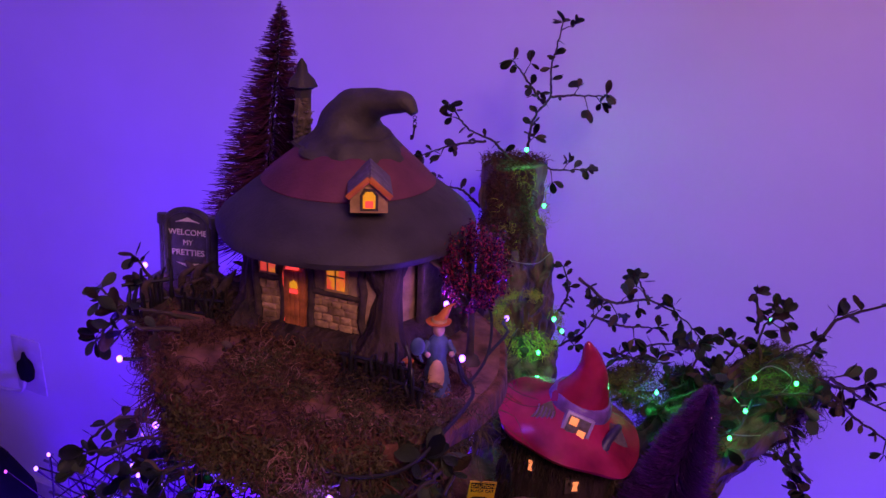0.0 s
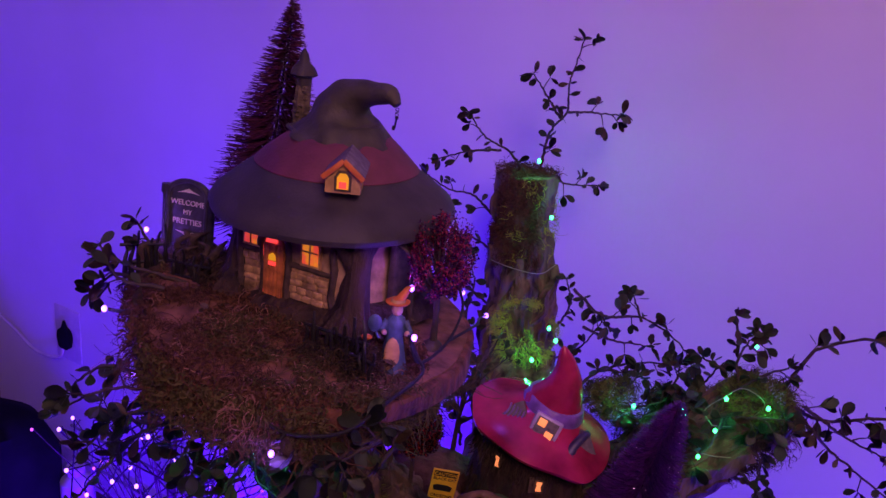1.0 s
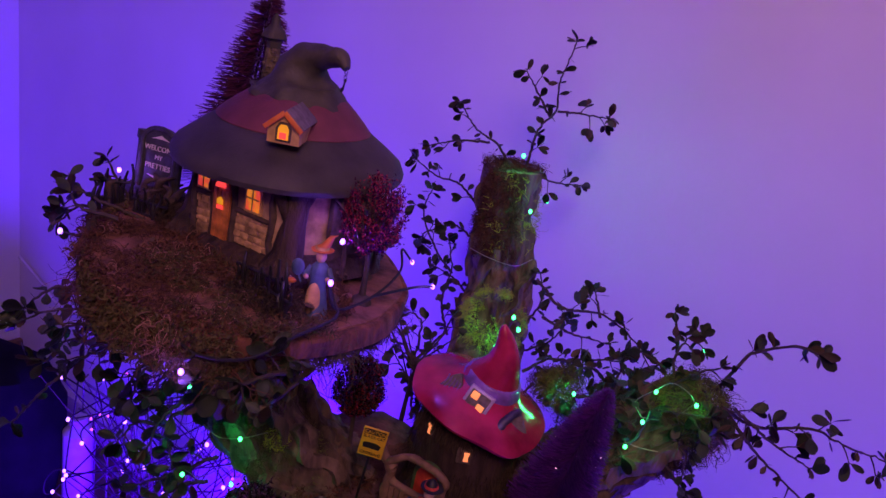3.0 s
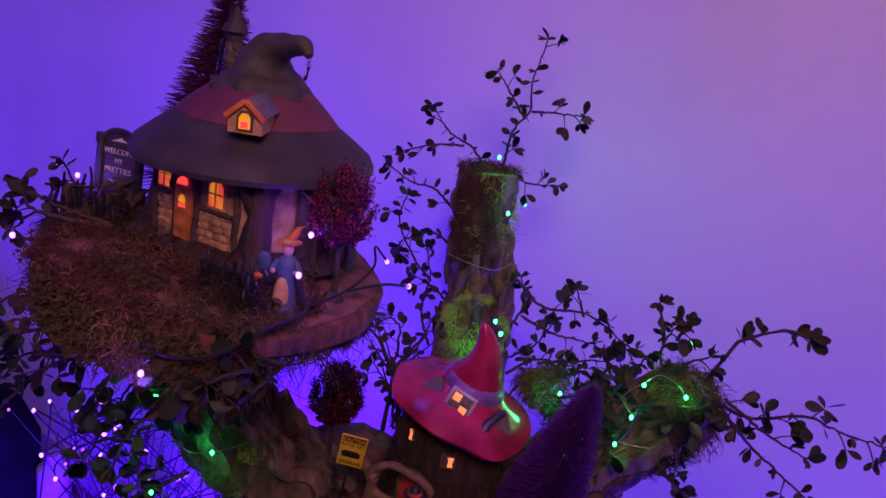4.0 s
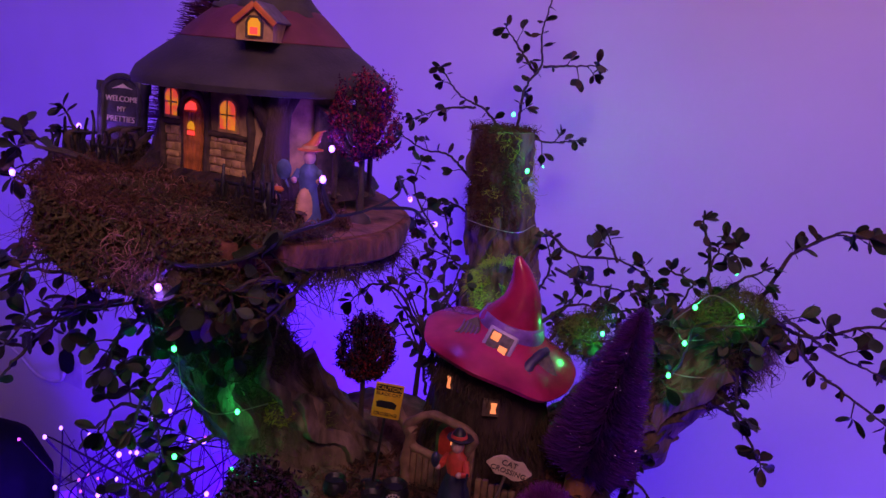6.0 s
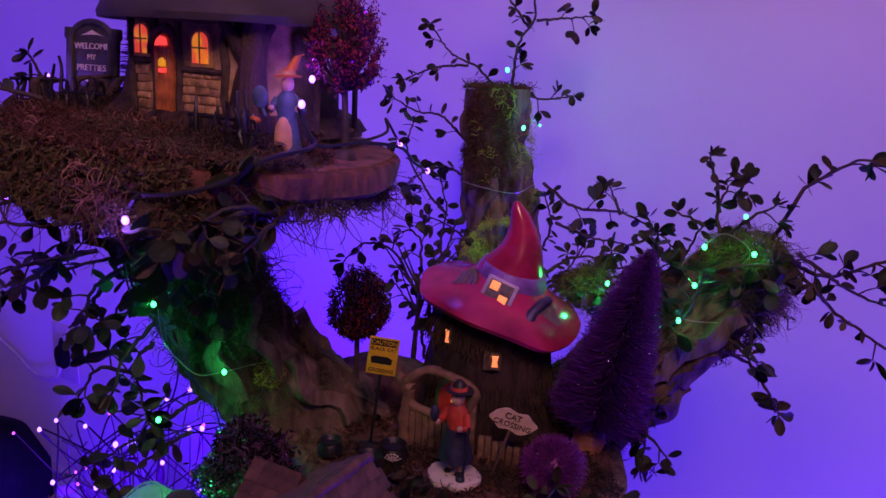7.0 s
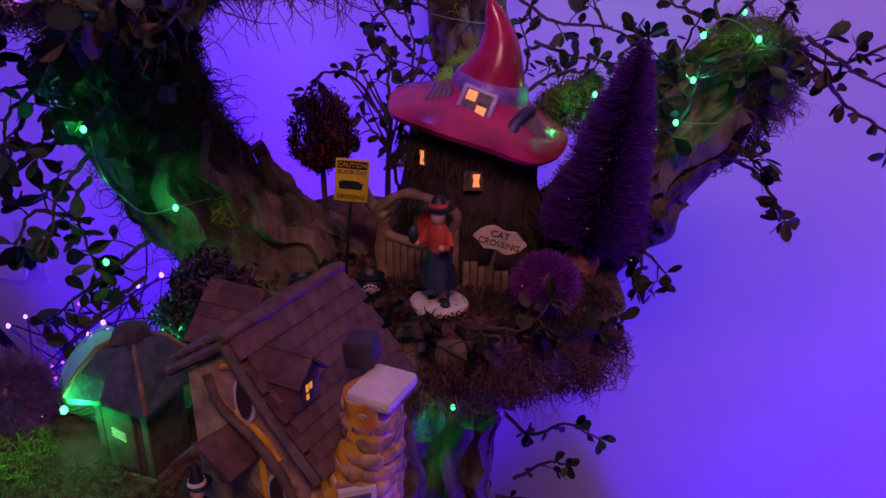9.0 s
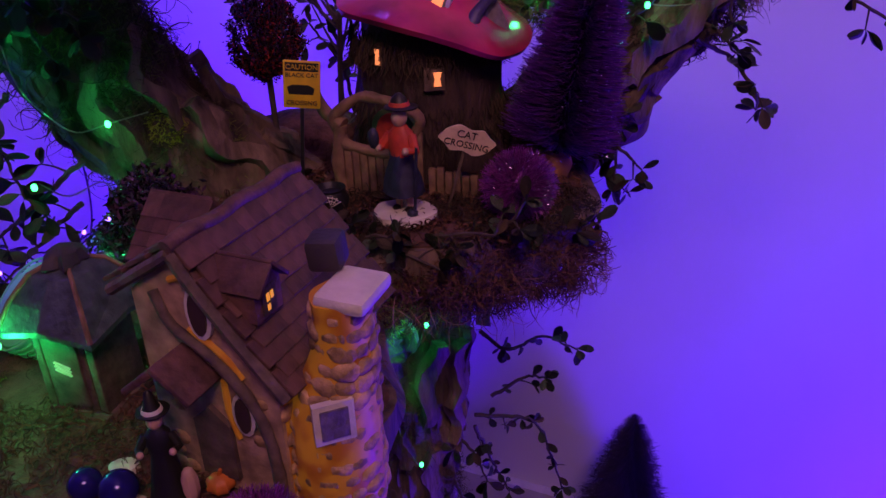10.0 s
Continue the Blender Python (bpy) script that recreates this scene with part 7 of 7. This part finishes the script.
moss("brown moss on the low platform", MOSSBROWN, seeds_disc((-0.02, 0.37, 1.009), 0.128, 0.112, 2600, 0.2, 30, -0.1), 0.008, 0.0003)
moss("bright green moss at the low platform edge", MOSSGREEN, seeds_rim((-0.02, 0.375), 0.128, 0.114, 0.985, 1.008, 1800, 150, 330), 0.012, 0.0003)
moss("long olive strands hanging below the log slice", MOSSOLIVE, tilted(seeds_rim((-0.065, 0.50), 0.115, 0.126, 1.258, 1.274, 420, 120, 400, 30, -0.1)), 0.034, 0.00045, 0.75, 0.9)
moss("long brown strands hanging below the log slice", MOSSBROWN, tilted(seeds_rim((-0.065, 0.50), 0.118, 0.130, 1.256, 1.276, 420, 150, 300, 30, -0.1)), 0.036, 0.00045, 0.75, 0.9)
moss("long straw strands below the middle platform", MOSSPINK, seeds_rim((0.105, 0.578), 0.128, 0.112, 0.985, 1.02, 160, 250, 380, 30, -0.1), 0.030, 0.0004, 0.75, 0.9)
moss("long olive strands round the neck of the limb", MOSSOLIVE, seeds_tube(LINES["limb"][len(LINES["limb"]) * 45 // 100:], 0.046, 700, 22, -0.2), 0.028, 0.0005, 0.8, 0.6)
moss("long olive strands on the side limb end", MOSSOLIVE, seeds_blob((0.335, 0.618, 1.185), (0.030, 0.03, 0.035), 500), 0.026, 0.0004, 0.8, 0.6)
moss("violet-grey tinsel litter on the log slice", MOSSPINK, tilted(seeds_disc((-0.075, 0.445, 1.292), 0.10, 0.075, 420, 0, 40, 0.05)), 0.012, 0.0005, 1.2, 0.2, "leaf_litter")
# dead leaves on the slices
for i in range(70):
    f = new("dead_leaf", LEAVES[2])
    a = lr.uniform(0, 6.28)
    r = lr.uniform(0.3, 0.9)
    base = lr.choice((P1, P1, P1, P2))
    x, y = base[0] + 0.11 * r * math.cos(a), base[1] - abs(0.115 * r * math.sin(a))
    k = lr.uniform(0.009, 0.014)
    f.matrix_world = pose(x, y, base[2] + 0.006, lr.uniform(-30, 30), lr.uniform(-30, 30), lr.uniform(0, 360)) @ Matrix.Diagonal((k, k, k, 1))
    tagged(f, "dry brown curled leaf lying on the moss", "leaf", "dead leaves")
